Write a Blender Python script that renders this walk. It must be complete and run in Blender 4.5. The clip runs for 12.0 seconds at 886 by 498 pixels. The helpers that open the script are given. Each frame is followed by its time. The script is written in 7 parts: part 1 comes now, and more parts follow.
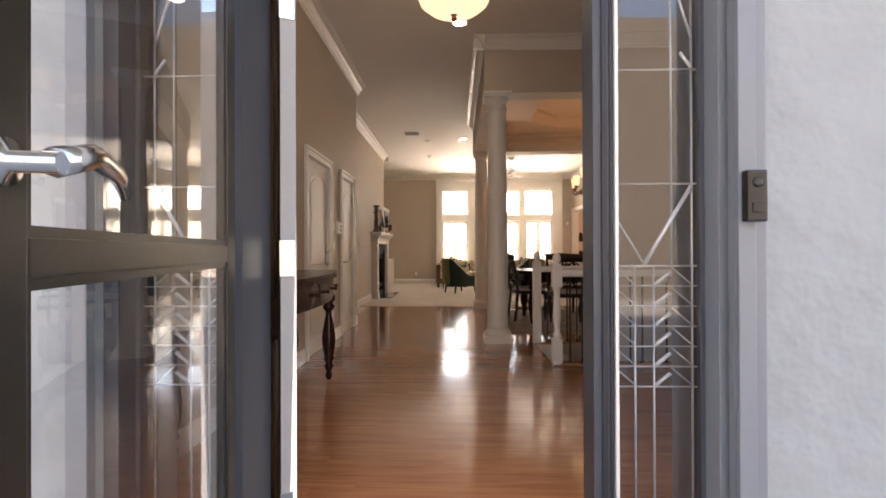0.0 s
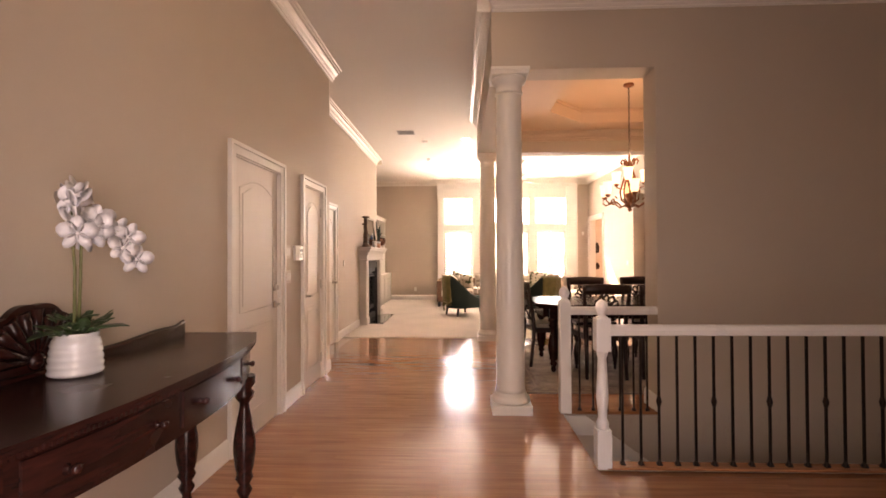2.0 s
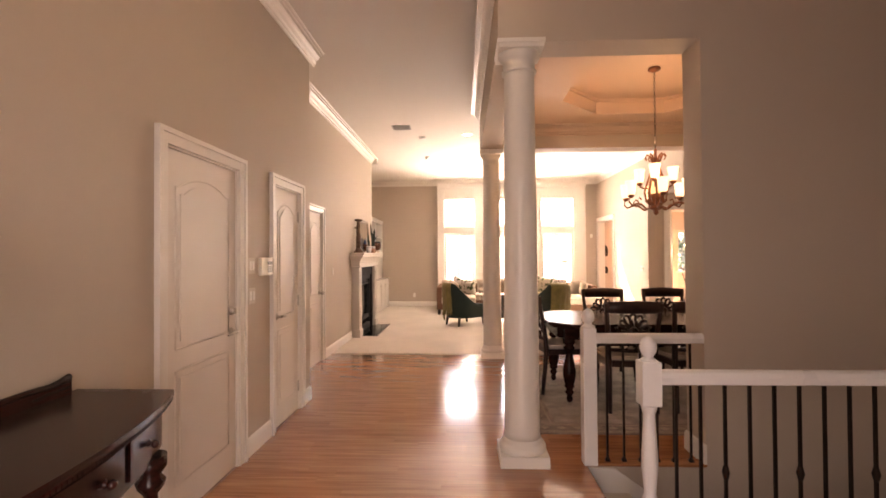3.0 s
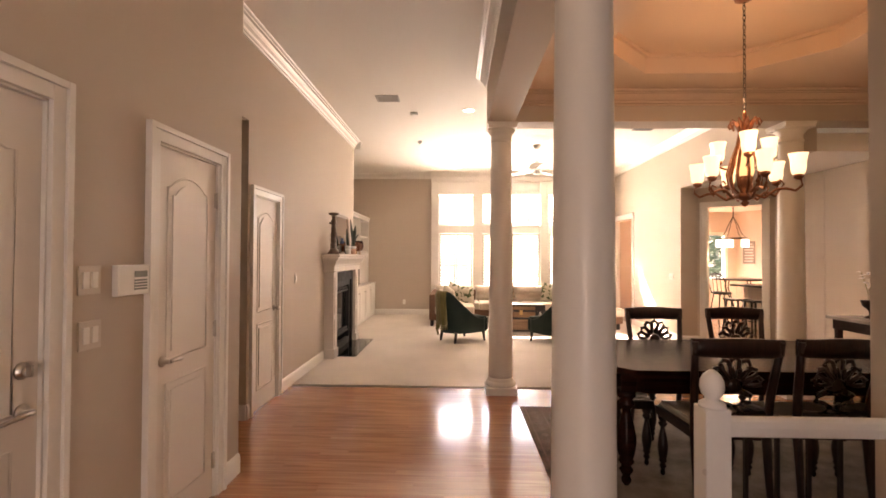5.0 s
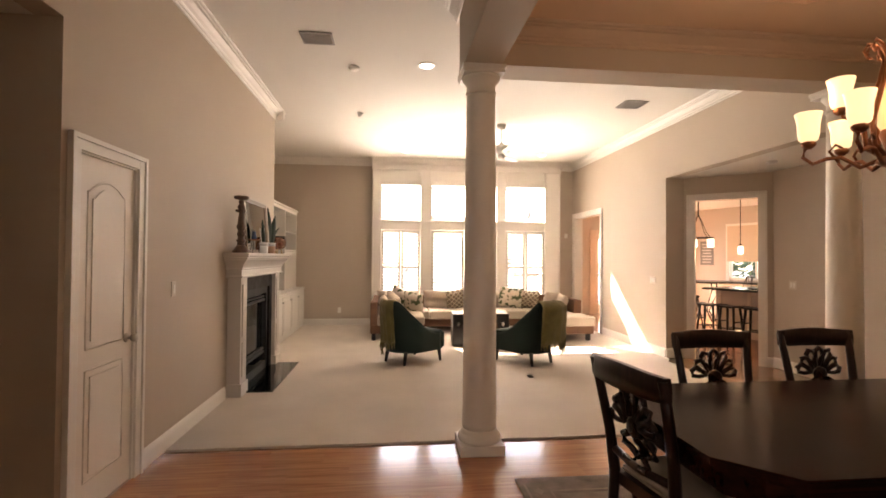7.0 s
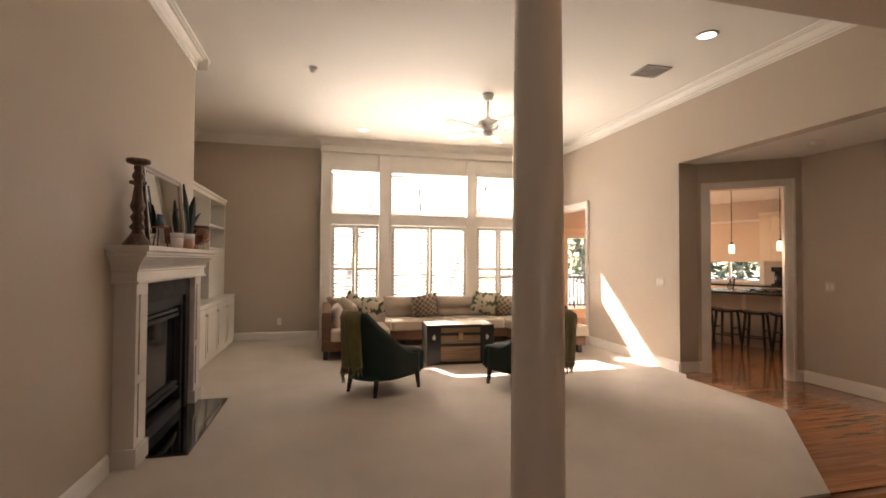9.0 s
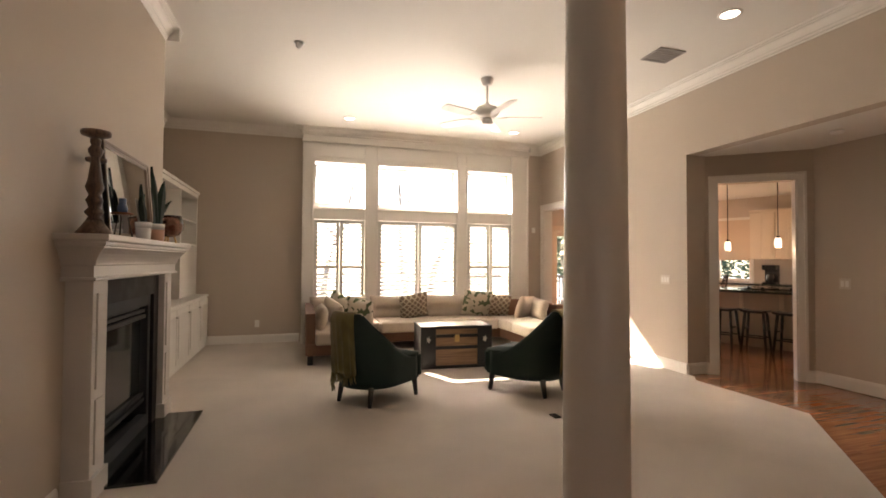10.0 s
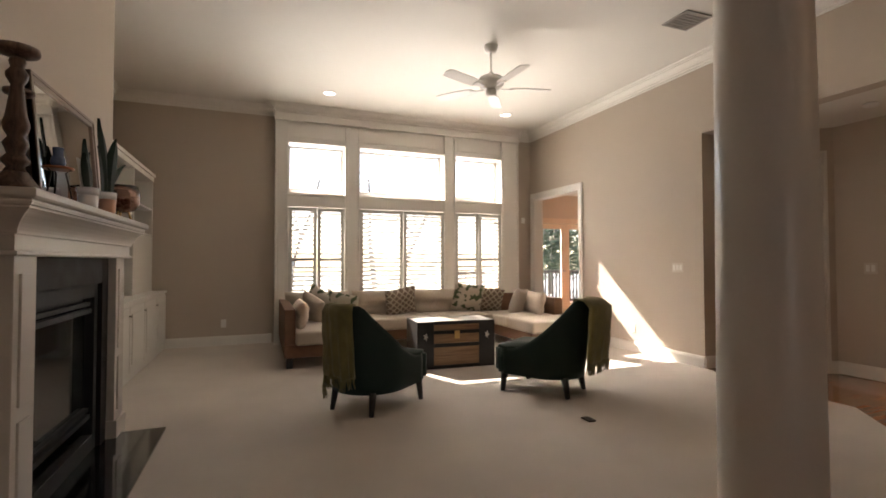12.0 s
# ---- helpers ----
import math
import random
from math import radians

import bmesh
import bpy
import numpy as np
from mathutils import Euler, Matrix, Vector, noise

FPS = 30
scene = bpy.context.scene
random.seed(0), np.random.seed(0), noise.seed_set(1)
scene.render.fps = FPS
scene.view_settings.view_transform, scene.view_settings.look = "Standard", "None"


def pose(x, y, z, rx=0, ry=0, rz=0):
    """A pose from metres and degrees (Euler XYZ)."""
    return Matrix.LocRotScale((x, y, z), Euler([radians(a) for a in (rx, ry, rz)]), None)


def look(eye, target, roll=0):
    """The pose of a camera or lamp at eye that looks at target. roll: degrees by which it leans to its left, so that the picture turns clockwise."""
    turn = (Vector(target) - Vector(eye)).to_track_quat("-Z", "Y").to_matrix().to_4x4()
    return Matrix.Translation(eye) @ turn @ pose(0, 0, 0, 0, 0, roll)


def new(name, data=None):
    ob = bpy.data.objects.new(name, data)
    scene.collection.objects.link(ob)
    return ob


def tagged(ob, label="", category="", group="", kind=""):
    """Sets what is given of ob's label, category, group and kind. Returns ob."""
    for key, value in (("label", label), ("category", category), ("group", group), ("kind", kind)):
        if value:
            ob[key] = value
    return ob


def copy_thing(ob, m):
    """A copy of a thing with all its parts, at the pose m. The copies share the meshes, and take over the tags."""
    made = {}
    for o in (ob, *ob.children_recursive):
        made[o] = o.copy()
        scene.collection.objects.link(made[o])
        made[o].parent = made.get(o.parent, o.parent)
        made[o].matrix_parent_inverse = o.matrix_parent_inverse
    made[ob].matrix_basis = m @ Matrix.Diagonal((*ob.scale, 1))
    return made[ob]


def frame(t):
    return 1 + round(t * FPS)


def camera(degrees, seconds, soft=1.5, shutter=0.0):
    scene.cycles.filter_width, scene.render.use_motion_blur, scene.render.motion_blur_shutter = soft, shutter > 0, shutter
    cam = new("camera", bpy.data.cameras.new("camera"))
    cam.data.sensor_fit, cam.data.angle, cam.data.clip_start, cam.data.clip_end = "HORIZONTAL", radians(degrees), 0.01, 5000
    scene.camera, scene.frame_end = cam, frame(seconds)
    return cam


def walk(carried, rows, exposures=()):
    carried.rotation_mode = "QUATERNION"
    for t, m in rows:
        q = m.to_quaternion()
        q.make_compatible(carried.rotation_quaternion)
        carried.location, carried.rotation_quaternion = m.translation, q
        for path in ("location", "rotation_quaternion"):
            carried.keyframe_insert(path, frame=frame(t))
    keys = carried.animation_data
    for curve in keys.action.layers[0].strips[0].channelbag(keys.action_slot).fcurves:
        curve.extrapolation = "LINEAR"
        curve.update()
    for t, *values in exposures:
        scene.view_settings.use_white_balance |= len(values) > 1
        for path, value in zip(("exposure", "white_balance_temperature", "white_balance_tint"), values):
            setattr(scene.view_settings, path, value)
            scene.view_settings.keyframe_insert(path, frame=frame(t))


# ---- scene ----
cam = camera(86.5, 12.0, 1.7)
PATH = [
    (0, (0.193, -0.347, 1.071), (0.141, 1.652, 1.078), -0.2),
    (0.5, (0.222, 0.063, 1.148), (0.16, 2.062, 1.165), -0.8),
    (1, (0.24, 0.42, 1.23), (0.171, 2.419, 1.255), -0.6),
    (1.5, (0.244, 0.773, 1.301), (0.17, 2.772, 1.33), -0.4),
    (2, (0.271, 1.131, 1.329), (0.194, 3.129, 1.355), -0.3),
    (2.5, (0.303, 1.499, 1.381), (0.222, 3.497, 1.412), -0.4),
    (3, (0.284, 1.872, 1.43), (0.199, 3.87, 1.458), -0.4),
    (5, (0.206, 3.406, 1.469), (0.148, 5.405, 1.499), 0.3),
    (5.5, (0.163, 3.799, 1.478), (0.166, 5.799, 1.508), 0.5),
    (6, (0.103, 4.22, 1.49), (0.17, 6.219, 1.512), 0.5),
    (6.5, (0.064, 4.603, 1.467), (0.193, 6.599, 1.502), 0.4),
    (7, (0.022, 4.987, 1.461), (0.233, 6.976, 1.495), 0.4),
    (9, (-0.293, 6.477, 1.403), (0.183, 8.419, 1.451), 0.3),
    (9.5, (-0.339, 6.725, 1.375), (0.151, 8.663, 1.424), 0.3),
    (10, (-0.426, 6.959, 1.354), (0.15, 8.873, 1.404), 0.3),
    (10.5, (-0.484, 7.181, 1.322), (0.146, 9.078, 1.371), 0.1),
    (11, (-0.551, 7.381, 1.275), (0.103, 9.27, 1.33), 0.1),
    (11.5, (-0.597, 7.532, 1.235), (0.076, 9.415, 1.291), 0.1),
    (12, (-0.625, 7.675, 1.207), (0.101, 9.538, 1.26), -0.1),
]
walk(cam, [(t, look(eye, target, roll)) for t, eye, target, roll in PATH],
     [(0, 3.1, 7800, 18), (0.5, 3.6, 8000, 21), (1.0, 3.8, 8500, 26), (1.5, 4.05, 8600, 30), (3.0, 4.05, 8600, 30), (5.5, 3.7, 8300, 25), (7.0, 3.3, 8100, 21), (9.0, 2.7, 7800, 19), (10.5, 2.6, 7400, 16), (12, 2.25, 7000, 14)])

# ---- world, sun ----
world = bpy.data.worlds.new("sky")
scene.world = world
world.use_nodes = True
wn = world.node_tree.nodes
sky = wn.new("ShaderNodeTexSky")
sky.sky_type = "NISHITA"
sky.sun_disc = False
SUN_WAY = Vector((0.42, -1.0, -0.88)).normalized()
sky.sun_elevation = math.asin(-SUN_WAY.z)
sky.sun_rotation = math.atan2(-SUN_WAY.x, -SUN_WAY.y)
world.node_tree.links.new(sky.outputs[0], wn["Background"].inputs[0])
wn["Background"].inputs[1].default_value = 0.15
sun = new("sun", bpy.data.lights.new("sun", "SUN"))
sun.data.energy, sun.data.angle, sun.data.color = 5.0, radians(0.5), (1.0, 0.95, 0.88)
sun.rotation_euler = SUN_WAY.to_track_quat("-Z", "Y").to_euler()


def area(name, x, y, z, sx, sy, watts, colour, aim):
    d = bpy.data.lights.new(name, "AREA")
    d.shape, d.size, d.size_y, d.energy, d.color = "RECTANGLE", sx, sy, watts, colour
    ob = new(name, d)
    ob.matrix_world = look((x, y, z), aim)
    return ob


def bulb(name, x, y, z, watts, radius=0.04, colour=(1.0, 0.72, 0.45)):
    d = bpy.data.lights.new(name, "POINT")
    d.energy, d.shadow_soft_size, d.color = watts, radius, colour
    ob = new(name, d)
    ob.location = (x, y, z)
    return ob


# daylight in the transom openings above the three large windows, thrown up from the bright deck and ground
for wx, ww in ((0.185, 0.75), (1.54, 1.34), (2.885, 0.79)):
    up = area("window_daylight", wx, 15.32, 2.62, ww, 0.5, 1.0 * ww, (1.0, 0.97, 0.92), (wx, 12.3, 4.7))
    up.data.spread = radians(88)
# the same in the lower openings, past the shutters
for wx, ww in ((0.185, 0.78), (1.54, 1.36), (2.885, 0.82)):
    up = area("window_daylight", wx, 14.94, 1.28, ww, 1.44, 2.9 * ww, (1.0, 0.98, 0.95), (wx, 13.0, 3.1))
    up.data.spread = radians(84)
# daylight in the open front door
area("door_daylight", 0.10, 1.085, 1.05, 0.84, 2.0, 1.8, (0.95, 0.94, 1.0), (0.10, 6.0, 1.0))

# ---- materials ----


def mat(name, colour, rough=0.6, metal=0.0, scale=8.0, vary=0.10, bump=0.15, fine=60.0, spread=0.0, coat=0.0, detail=4.0, sheen=0.0, depth=0.004, coat_rough=0.12, specular=0.5):
    """A painted, plastered or plain surface: two scales of variation in colour, fine relief, uneven gloss."""
    m = bpy.data.materials.new(name)
    m.use_nodes = True
    t = m.node_tree
    n, l = t.nodes, t.links
    b = n["Principled BSDF"]
    tc = n.new("ShaderNodeTexCoord")
    big, small = n.new("ShaderNodeTexNoise"), n.new("ShaderNodeTexNoise")
    big.inputs["Scale"].default_value, small.inputs["Scale"].default_value = scale * 0.25, fine
    big.inputs["Detail"].default_value, small.inputs["Detail"].default_value = detail, 3.0
    for q in (big, small):
        l.new(tc.outputs["Object"], q.inputs["Vector"])
    mix = n.new("ShaderNodeMath")
    mix.operation = "ADD"
    half = n.new("ShaderNodeMath")
    half.operation = "MULTIPLY"
    half.inputs[1].default_value = 0.5
    l.new(small.outputs["Fac"], half.inputs[0])
    l.new(big.outputs["Fac"], mix.inputs[0])
    l.new(half.outputs[0], mix.inputs[1])
    r = n.new("ShaderNodeMapRange")
    r.inputs["From Min"].default_value, r.inputs["From Max"].default_value = 0.45, 1.05
    r.inputs["To Min"].default_value, r.inputs["To Max"].default_value = 1 - vary, 1 + vary
    l.new(mix.outputs[0], r.inputs["Value"])
    scaled = n.new("ShaderNodeVectorMath")
    scaled.operation = "SCALE"
    scaled.inputs[0].default_value = colour
    if spread:
        info, rr, mm = n.new("ShaderNodeObjectInfo"), n.new("ShaderNodeMapRange"), n.new("ShaderNodeMath")
        rr.inputs["To Min"].default_value, rr.inputs["To Max"].default_value = 1 - spread, 1 + spread
        l.new(info.outputs["Random"], rr.inputs["Value"])
        mm.operation = "MULTIPLY"
        l.new(r.outputs[0], mm.inputs[0])
        l.new(rr.outputs[0], mm.inputs[1])
        l.new(mm.outputs[0], scaled.inputs["Scale"])
    else:
        l.new(r.outputs[0], scaled.inputs["Scale"])
    l.new(scaled.outputs[0], b.inputs["Base Color"])
    rg = n.new("ShaderNodeMapRange")
    rg.inputs["From Min"].default_value, rg.inputs["From Max"].default_value = 0.3, 0.7
    rg.inputs["To Min"].default_value, rg.inputs["To Max"].default_value = rough * 0.88, min(1.0, rough * 1.12)
    l.new(big.outputs["Fac"], rg.inputs["Value"])
    l.new(rg.outputs[0], b.inputs["Roughness"])
    b.inputs["Metallic"].default_value = metal
    b.inputs["Specular IOR Level"].default_value = specular
    b.inputs["Coat Weight"].default_value = coat
    b.inputs["Coat Roughness"].default_value = coat_rough
    b.inputs["Sheen Weight"].default_value = sheen
    if bump:
        bp = n.new("ShaderNodeBump")
        bp.inputs["Strength"].default_value, bp.inputs["Distance"].default_value = bump, depth
        l.new(small.outputs["Fac"], bp.inputs["Height"])
        l.new(bp.outputs[0], b.inputs["Normal"])
    return m


def wood(name, dark, light, rough=0.35, along="x", grain=9.0, spread=0.0, coat=0.0, bump=0.06, coat_rough=0.12, specular=0.5):
    """Wood with grain that runs along one axis of the object."""
    m = mat(name, light, rough, coat=coat, bump=0.0, coat_rough=coat_rough, specular=specular)
    t = m.node_tree
    n, l = t.nodes, t.links
    b = n["Principled BSDF"]
    tc, mp = n.new("ShaderNodeTexCoord"), n.new("ShaderNodeMapping")
    s = [grain * 6, grain * 6, grain * 6]
    s["xyz".index(along)] = grain * 0.35
    mp.inputs["Scale"].default_value = s
    l.new(tc.outputs["Object"], mp.inputs["Vector"])
    g = n.new("ShaderNodeTexNoise")
    g.inputs["Scale"].default_value, g.inputs["Detail"].default_value, g.inputs["Distortion"].default_value = 1.0, 5.0, 0.6
    l.new(mp.outputs[0], g.inputs["Vector"])
    info = n.new("ShaderNodeObjectInfo")
    ad = n.new("ShaderNodeVectorMath")
    ad.operation = "ADD"
    l.new(mp.outputs[0], ad.inputs[0])
    ml = n.new("ShaderNodeMath")
    ml.operation = "MULTIPLY"
    ml.inputs[1].default_value = 37.0
    l.new(info.outputs["Random"], ml.inputs[0])
    l.new(ml.outputs[0], ad.inputs[1])
    l.new(ad.outputs[0], g.inputs["Vector"])
    ramp = n.new("ShaderNodeValToRGB")
    ramp.color_ramp.elements[0].position, ramp.color_ramp.elements[1].position = 0.3, 0.72
    ramp.color_ramp.elements[0].color, ramp.color_ramp.elements[1].color = (*dark, 1), (*light, 1)
    l.new(g.outputs["Fac"], ramp.inputs["Fac"])
    if spread:
        rr, sc = n.new("ShaderNodeMapRange"), n.new("ShaderNodeVectorMath")
        rr.inputs["To Min"].default_value, rr.inputs["To Max"].default_value = 1 - spread, 1 + spread
        l.new(info.outputs["Random"], rr.inputs["Value"])
        sc.operation = "SCALE"
        l.new(ramp.outputs[0], sc.inputs[0])
        l.new(rr.outputs[0], sc.inputs["Scale"])
        l.new(sc.outputs[0], b.inputs["Base Color"])
    else:
        l.new(ramp.outputs[0], b.inputs["Base Color"])
    if bump:
        bp = n.new("ShaderNodeBump")
        bp.inputs["Strength"].default_value, bp.inputs["Distance"].default_value = bump, 0.002
        l.new(g.outputs["Fac"], bp.inputs["Height"])
        l.new(bp.outputs[0], b.inputs["Normal"])
    return m


def glow(name, colour, strength):
    m = bpy.data.materials.new(name)
    m.use_nodes = True
    b = m.node_tree.nodes["Principled BSDF"]
    b.inputs["Base Color"].default_value = (*colour, 1)
    b.inputs["Emission Color"].default_value = (*colour, 1)
    b.inputs["Emission Strength"].default_value = strength
    b.inputs["Roughness"].default_value = 0.4
    return m


def glass(name, tint=(0.97, 0.98, 0.98)):
    m = bpy.data.materials.new(name)
    m.use_nodes = True
    b = m.node_tree.nodes["Principled BSDF"]
    b.inputs["Base Color"].default_value = (*tint, 1)
    b.inputs["Transmission Weight"].default_value = 1.0
    b.inputs["Roughness"].default_value = 0.0
    b.inputs["IOR"].default_value = 1.45
    return m


WALL = mat("wall_paint", (0.53, 0.45, 0.37), 0.62, scale=3, vary=0.025, bump=0.12, fine=140)
CEIL = mat("ceiling_paint", (0.76, 0.73, 0.68), 0.8, scale=3, vary=0.02, bump=0.1, fine=160)
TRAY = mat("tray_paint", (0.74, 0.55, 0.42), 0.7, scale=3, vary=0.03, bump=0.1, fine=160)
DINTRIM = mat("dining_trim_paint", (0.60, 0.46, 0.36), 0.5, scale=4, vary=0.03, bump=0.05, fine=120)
TRIM = mat("trim_paint", (0.80, 0.77, 0.72), 0.32, scale=5, vary=0.03, bump=0.04, fine=90)
DOORP = mat("door_paint", (0.78, 0.73, 0.67), 0.46, scale=6, vary=0.03, bump=0.05, fine=120)
STUCCO = mat("stucco", (0.37, 0.395, 0.405), 0.8, scale=5, vary=0.12, bump=0.6, fine=7, depth=0.05)
CARPET = mat("carpet", (0.60, 0.535, 0.47), 0.95, scale=7, vary=0.10, bump=0.9, fine=420, sheen=0.15)
SUBFLOOR = mat("floor_joint", (0.26, 0.11, 0.05), 0.4)
GLASS = glass("clear_glass")
IRON = mat("wrought_iron", (0.028, 0.018, 0.013), 0.5, 0.7, vary=0.2, bump=0.2, fine=180)
NICKEL = mat("satin_nickel", (0.55, 0.52, 0.48), 0.3, 1.0, vary=0.05, bump=0.03)
BRASS = mat("brass", (0.62, 0.42, 0.18), 0.35, 1.0, vary=0.08, bump=0.05)
COPPER = mat("copper_bronze", (0.27, 0.11, 0.06), 0.42, 0.85, vary=0.25, bump=0.2, fine=90)
BACKDROP = mat("unseen_backdrop", (0.13, 0.115, 0.10), 0.9, vary=0.2, bump=0.4)
CONC = mat("porch_concrete", (0.34, 0.33, 0.31), 0.9, vary=0.15, bump=0.5, fine=90)


# ---- mesh helpers ----
def add_box(bm, x0, x1, y0, y1, z0, z1, bevel=0.0, m=None):
    r = bmesh.ops.create_cube(bm, size=1)
    mm = Matrix.LocRotScale(((x0 + x1) / 2, (y0 + y1) / 2, (z0 + z1) / 2), None, (abs(x1 - x0), abs(y1 - y0), abs(z1 - z0)))
    bmesh.ops.transform(bm, matrix=mm, verts=r["verts"])
    vs = r["verts"]
    if bevel:
        es = list({e for v in vs for e in v.link_edges})
        out = bmesh.ops.bevel(bm, geom=es, offset=bevel, segments=2, profile=0.7, affect="EDGES")
        vs = list({v for f in out["faces"] for v in f.verts} | {v for v in vs if v.is_valid})
    if m is not None:
        bmesh.ops.transform(bm, matrix=m, verts=vs)
    return vs


def add_lathe(bm, profile, segs=24, m=None, closed=True):
    """Turns (radius, height) pairs about z."""
    rings = []
    for r, z in profile:
        rings.append([bm.verts.new((r * math.cos(2 * math.pi * k / segs), r * math.sin(2 * math.pi * k / segs), z)) for k in range(segs)])
    for a, b in zip(rings, rings[1:]):
        for k in range(segs):
            f = bm.faces.new((a[k], a[(k + 1) % segs], b[(k + 1) % segs], b[k]))
            f.smooth = True
    if closed:
        bm.faces.new(list(reversed(rings[0])))
        bm.faces.new(rings[-1])
    if m is not None:
        bmesh.ops.transform(bm, matrix=m, verts=[v for ring in rings for v in ring])
    return rings


def add_tube(bm, points, radius, segs=8, caps=True):
    """A round bar along a line of points; radius may be one number or one for each point."""
    pts = [Vector(p) for p in points]
    rad = radius if isinstance(radius, (list, tuple)) else [radius] * len(pts)
    rings = []
    up = Vector((0, 0, 1))
    for i, p in enumerate(pts):
        d = (pts[min(i + 1, len(pts) - 1)] - pts[max(i - 1, 0)]).normalized()
        ref = up if abs(d.z) < 0.95 else Vector((1, 0, 0))
        u = d.cross(ref).normalized()
        w = d.cross(u).normalized()
        rings.append([bm.verts.new(p + rad[i] * (u * math.cos(2 * math.pi * k / segs) + w * math.sin(2 * math.pi * k / segs))) for k in range(segs)])
    for a, b in zip(rings, rings[1:]):
        for k in range(segs):
            f = bm.faces.new((a[k], a[(k + 1) % segs], b[(k + 1) % segs], b[k]))
            f.smooth = True
    if caps:
        bm.faces.new(list(reversed(rings[0])))
        bm.faces.new(rings[-1])


def add_prism(bm, outline, axis, a, b, m=None):
    """A flat outline of 2D points pushed along an axis from a to b. Outline axes: x -> (y, z), y -> (x, z), z -> (x, y)."""
    def place(u, v, w):
        return {"x": (w, u, v), "y": (u, w, v), "z": (u, v, w)}[axis]
    lo = [bm.verts.new(place(u, v, a)) for u, v in outline]
    hi = [bm.verts.new(place(u, v, b)) for u, v in outline]
    n = len(lo)
    bm.faces.new(lo)
    bm.faces.new(list(reversed(hi)))
    for k in range(n):
        bm.faces.new((lo[k], hi[k], hi[(k + 1) % n], lo[(k + 1) % n]))
    if m is not None:
        bmesh.ops.transform(bm, matrix=m, verts=lo + hi)
    return lo + hi


def mesh_of(name, bm, material):
    bmesh.ops.recalc_face_normals(bm, faces=bm.faces)
    me = bpy.data.meshes.new(name)
    bm.to_mesh(me)
    bm.free()
    for q in (material if isinstance(material, (list, tuple)) else [material]):
        me.materials.append(q)
    return me


def part(name, bm, material, parent=None, label=""):
    ob = new(name, mesh_of(name, bm, material))
    if parent is not None:
        ob.parent = parent
    if label:
        ob["label"] = label
    return ob


def thing(name, label, category, x=0.0, y=0.0, z=0.0, rz=0.0, group=""):
    ob = new(name)
    ob.empty_display_size = 0.1
    ob.matrix_world = pose(x, y, z, 0, 0, rz)
    return tagged(ob, label, category, group)


def struct(name, bm, material, label="", category=""):
    return tagged(part(name, bm, material), label, category, kind="structure")


def boxes(*rows, bevel=0.0):
    bm = bmesh.new()
    for r in rows:
        add_box(bm, *r, bevel=bevel)
    return bm


# ---- the plan ----
XA, XB, YA = -1.265, -1.665, 6.57    # hall wall, fireplace wall, corner between them
YW, YW2 = 5.14, 5.40                 # wall with the column opening
YC, YC2 = 8.43, 8.71                 # beam between dining and living room
XR, YR = 4.02, 11.54                 # right wall of the living room and its near end
YB, YU = 15.17, 14.98                # window wall, front of the window frame
YK = 11.87                           # far end of the fireplace wall
CZ, HZ, SZ = 3.54, 2.905, 2.65       # ceiling, beams, low ceiling of the passage
XE = 5.15                            # far right wall
YF, YF0 = 1.10, 0.84                 # front wall, inside and outside
XN = 4.25                            # foyer's right wall
KL, KR = Vector((4.30, 11.56)), Vector((5.15, 10.86))   # angled kitchen wall


# ---- floors, ceilings, walls ----
struct("ground", boxes((-60, 60, -40, 90, -0.75, -0.60)), CONC, "grey ground around the house", "ground")
struct("porch", boxes((-6, 8, -8, YF0 + 0.12, -0.60, -0.14)), CONC, "grey concrete porch before the front door", "porch")
floor = struct("floor", boxes((-3.0, 1.12, YF0 + 0.12, 8.74, -0.25, -0.012), (1.12, 6.2, YF0 + 0.12, 4.10, -0.25, -0.012), (1.12, 6.2, YW, 8.74, -0.25, -0.012), (2.6, 14.0, 8.74, 20.0, -0.25, -0.012), (XN, 6.2, 4.1, YW, -0.25, -0.012)), SUBFLOOR, "glossy red oak strip floor with dark joints", "floor")
bm = bmesh.new()
add_prism(bm, [(-2.6, 8.72), (2.68, 8.72), (3.93, 10.07), (3.90, 11.30), (XR, 11.44), (XR, YB), (-2.6, YB)], "z", -0.1, 0.008)
struct("carpet", bm, CARPET, "pale beige wall-to-wall carpet in the living room", "carpet")

bm = boxes((-3.2, XN + 0.2, YF0, YC, CZ, CZ + 0.2), (-3.2, XR + 0.16, YC, YB + 0.2, CZ, CZ + 0.2), (XN + 0.2, XE + 0.14, YW, YC2, CZ, CZ + 0.2))
struct("ceiling", bm, CEIL, "smooth off-white painted ceiling", "ceiling")
struct("ceiling_passage", boxes((XR + 0.16, XE + 0.2, YC2, 11.9, SZ, SZ + 0.2)), CEIL, "low off-white ceiling of the passage", "ceiling")
DH = 2.02


def wall_x(name, x0, x1, y0, y1, holes=(), z1=CZ, z0=0.0, material=None, label="beige painted plaster wall"):
    """A wall that runs along y, with openings (y0, y1, z0, z1)."""
    bm = bmesh.new()
    y = y0
    for a, b, za, zb in sorted(holes):
        if a > y:
            add_box(bm, x0, x1, y, a, z0, z1)
        if za > z0:
            add_box(bm, x0, x1, a, b, z0, za)
        if zb < z1:
            add_box(bm, x0, x1, a, b, zb, z1)
        y = b
    if y < y1:
        add_box(bm, x0, x1, y, y1, z0, z1)
    return struct(name, bm, material or WALL, label, "wall")


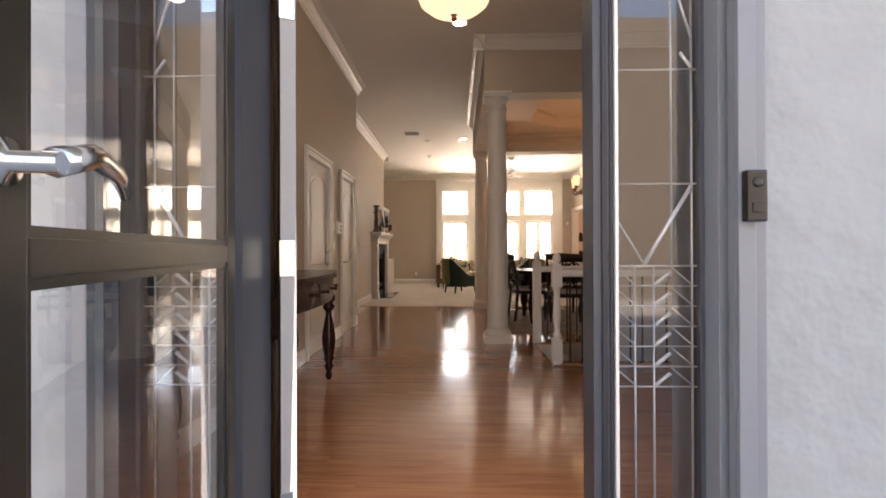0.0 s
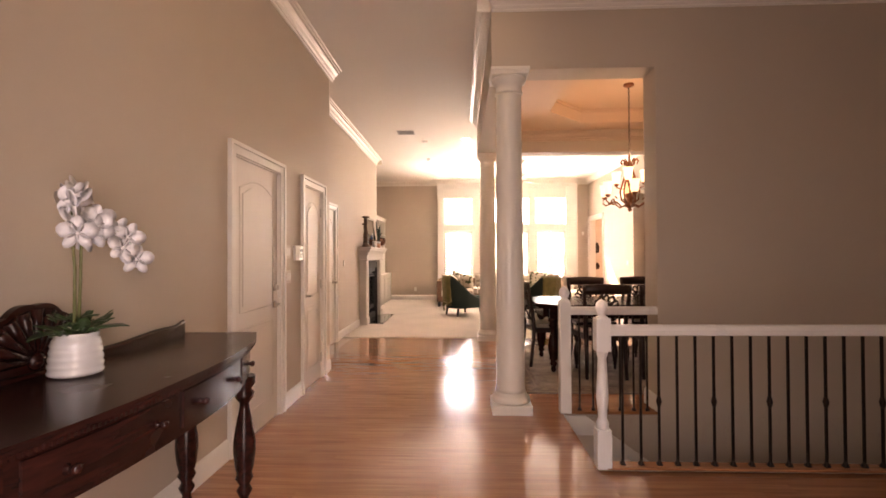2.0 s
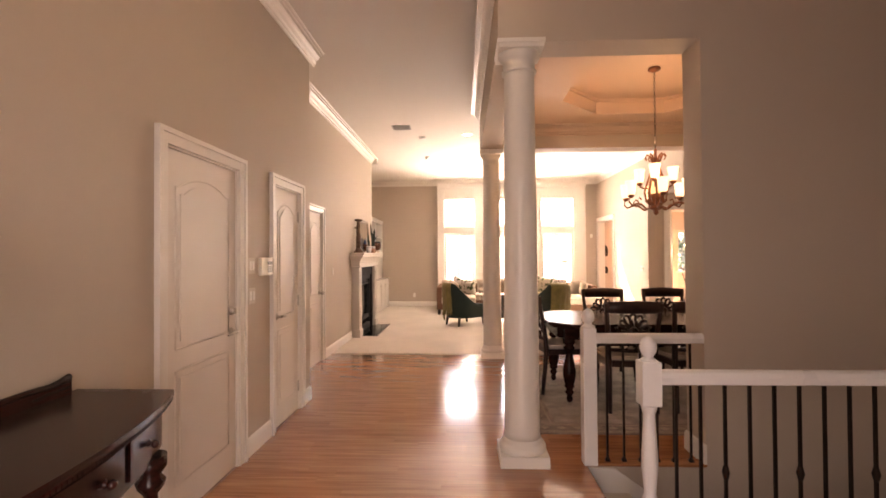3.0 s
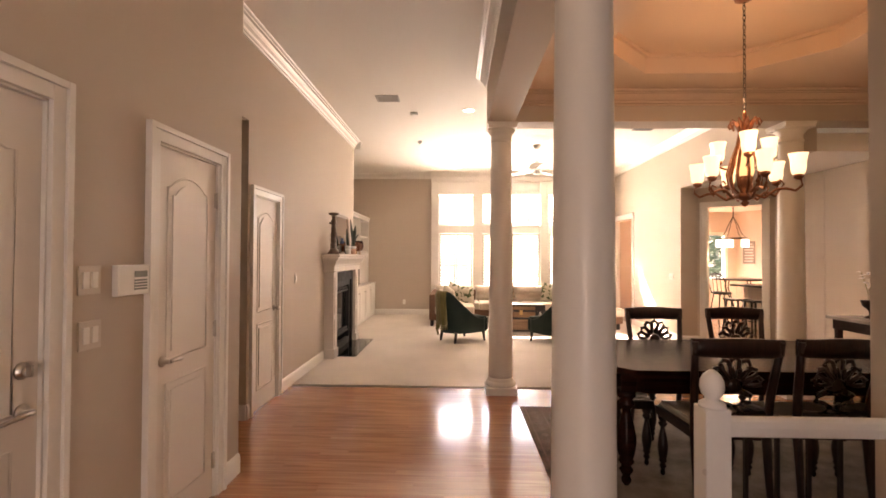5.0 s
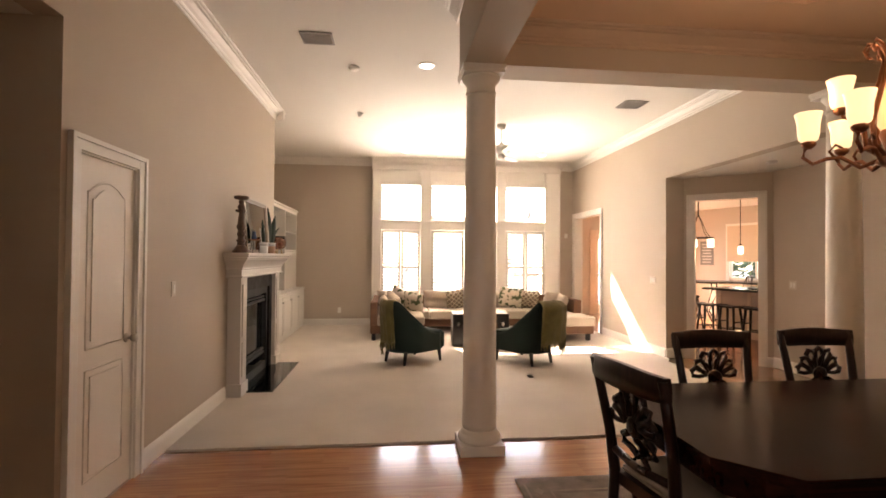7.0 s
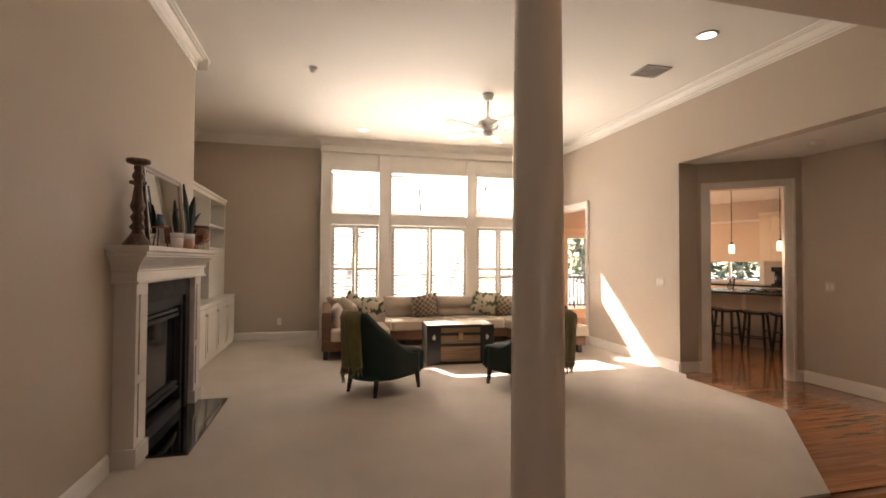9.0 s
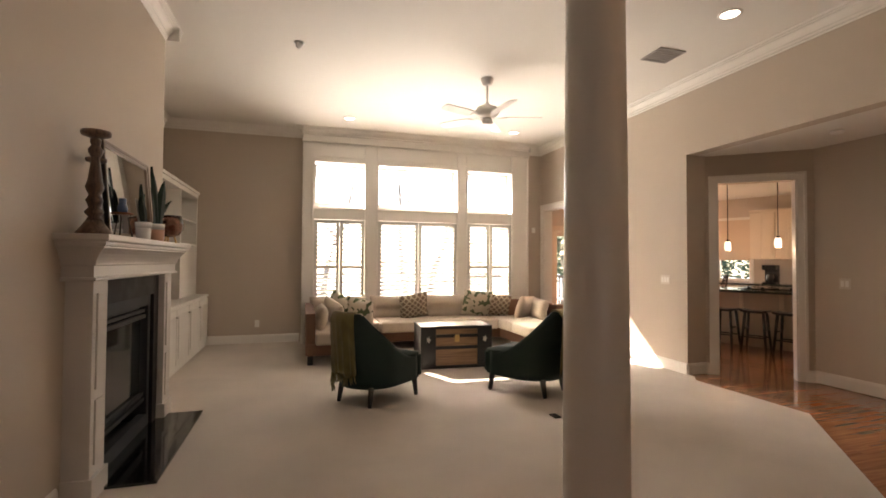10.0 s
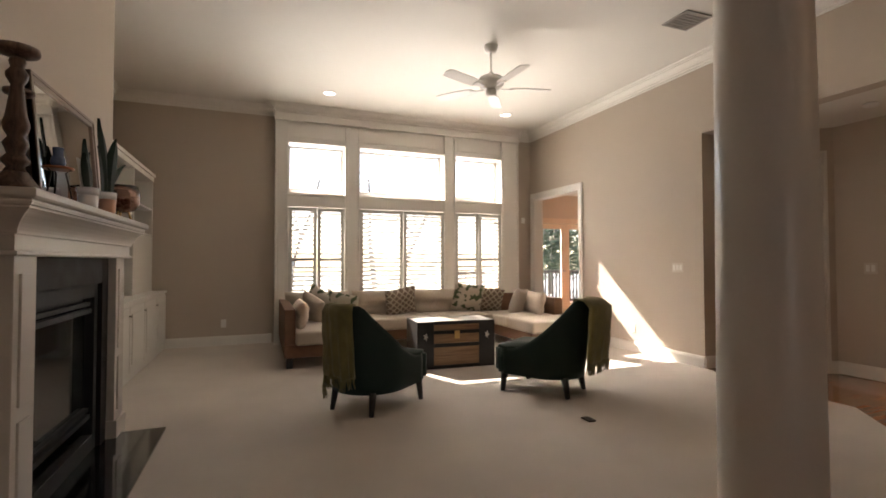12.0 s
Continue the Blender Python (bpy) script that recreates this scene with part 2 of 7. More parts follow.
def wall_y(name, y0, y1, x0, x1, holes=(), z1=CZ, z0=0.0, material=None, label="beige painted plaster wall"):
    bm = bmesh.new()
    x = x0
    for a, b, za, zb in sorted(holes):
        if a > x:
            add_box(bm, x, a, y0, y1, z0, z1)
        if za > z0:
            add_box(bm, a, b, y0, y1, z0, za)
        if zb < z1:
            add_box(bm, a, b, y0, y1, zb, z1)
        x = b
    if x < x1:
        add_box(bm, x, x1, y0, y1, z0, z1)
    return struct(name, bm, material or WALL, label, "wall")


D1, D2, D3 = (4.26, 5.045), (5.672, 6.262), (7.705, 8.282)     # door openings along the hall
wall_x("wall_hall", XA - 0.14, XA, YF0 + 0.1, YA, [(*D1, 0, DH), (*D2, 0, DH)], label="beige painted hall wall with two doors")
wall_y("wall_hall_end", YA - 0.14, YA, -3.0, XA - 0.14)
wall_x("wall_fireplace", XB - 0.14, XB, YA, YK, [(YA, 7.57, 0, 2.68), (*D3, 0, DH), (10.25, 11.42, 0.0, 1.0)], label="beige painted wall with the fireplace")
wall_y("wall_niche", 7.57, 7.64, -3.0, XB - 0.14, z1=2.68)
wall_x("wall_niche_back", -3.1, -3.0, YA, 7.64, z1=2.68)
struct("ceiling_niche", boxes((-3.0, XB - 0.14, YA, 7.64, 2.68, 2.76)), CEIL, "white ceiling of the side passage", "ceiling")
wall_y("wall_chimney_side", YK - 0.14, YK, -2.6, XB - 0.14)
wall_x("wall_alcove", -2.64, -2.50, YK, YB)
WINS = [(-0.23, 0.60), (0.83, 2.25), (2.45, 3.32)]
WZ0, WZ1, WZ2, WZ3 = 0.50, 2.03, 2.30, 2.985
wall_y("wall_window", YB, YB + 0.2, -2.64, XR + 0.16, [(a - 0.02, b + 0.02, WZ0 - 0.02, WZ3 + 0.06) for a, b in WINS], label="beige painted wall with the large windows")
wall_x("wall_right", XR, XR + 0.16, YR, YB, [(13.74, 15.02, 0, 2.34)], label="beige painted wall with a cased opening")
wall_x("wall_over_passage", XR, XR + 0.16, YC2, YR, z0=SZ)
wall_y("wall_passage_jamb", YR, YR + 0.12, XR + 0.16, KL.x, z1=SZ)
wall_y("wall_opening", YW, YW2, 1.91, XE, z0=-2.6, label="beige painted wall over the stairs")
wall_y("wall_header", YW, YW2, 0.54, 1.91, z0=HZ)
wall_x("wall_beam_hall", 0.54, 0.82, YW2, YC2, z0=HZ, label="beige painted beam on columns")
wall_y("wall_beam_living", YC, YC2, 0.82, XE, z0=HZ, label="beige painted beam between dining and living room")
wall_x("wall_far_right", XE, XE + 0.14, YW, KR.y)
wall_x("wall_foyer_right", XN, XN + 0.14, YF0 + 0.1, YW, z0=-2.6)
wall_y("wall_stair_near", 4.03, 4.095, 1.10, XN, z0=-2.6, z1=-0.013)
wall_x("wall_stair_end", 1.04, 1.10, 4.095, YW, z0=-2.6, z1=-0.2)
wall_y("wall_under_rail", YW, YW2, 1.10, 1.91, z0=-2.6, z1=-0.013)
struct("floor_basement", boxes((1.0, XN, 4.0, YW2, -2.7, -2.6)), CARPET, "beige carpet at the foot of the stairs", "floor")

# stairs going down along the wall
stairs = tagged(new("stairs"), "carpeted beige stairs going down beside the railing", "stairs", kind="structure")
for k in range(12):
    part("step", boxes((1.12 + 0.255 * k, 1.12 + 0.255 * (k + 1) + 0.02, 4.10, YW - 0.005, -0.18 * (k + 1) - 0.16, -0.18 * (k + 1)), bevel=0.012), CARPET, stairs)
skirt = bmesh.new()
add_prism(skirt, [(1.12, -0.02), (1.30, -0.02), (4.2, -2.1), (4.2, -2.4), (1.12, -0.26)], "y", YW - 0.02, YW - 0.002)
part("skirt_board", skirt, TRIM, stairs, "white painted stair skirt board")

# front wall with door and sidelights
wall_y("wall_front", YF0 + 0.02, YF, XA - 0.14, XN + 0.14, [(-0.72, 0.905, -0.2, 2.45)], label="beige painted front wall inside")
wall_y("wall_front_stucco", YF0 - 0.02, YF0 + 0.02, -6.0, 8.0, [(-0.72, 0.905, -0.6, 2.45)], z0=-0.6, z1=4.2, material=STUCCO, label="pale blue-grey trowelled stucco outside wall")
# unseen wall, added so the entry glass mirrors something dark instead of sky
wall_y("wall_opposite", -14.2, -14.0, -30, 30, z0=-0.6, z1=9.0, material=BACKDROP, label="plain unseen dark wall added to darken the glass reflections")
struct("roof", boxes((-6.0, 9.0, -1.4, 15.6, 4.2, 4.4)), CONC, "plain flat roof over the house", "roof")

# angled kitchen wall with a cased opening
KD = (KR - KL).normalized()
KN = Vector((-KD.y, KD.x))
KM = Matrix(((KD.x, KN.x, 0, KL.x), (KD.y, KN.y, 0, KL.y), (0, 0, 1, 0), (0, 0, 0, 1)))
KW = (KR - KL).length
bm = bmesh.new()
for row in ((0, 0.14, 0, 0.14, 0, SZ), (KW - 0.16, KW, 0, 0.14, 0, SZ), (0.14, KW - 0.16, 0, 0.14, 2.31, SZ)):
    add_box(bm, *row, m=KM)
struct("wall_kitchen", bm, WALL, "beige painted angled wall with the kitchen opening", "wall")

# dining ceiling with an octagonal raised tray
DC, DU, TX, TY, TW, TD, TC = 3.215, 3.40, 2.41, 6.92, 1.92, 1.98, 0.54


def octagon(w, d, c):
    return [(TX - w / 2 + c, TY - d / 2), (TX + w / 2 - c, TY - d / 2), (TX + w / 2, TY - d / 2 + c), (TX + w / 2, TY + d / 2 - c),
            (TX + w / 2 - c, TY + d / 2), (TX - w / 2 + c, TY + d / 2), (TX - w / 2, TY + d / 2 - c), (TX - w / 2, TY - d / 2 + c)]


bm = bmesh.new()
outer = [bm.verts.new((x, y, DC)) for x, y in ((0.82, YW2), (XE, YW2), (XE, YC), (0.82, YC))]
inner = [bm.verts.new((x, y, DC)) for x, y in octagon(TW, TD, TC)]
upper = [bm.verts.new((x, y, DU)) for x, y in octagon(TW, TD, TC)]
for a, b, c in ((0, 0, 1), (1, 2, 3), (2, 4, 5), (3, 6, 7)):
    bm.faces.new((outer[a], outer[(a + 1) % 4], inner[c], inner[b]))
for a, b, c in ((1, 1, 2), (2, 3, 4), (3, 5, 6), (0, 7, 0)):
    bm.faces.new((outer[a], inner[c], inner[b]))
for k in range(8):
    bm.faces.new((inner[k], inner[(k + 1) % 8], upper[(k + 1) % 8], upper[k]))
bm.faces.new(upper)
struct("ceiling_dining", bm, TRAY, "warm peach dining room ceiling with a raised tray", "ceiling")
bm = bmesh.new()
for lo, hi, w in ((DU - 0.035, DU - 0.002, 0.03),):
    o, i2 = octagon(TW - 0.004, TD - 0.004, TC), octagon(TW - 2 * w, TD - 2 * w, TC - w * 0.41)
    a = [[bm.verts.new((x, y, z)) for x, y in ring] for ring, z in ((o, lo), (i2, lo), (i2, hi), (o, hi))]
    for r1, r2 in ((0, 1), (1, 2), (2, 3), (3, 0)):
        for k in range(8):
            bm.faces.new((a[r1][k], a[r1][(k + 1) % 8], a[r2][(k + 1) % 8], a[r2][k]))
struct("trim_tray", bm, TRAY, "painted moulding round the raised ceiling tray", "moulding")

# ---- mouldings ----
CROWN = [(0, 0), (0, -0.140), (0.012, -0.140), (0.017, -0.134), (0.017, -0.124), (0.010, -0.118), (0.024, -0.112), (0.031, -0.102), (0.031, -0.092), (0.022, -0.088),
         (0.034, -0.078), (0.050, -0.068), (0.064, -0.053), (0.074, -0.036), (0.068, -0.032), (0.094, -0.030), (0.098, -0.022), (0.092, -0.017), (0.116, -0.014), (0.122, -0.006), (0.122, 0)]
BASE = [(0, 0), (0.016, 0), (0.016, 0.10), (0.012, 0.118), (0.006, 0.13), (0, 0.134)]


def run(bm, profile, p, q, side, z):
    """A moulding from p to q on the wall's face; side: the direction into the room."""
    p, q, s = Vector(p), Vector(q), Vector(side)
    rings = [[bm.verts.new((e.x + s.x * u, e.y + s.y * u, z + v)) for u, v in profile] for e in (p, q)]
    n = len(profile)
    for k in range(n):
        bm.faces.new((rings[0][k], rings[1][k], rings[1][(k + 1) % n], rings[0][(k + 1) % n]))
    bm.faces.new(rings[0])
    bm.faces.new(list(reversed(rings[1])))


def moulding(name, profile, rows, z, label, category, material=None):
    bm = bmesh.new()
    for p, q, s in rows:
        run(bm, profile, p, q, s, z)
    return struct(name, bm, material or TRIM, label, category)


E_, W_, N_, S_ = (1, 0), (-1, 0), (0, 1), (0, -1)
Z = CZ - 0.002
moulding("trim_crown_hall", CROWN, [((XA, YF), (XA, YA + 0.12), E_), ((XN, YF), (XN, YW), W_), ((0.54 - 0.12, YW), (XN, YW), S_), ((0.54, YW - 0.12), (0.54, YC2 + 0.12), W_)], Z, "white painted crown moulding of the hall", "moulding")
moulding("trim_crown_living", CROWN, [((XB, YA), (XB, YK), E_), ((-2.5, YK), (XB + 0.12, YK), N_), ((-2.5, YK), (-2.5, YB), E_), ((-2.5, YB), (-0.42, YB), S_),
                                      ((-0.42, YU - 0.12), (-0.42, YB), W_), ((-0.54, YU), (3.78, YU), S_), ((3.66, YU - 0.12), (3.66, YB), E_), ((3.66, YB), (XR, YB), S_), ((XR, YC2), (XR, YB), W_)], Z, "white painted crown moulding of the living room", "moulding")
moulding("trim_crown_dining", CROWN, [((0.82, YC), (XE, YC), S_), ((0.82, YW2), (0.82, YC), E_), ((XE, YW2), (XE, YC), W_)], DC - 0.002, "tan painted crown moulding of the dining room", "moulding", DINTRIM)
moulding("baseboard_hall", BASE, [((XA, YF), (XA, D1[0] - 0.095), E_), ((XA, D1[1] + 0.095), (XA, D2[0] - 0.095), E_), ((XA, D2[1] + 0.095), (XA, YA), E_), ((XB, 7.57), (XB, D3[0] - 0.095), E_), ((-3.0, 7.57), (XB, 7.57), S_), ((XB, D3[1] + 0.095), (XB, 9.98), E_)], 0.0, "white painted baseboard of the hall", "baseboard")
moulding("baseboard_living", BASE, [((-2.5, YB), (-0.45, YB), S_), ((3.68, YB), (XR, YB), S_), ((XR, YR), (XR, 13.64), W_), ((XR, YR), (KL.x, YR), S_), ((XE, YW2), (XE, KR.y), W_), ((1.91, YW - 0.016), (1.91, YW2 + 0.016), W_), ((1.91, YW2), (XE, YW2), N_)], 0.008, "white painted baseboard of the living room", "baseboard")
bm = bmesh.new()
for a, b in ((0, 0.05), (KW - 0.07, KW)):
    run(bm, BASE, KL + KD * a, KL + KD * b, -KN, 0)
struct("baseboard_kitchen", bm, TRIM, "white painted baseboard beside the kitchen opening", "baseboard")


def casing_x(name, x, side, y0, y1, h, w=0.09, d=0.02, sides=True):
    """Casing round an opening in a wall along y: two stepped jamb boards and a head, with the lining of the opening."""
    bm = bmesh.new()
    for t, a, b in ((d, 0.006, w - 0.028), (d + 0.012, w - 0.028, w)):
        x1 = x + side * t
        for yy in ((y0 - b, y0 - a), (y1 + a, y1 + b)):
            add_box(bm, x, x1, *yy, 0.0, h + b, 0.003)
        add_box(bm, x, x1 - side * 0.001, y0 - a, y1 + a, h + a, h + b, 0.003)
    return struct(name, bm, TRIM, "white painted stepped door casing", "casing")


casing_x("trim_casing_1", XA, 1, *D1, DH)
casing_x("trim_casing_2", XA, 1, *D2, DH)
casing_x("trim_casing_3", XB, 1, *D3, DH)
casing_x("trim_casing_4", XR, -1, 13.74, 15.02, 2.34)
struct("trim_lining_4", boxes((XR - 0.005, XR + 0.165, 13.735, 13.755, 0, 2.34), (XR - 0.005, XR + 0.165, 15.005, 15.025, 0, 2.34), (XR - 0.005, XR + 0.165, 13.755, 15.005, 2.32, 2.345)), TRIM, "white painted lining of a cased opening", "casing")
bm = bmesh.new()
for t, a, b in ((0.02, 0.0, 0.062), (0.032, 0.062, 0.09)):
    add_box(bm, 0.14 - b, 0.14 - a, -t, 0, 0, 2.31 + b, 0.003, KM)
    add_box(bm, KW - 0.16 + a, KW - 0.16 + b, -t, 0, 0, 2.31 + b, 0.003, KM)
    add_box(bm, 0.14 - a, KW - 0.16 + a, -t + 0.001, 0, 2.31 + a, 2.31 + b, 0.003, KM)
add_box(bm, 0.135, 0.155, -0.004, 0.144, 0, 2.31, 0, KM)
add_box(bm, KW - 0.175, KW - 0.155, -0.004, 0.144, 0, 2.31, 0, KM)
struct("trim_casing_5", bm, TRIM, "white painted casing of the kitchen opening", "casing")


# ---- columns ----
def column(x, y, h, k=1.0):
    top = thing("column", "white painted round column on a square plinth", "column", x, y, 0, group="columns of the dining room")
    part("plinth", boxes((-0.165, 0.165, -0.165, 0.165, 0, 0.075), bevel=0.004), TRIM, top)
    bm = bmesh.new()
    add_lathe(bm, [(0.158, 0.075), (0.163, 0.09), (0.163, 0.105), (0.156, 0.122), (0.142, 0.128), (0.140, 0.138), (0.133, 0.15), (0.128, 0.165)], 40)
    part("base", bm, TRIM, top)
    bm = bmesh.new()
    add_lathe(bm, [(0.128, 0.165), (0.122 * k, 0.2), (0.119 * k, 0.9), (0.114 * k, 1.7), (0.106 * k, h - 0.21), (0.109, h - 0.20)], 40)
    part("shaft", bm, TRIM, top)
    bm = bmesh.new()
    add_lathe(bm, [(0.109, h - 0.20), (0.120, h - 0.195), (0.122, h - 0.18), (0.111, h - 0.172), (0.111, h - 0.12), (0.117, h - 0.115), (0.128, h - 0.10), (0.146, h - 0.075), (0.148, h - 0.06)], 40)
    add_box(bm, -0.155, 0.155, -0.155, 0.155, h - 0.06, h - 0.03, 0.003)
    add_box(bm, -0.163, 0.163, -0.163, 0.163, h - 0.03, h - 0.001, 0.003)
    part("capital", bm, TRIM, top)
    return top


col = column(0.69, 5.22, HZ)
col = column(0.69, 8.57, HZ, 1.06)
copy_thing(col, pose(3.80, 8.575, 0))


# ---- interior doors ----
def arch(w, h, rise, inset=0.0, n=16):
    """Outline of a panel with a low arched top, about x = 0, from z = 0 to h."""
    a = w / 2 - inset
    pts = [(-a, inset), (a, inset)]
    for k in range(n + 1):
        u = a * (1 - 2 * k / n)
        crown = max(0.0, 1 - (abs(u / a) / 0.84) ** 2) ** 0.8
        pts.append((u, h - inset - rise * (1 - crown)))
    return pts


def outline_bar(bm, pts, y, r, m):
    loop = [Vector((u, y, v)) for u, v in pts]
    loop = loop + [loop[0], loop[1]]
    bm2 = bmesh.new()
    add_tube(bm2, loop, r, 6, False)
    me = bpy.data.meshes.new("bar")
    bm2.to_mesh(me)
    bm2.free()
    me.transform(m)
    bm.from_mesh(me)
    bpy.data.meshes.remove(me)


def panel_leaf(parent, w, h, thick, material):
    """A two-panel leaf: x across, y through, face at y = 0 towards -y."""
    part("leaf", boxes((-w / 2, w / 2, 0, thick, 0.006, h), bevel=0.002), material, parent)
    pw = w - 0.2
    for z0, ph, rise in ((0.19, 0.62, 0.0), (0.93, h - 0.93 - 0.13, 0.065)):
        for face, s in ((0.0, -1), (thick, 1)):
            bm = bmesh.new()
            m = Matrix.Translation((0, 0, z0))
            outline_bar(bm, arch(pw, ph, rise), face - s * 0.002, 0.007, m)
            add_prism(bm, arch(pw, ph, rise, 0.04), "y", face - 0.002 if s > 0 else face + 0.002, face + s * 0.007, m)
            part("panel", bm, material, parent)


def lever(parent, x, y, z, way, s):
    bm = bmesh.new()
    add_lathe(bm, [(0.026, 0), (0.028, 0.004), (0.026, 0.012), (0.012, 0.016), (0.011, 0.045)], 16, pose(x, y, z, 90 if s < 0 else -90))
    add_tube(bm, [(x, y + s * 0.045, z), (x + way * 0.03, y + s * 0.05, z + 0.002), (x + way * 0.09, y + s * 0.048, z - 0.004), (x + way * 0.115, y + s * 0.04, z - 0.008)], [0.011, 0.009, 0.008, 0.007], 8)
    return part("handle", bm, NICKEL, parent, "satin nickel lever handle")


def knob(parent, x, y, z, s, r=0.027):
    bm = bmesh.new()
    add_lathe(bm, [(0.03, 0), (0.03, 0.006), (0.011, 0.01), (0.011, 0.03), (r * 0.8, 0.036), (r, 0.05), (r * 0.85, 0.064), (0.006, 0.068)], 16, pose(x, y, z, 90 if s < 0 else -90))
    return part("knob", bm, NICKEL, parent, "satin nickel door knob")


def hinges(parent, x, y, zs):
    for z in zs:
        bm = bmesh.new()
        add_box(bm, x - 0.018, x + 0.018, y - 0.005, y + 0.001, z - 0.045, z + 0.045, 0.002)
        add_lathe(bm, [(0.006, -0.05), (0.006, 0.05)], 8, pose(x, y - 0.006, z))
        part("hinge", bm, NICKEL, parent, "satin nickel hinge")


def hall_door(name, x, y0, y1, knob_at, with_lever, bolt=False, label="cream painted two-panel door, closed"):
    w = y1 - y0 - 0.008
    ob = tagged(thing(name, label, "door", x - 0.012, (y0 + y1) / 2, 0.0, 90), kind="structure")
    panel_leaf(ob, w, DH - 0.006, 0.036, DOORP)
    kx = w / 2 - 0.065 if knob_at > 0 else -w / 2 + 0.065
    if with_lever:
        lever(ob, kx, 0.0, 0.93, -knob_at, -1)
    else:
        knob(ob, kx, 0.0, 0.93, -1)
    if bolt:
        bm = bmesh.new()
        add_lathe(bm, [(0.03, 0), (0.03, 0.008), (0.02, 0.014), (0.018, 0.02)], 16, pose(kx, 0, 1.07, 90))
        add_box(bm, kx - 0.005, kx + 0.005, -0.04, -0.015, 1.05, 1.09, 0.002)
        part("deadbolt", bm, NICKEL, ob, "satin nickel deadbolt turn")
    hinges(ob, -knob_at * w / 2, 0.0, (0.22, 1.02, 1.8))
    return ob


hall_door("door_1", XA, *D1, 1, True, True)
hall_door("door_2", XA, *D2, -1, True)
hall_door("door_3", XB, *D3, 1, False)
for k, (x, y0, y1) in enumerate(((XA, *D1), (XA, *D2), (XB, *D3))):
    struct("trim_jamb_%d" % (k + 1), boxes((x - 0.142, x + 0.003, y0 - 0.004, y0 + 0.0035, 0, DH), (x - 0.142, x + 0.003, y1 - 0.0035, y1 + 0.004, 0, DH), (x - 0.142, x + 0.003, y0 + 0.0035, y1 - 0.0035, DH - 0.004, DH + 0.004), (x - 0.1, x - 0.075, y0 + 0.0035, y1 - 0.0035, 0.0, DH - 0.004)), TRIM, "white painted door lining", "casing")


# ---- wall plates ----
PLASTIC = mat("white_plastic", (0.80, 0.78, 0.73), 0.4, vary=0.02, bump=0.0)
GREYP = mat("grey_display", (0.28, 0.30, 0.28), 0.25, vary=0.03, bump=0.0)


PLATE = mat("beige_plate", (0.62, 0.56, 0.49), 0.45, vary=0.03, bump=0.0)


def plate(x, y, z, rz, w, h, switches, label="pale beige plastic light switch plate"):
    """A wall plate; its face looks to -y before the turn."""
    ob = thing("switch_plate", label, "switch", x, y, z, rz)
    part("cover", boxes((-w / 2, w / 2, -0.006, -0.0005, -h / 2, h / 2), bevel=0.002), PLATE, ob)
    for k in range(switches):
        u = (k - (switches - 1) / 2) * 0.046
        part("rocker", boxes((u - 0.016, u + 0.016, -0.010, -0.005, -0.033, 0.033), bevel=0.002), PLASTIC, ob)
    return ob


plate(XA, 5.25, 1.365, 90, 0.115, 0.115, 2)
plate(XA, 5.255, 1.145, 90, 0.115, 0.115, 2)
plate(XB, 8.83, 1.20, 90, 0.07, 0.115, 1)
plate(XR, 11.89, 1.13, -90, 0.16, 0.115, 3)
plate(XE, 10.55, 1.13, -90, 0.115, 0.115, 2)
for x, y, rz in ((-1.1, YB, 0), (XR, 12.62, -90)):
    ob = thing("wall_outlet", "white plastic wall outlet low on the wall", "outlet", x, y, 0.32, rz)
    part("cover", boxes((-0.035, 0.035, -0.006, -0.0005, -0.058, 0.058), bevel=0.002), PLASTIC, ob)
    for v in (-0.022, 0.022):
        part("socket", boxes((-0.016, 0.016, -0.009, -0.005, v - 0.014, v + 0.014), bevel=0.004), PLASTIC, ob)

ob = thing("alarm_keypad", "white plastic alarm keypad with a grey display", "keypad", XA, 5.475, 1.355, 90)
part("case", boxes((-0.10, 0.10, -0.03, -0.0005, -0.068, 0.068), bevel=0.006), PLASTIC, ob)
part("display", boxes((0.0, 0.085, -0.033, -0.028, 0.012, 0.04), bevel=0.002), GREYP, ob)
for k in range(4):
    part("button_row", boxes((0.0, 0.085, -0.033, -0.028, -0.045 + k * 0.013, -0.037 + k * 0.013), bevel=0.001), GREYP, ob)


# ---- stair railing ----
WHITE = mat("rail_paint", (0.80, 0.79, 0.77), 0.3, vary=0.03, bump=0.03)


def newel(x, y):
    ob = thing("newel_post", "white painted turned newel post with a ball finial", "post", x, y, 0, group="newel posts of the railing")
    part("block", boxes((-0.045, 0.045, -0.045, 0.045, 0, 0.24), bevel=0.005), WHITE, ob)
    bm = bmesh.new()
    add_lathe(bm, [(0.042, 0.24), (0.036, 0.255), (0.04, 0.27), (0.034, 0.29), (0.026, 0.31), (0.03, 0.36), (0.037, 0.43), (0.036, 0.5), (0.03, 0.6), (0.026, 0.68), (0.033, 0.70), (0.036, 0.715), (0.036, 0.725)], 20)
    part("turning", bm, WHITE, ob)
    part("upper_block", boxes((-0.045, 0.045, -0.045, 0.045, 0.725, 0.93), bevel=0.007), WHITE, ob)
    bm = bmesh.new()
    add_lathe(bm, [(0.04, 0.93), (0.034, 0.938), (0.022, 0.945), (0.024, 0.955), (0.034, 0.97), (0.039, 0.99), (0.037, 1.01), (0.027, 1.03), (0.012, 1.042), (0.003, 1.045)], 20)
    part("finial", bm, WHITE, ob)
    return ob


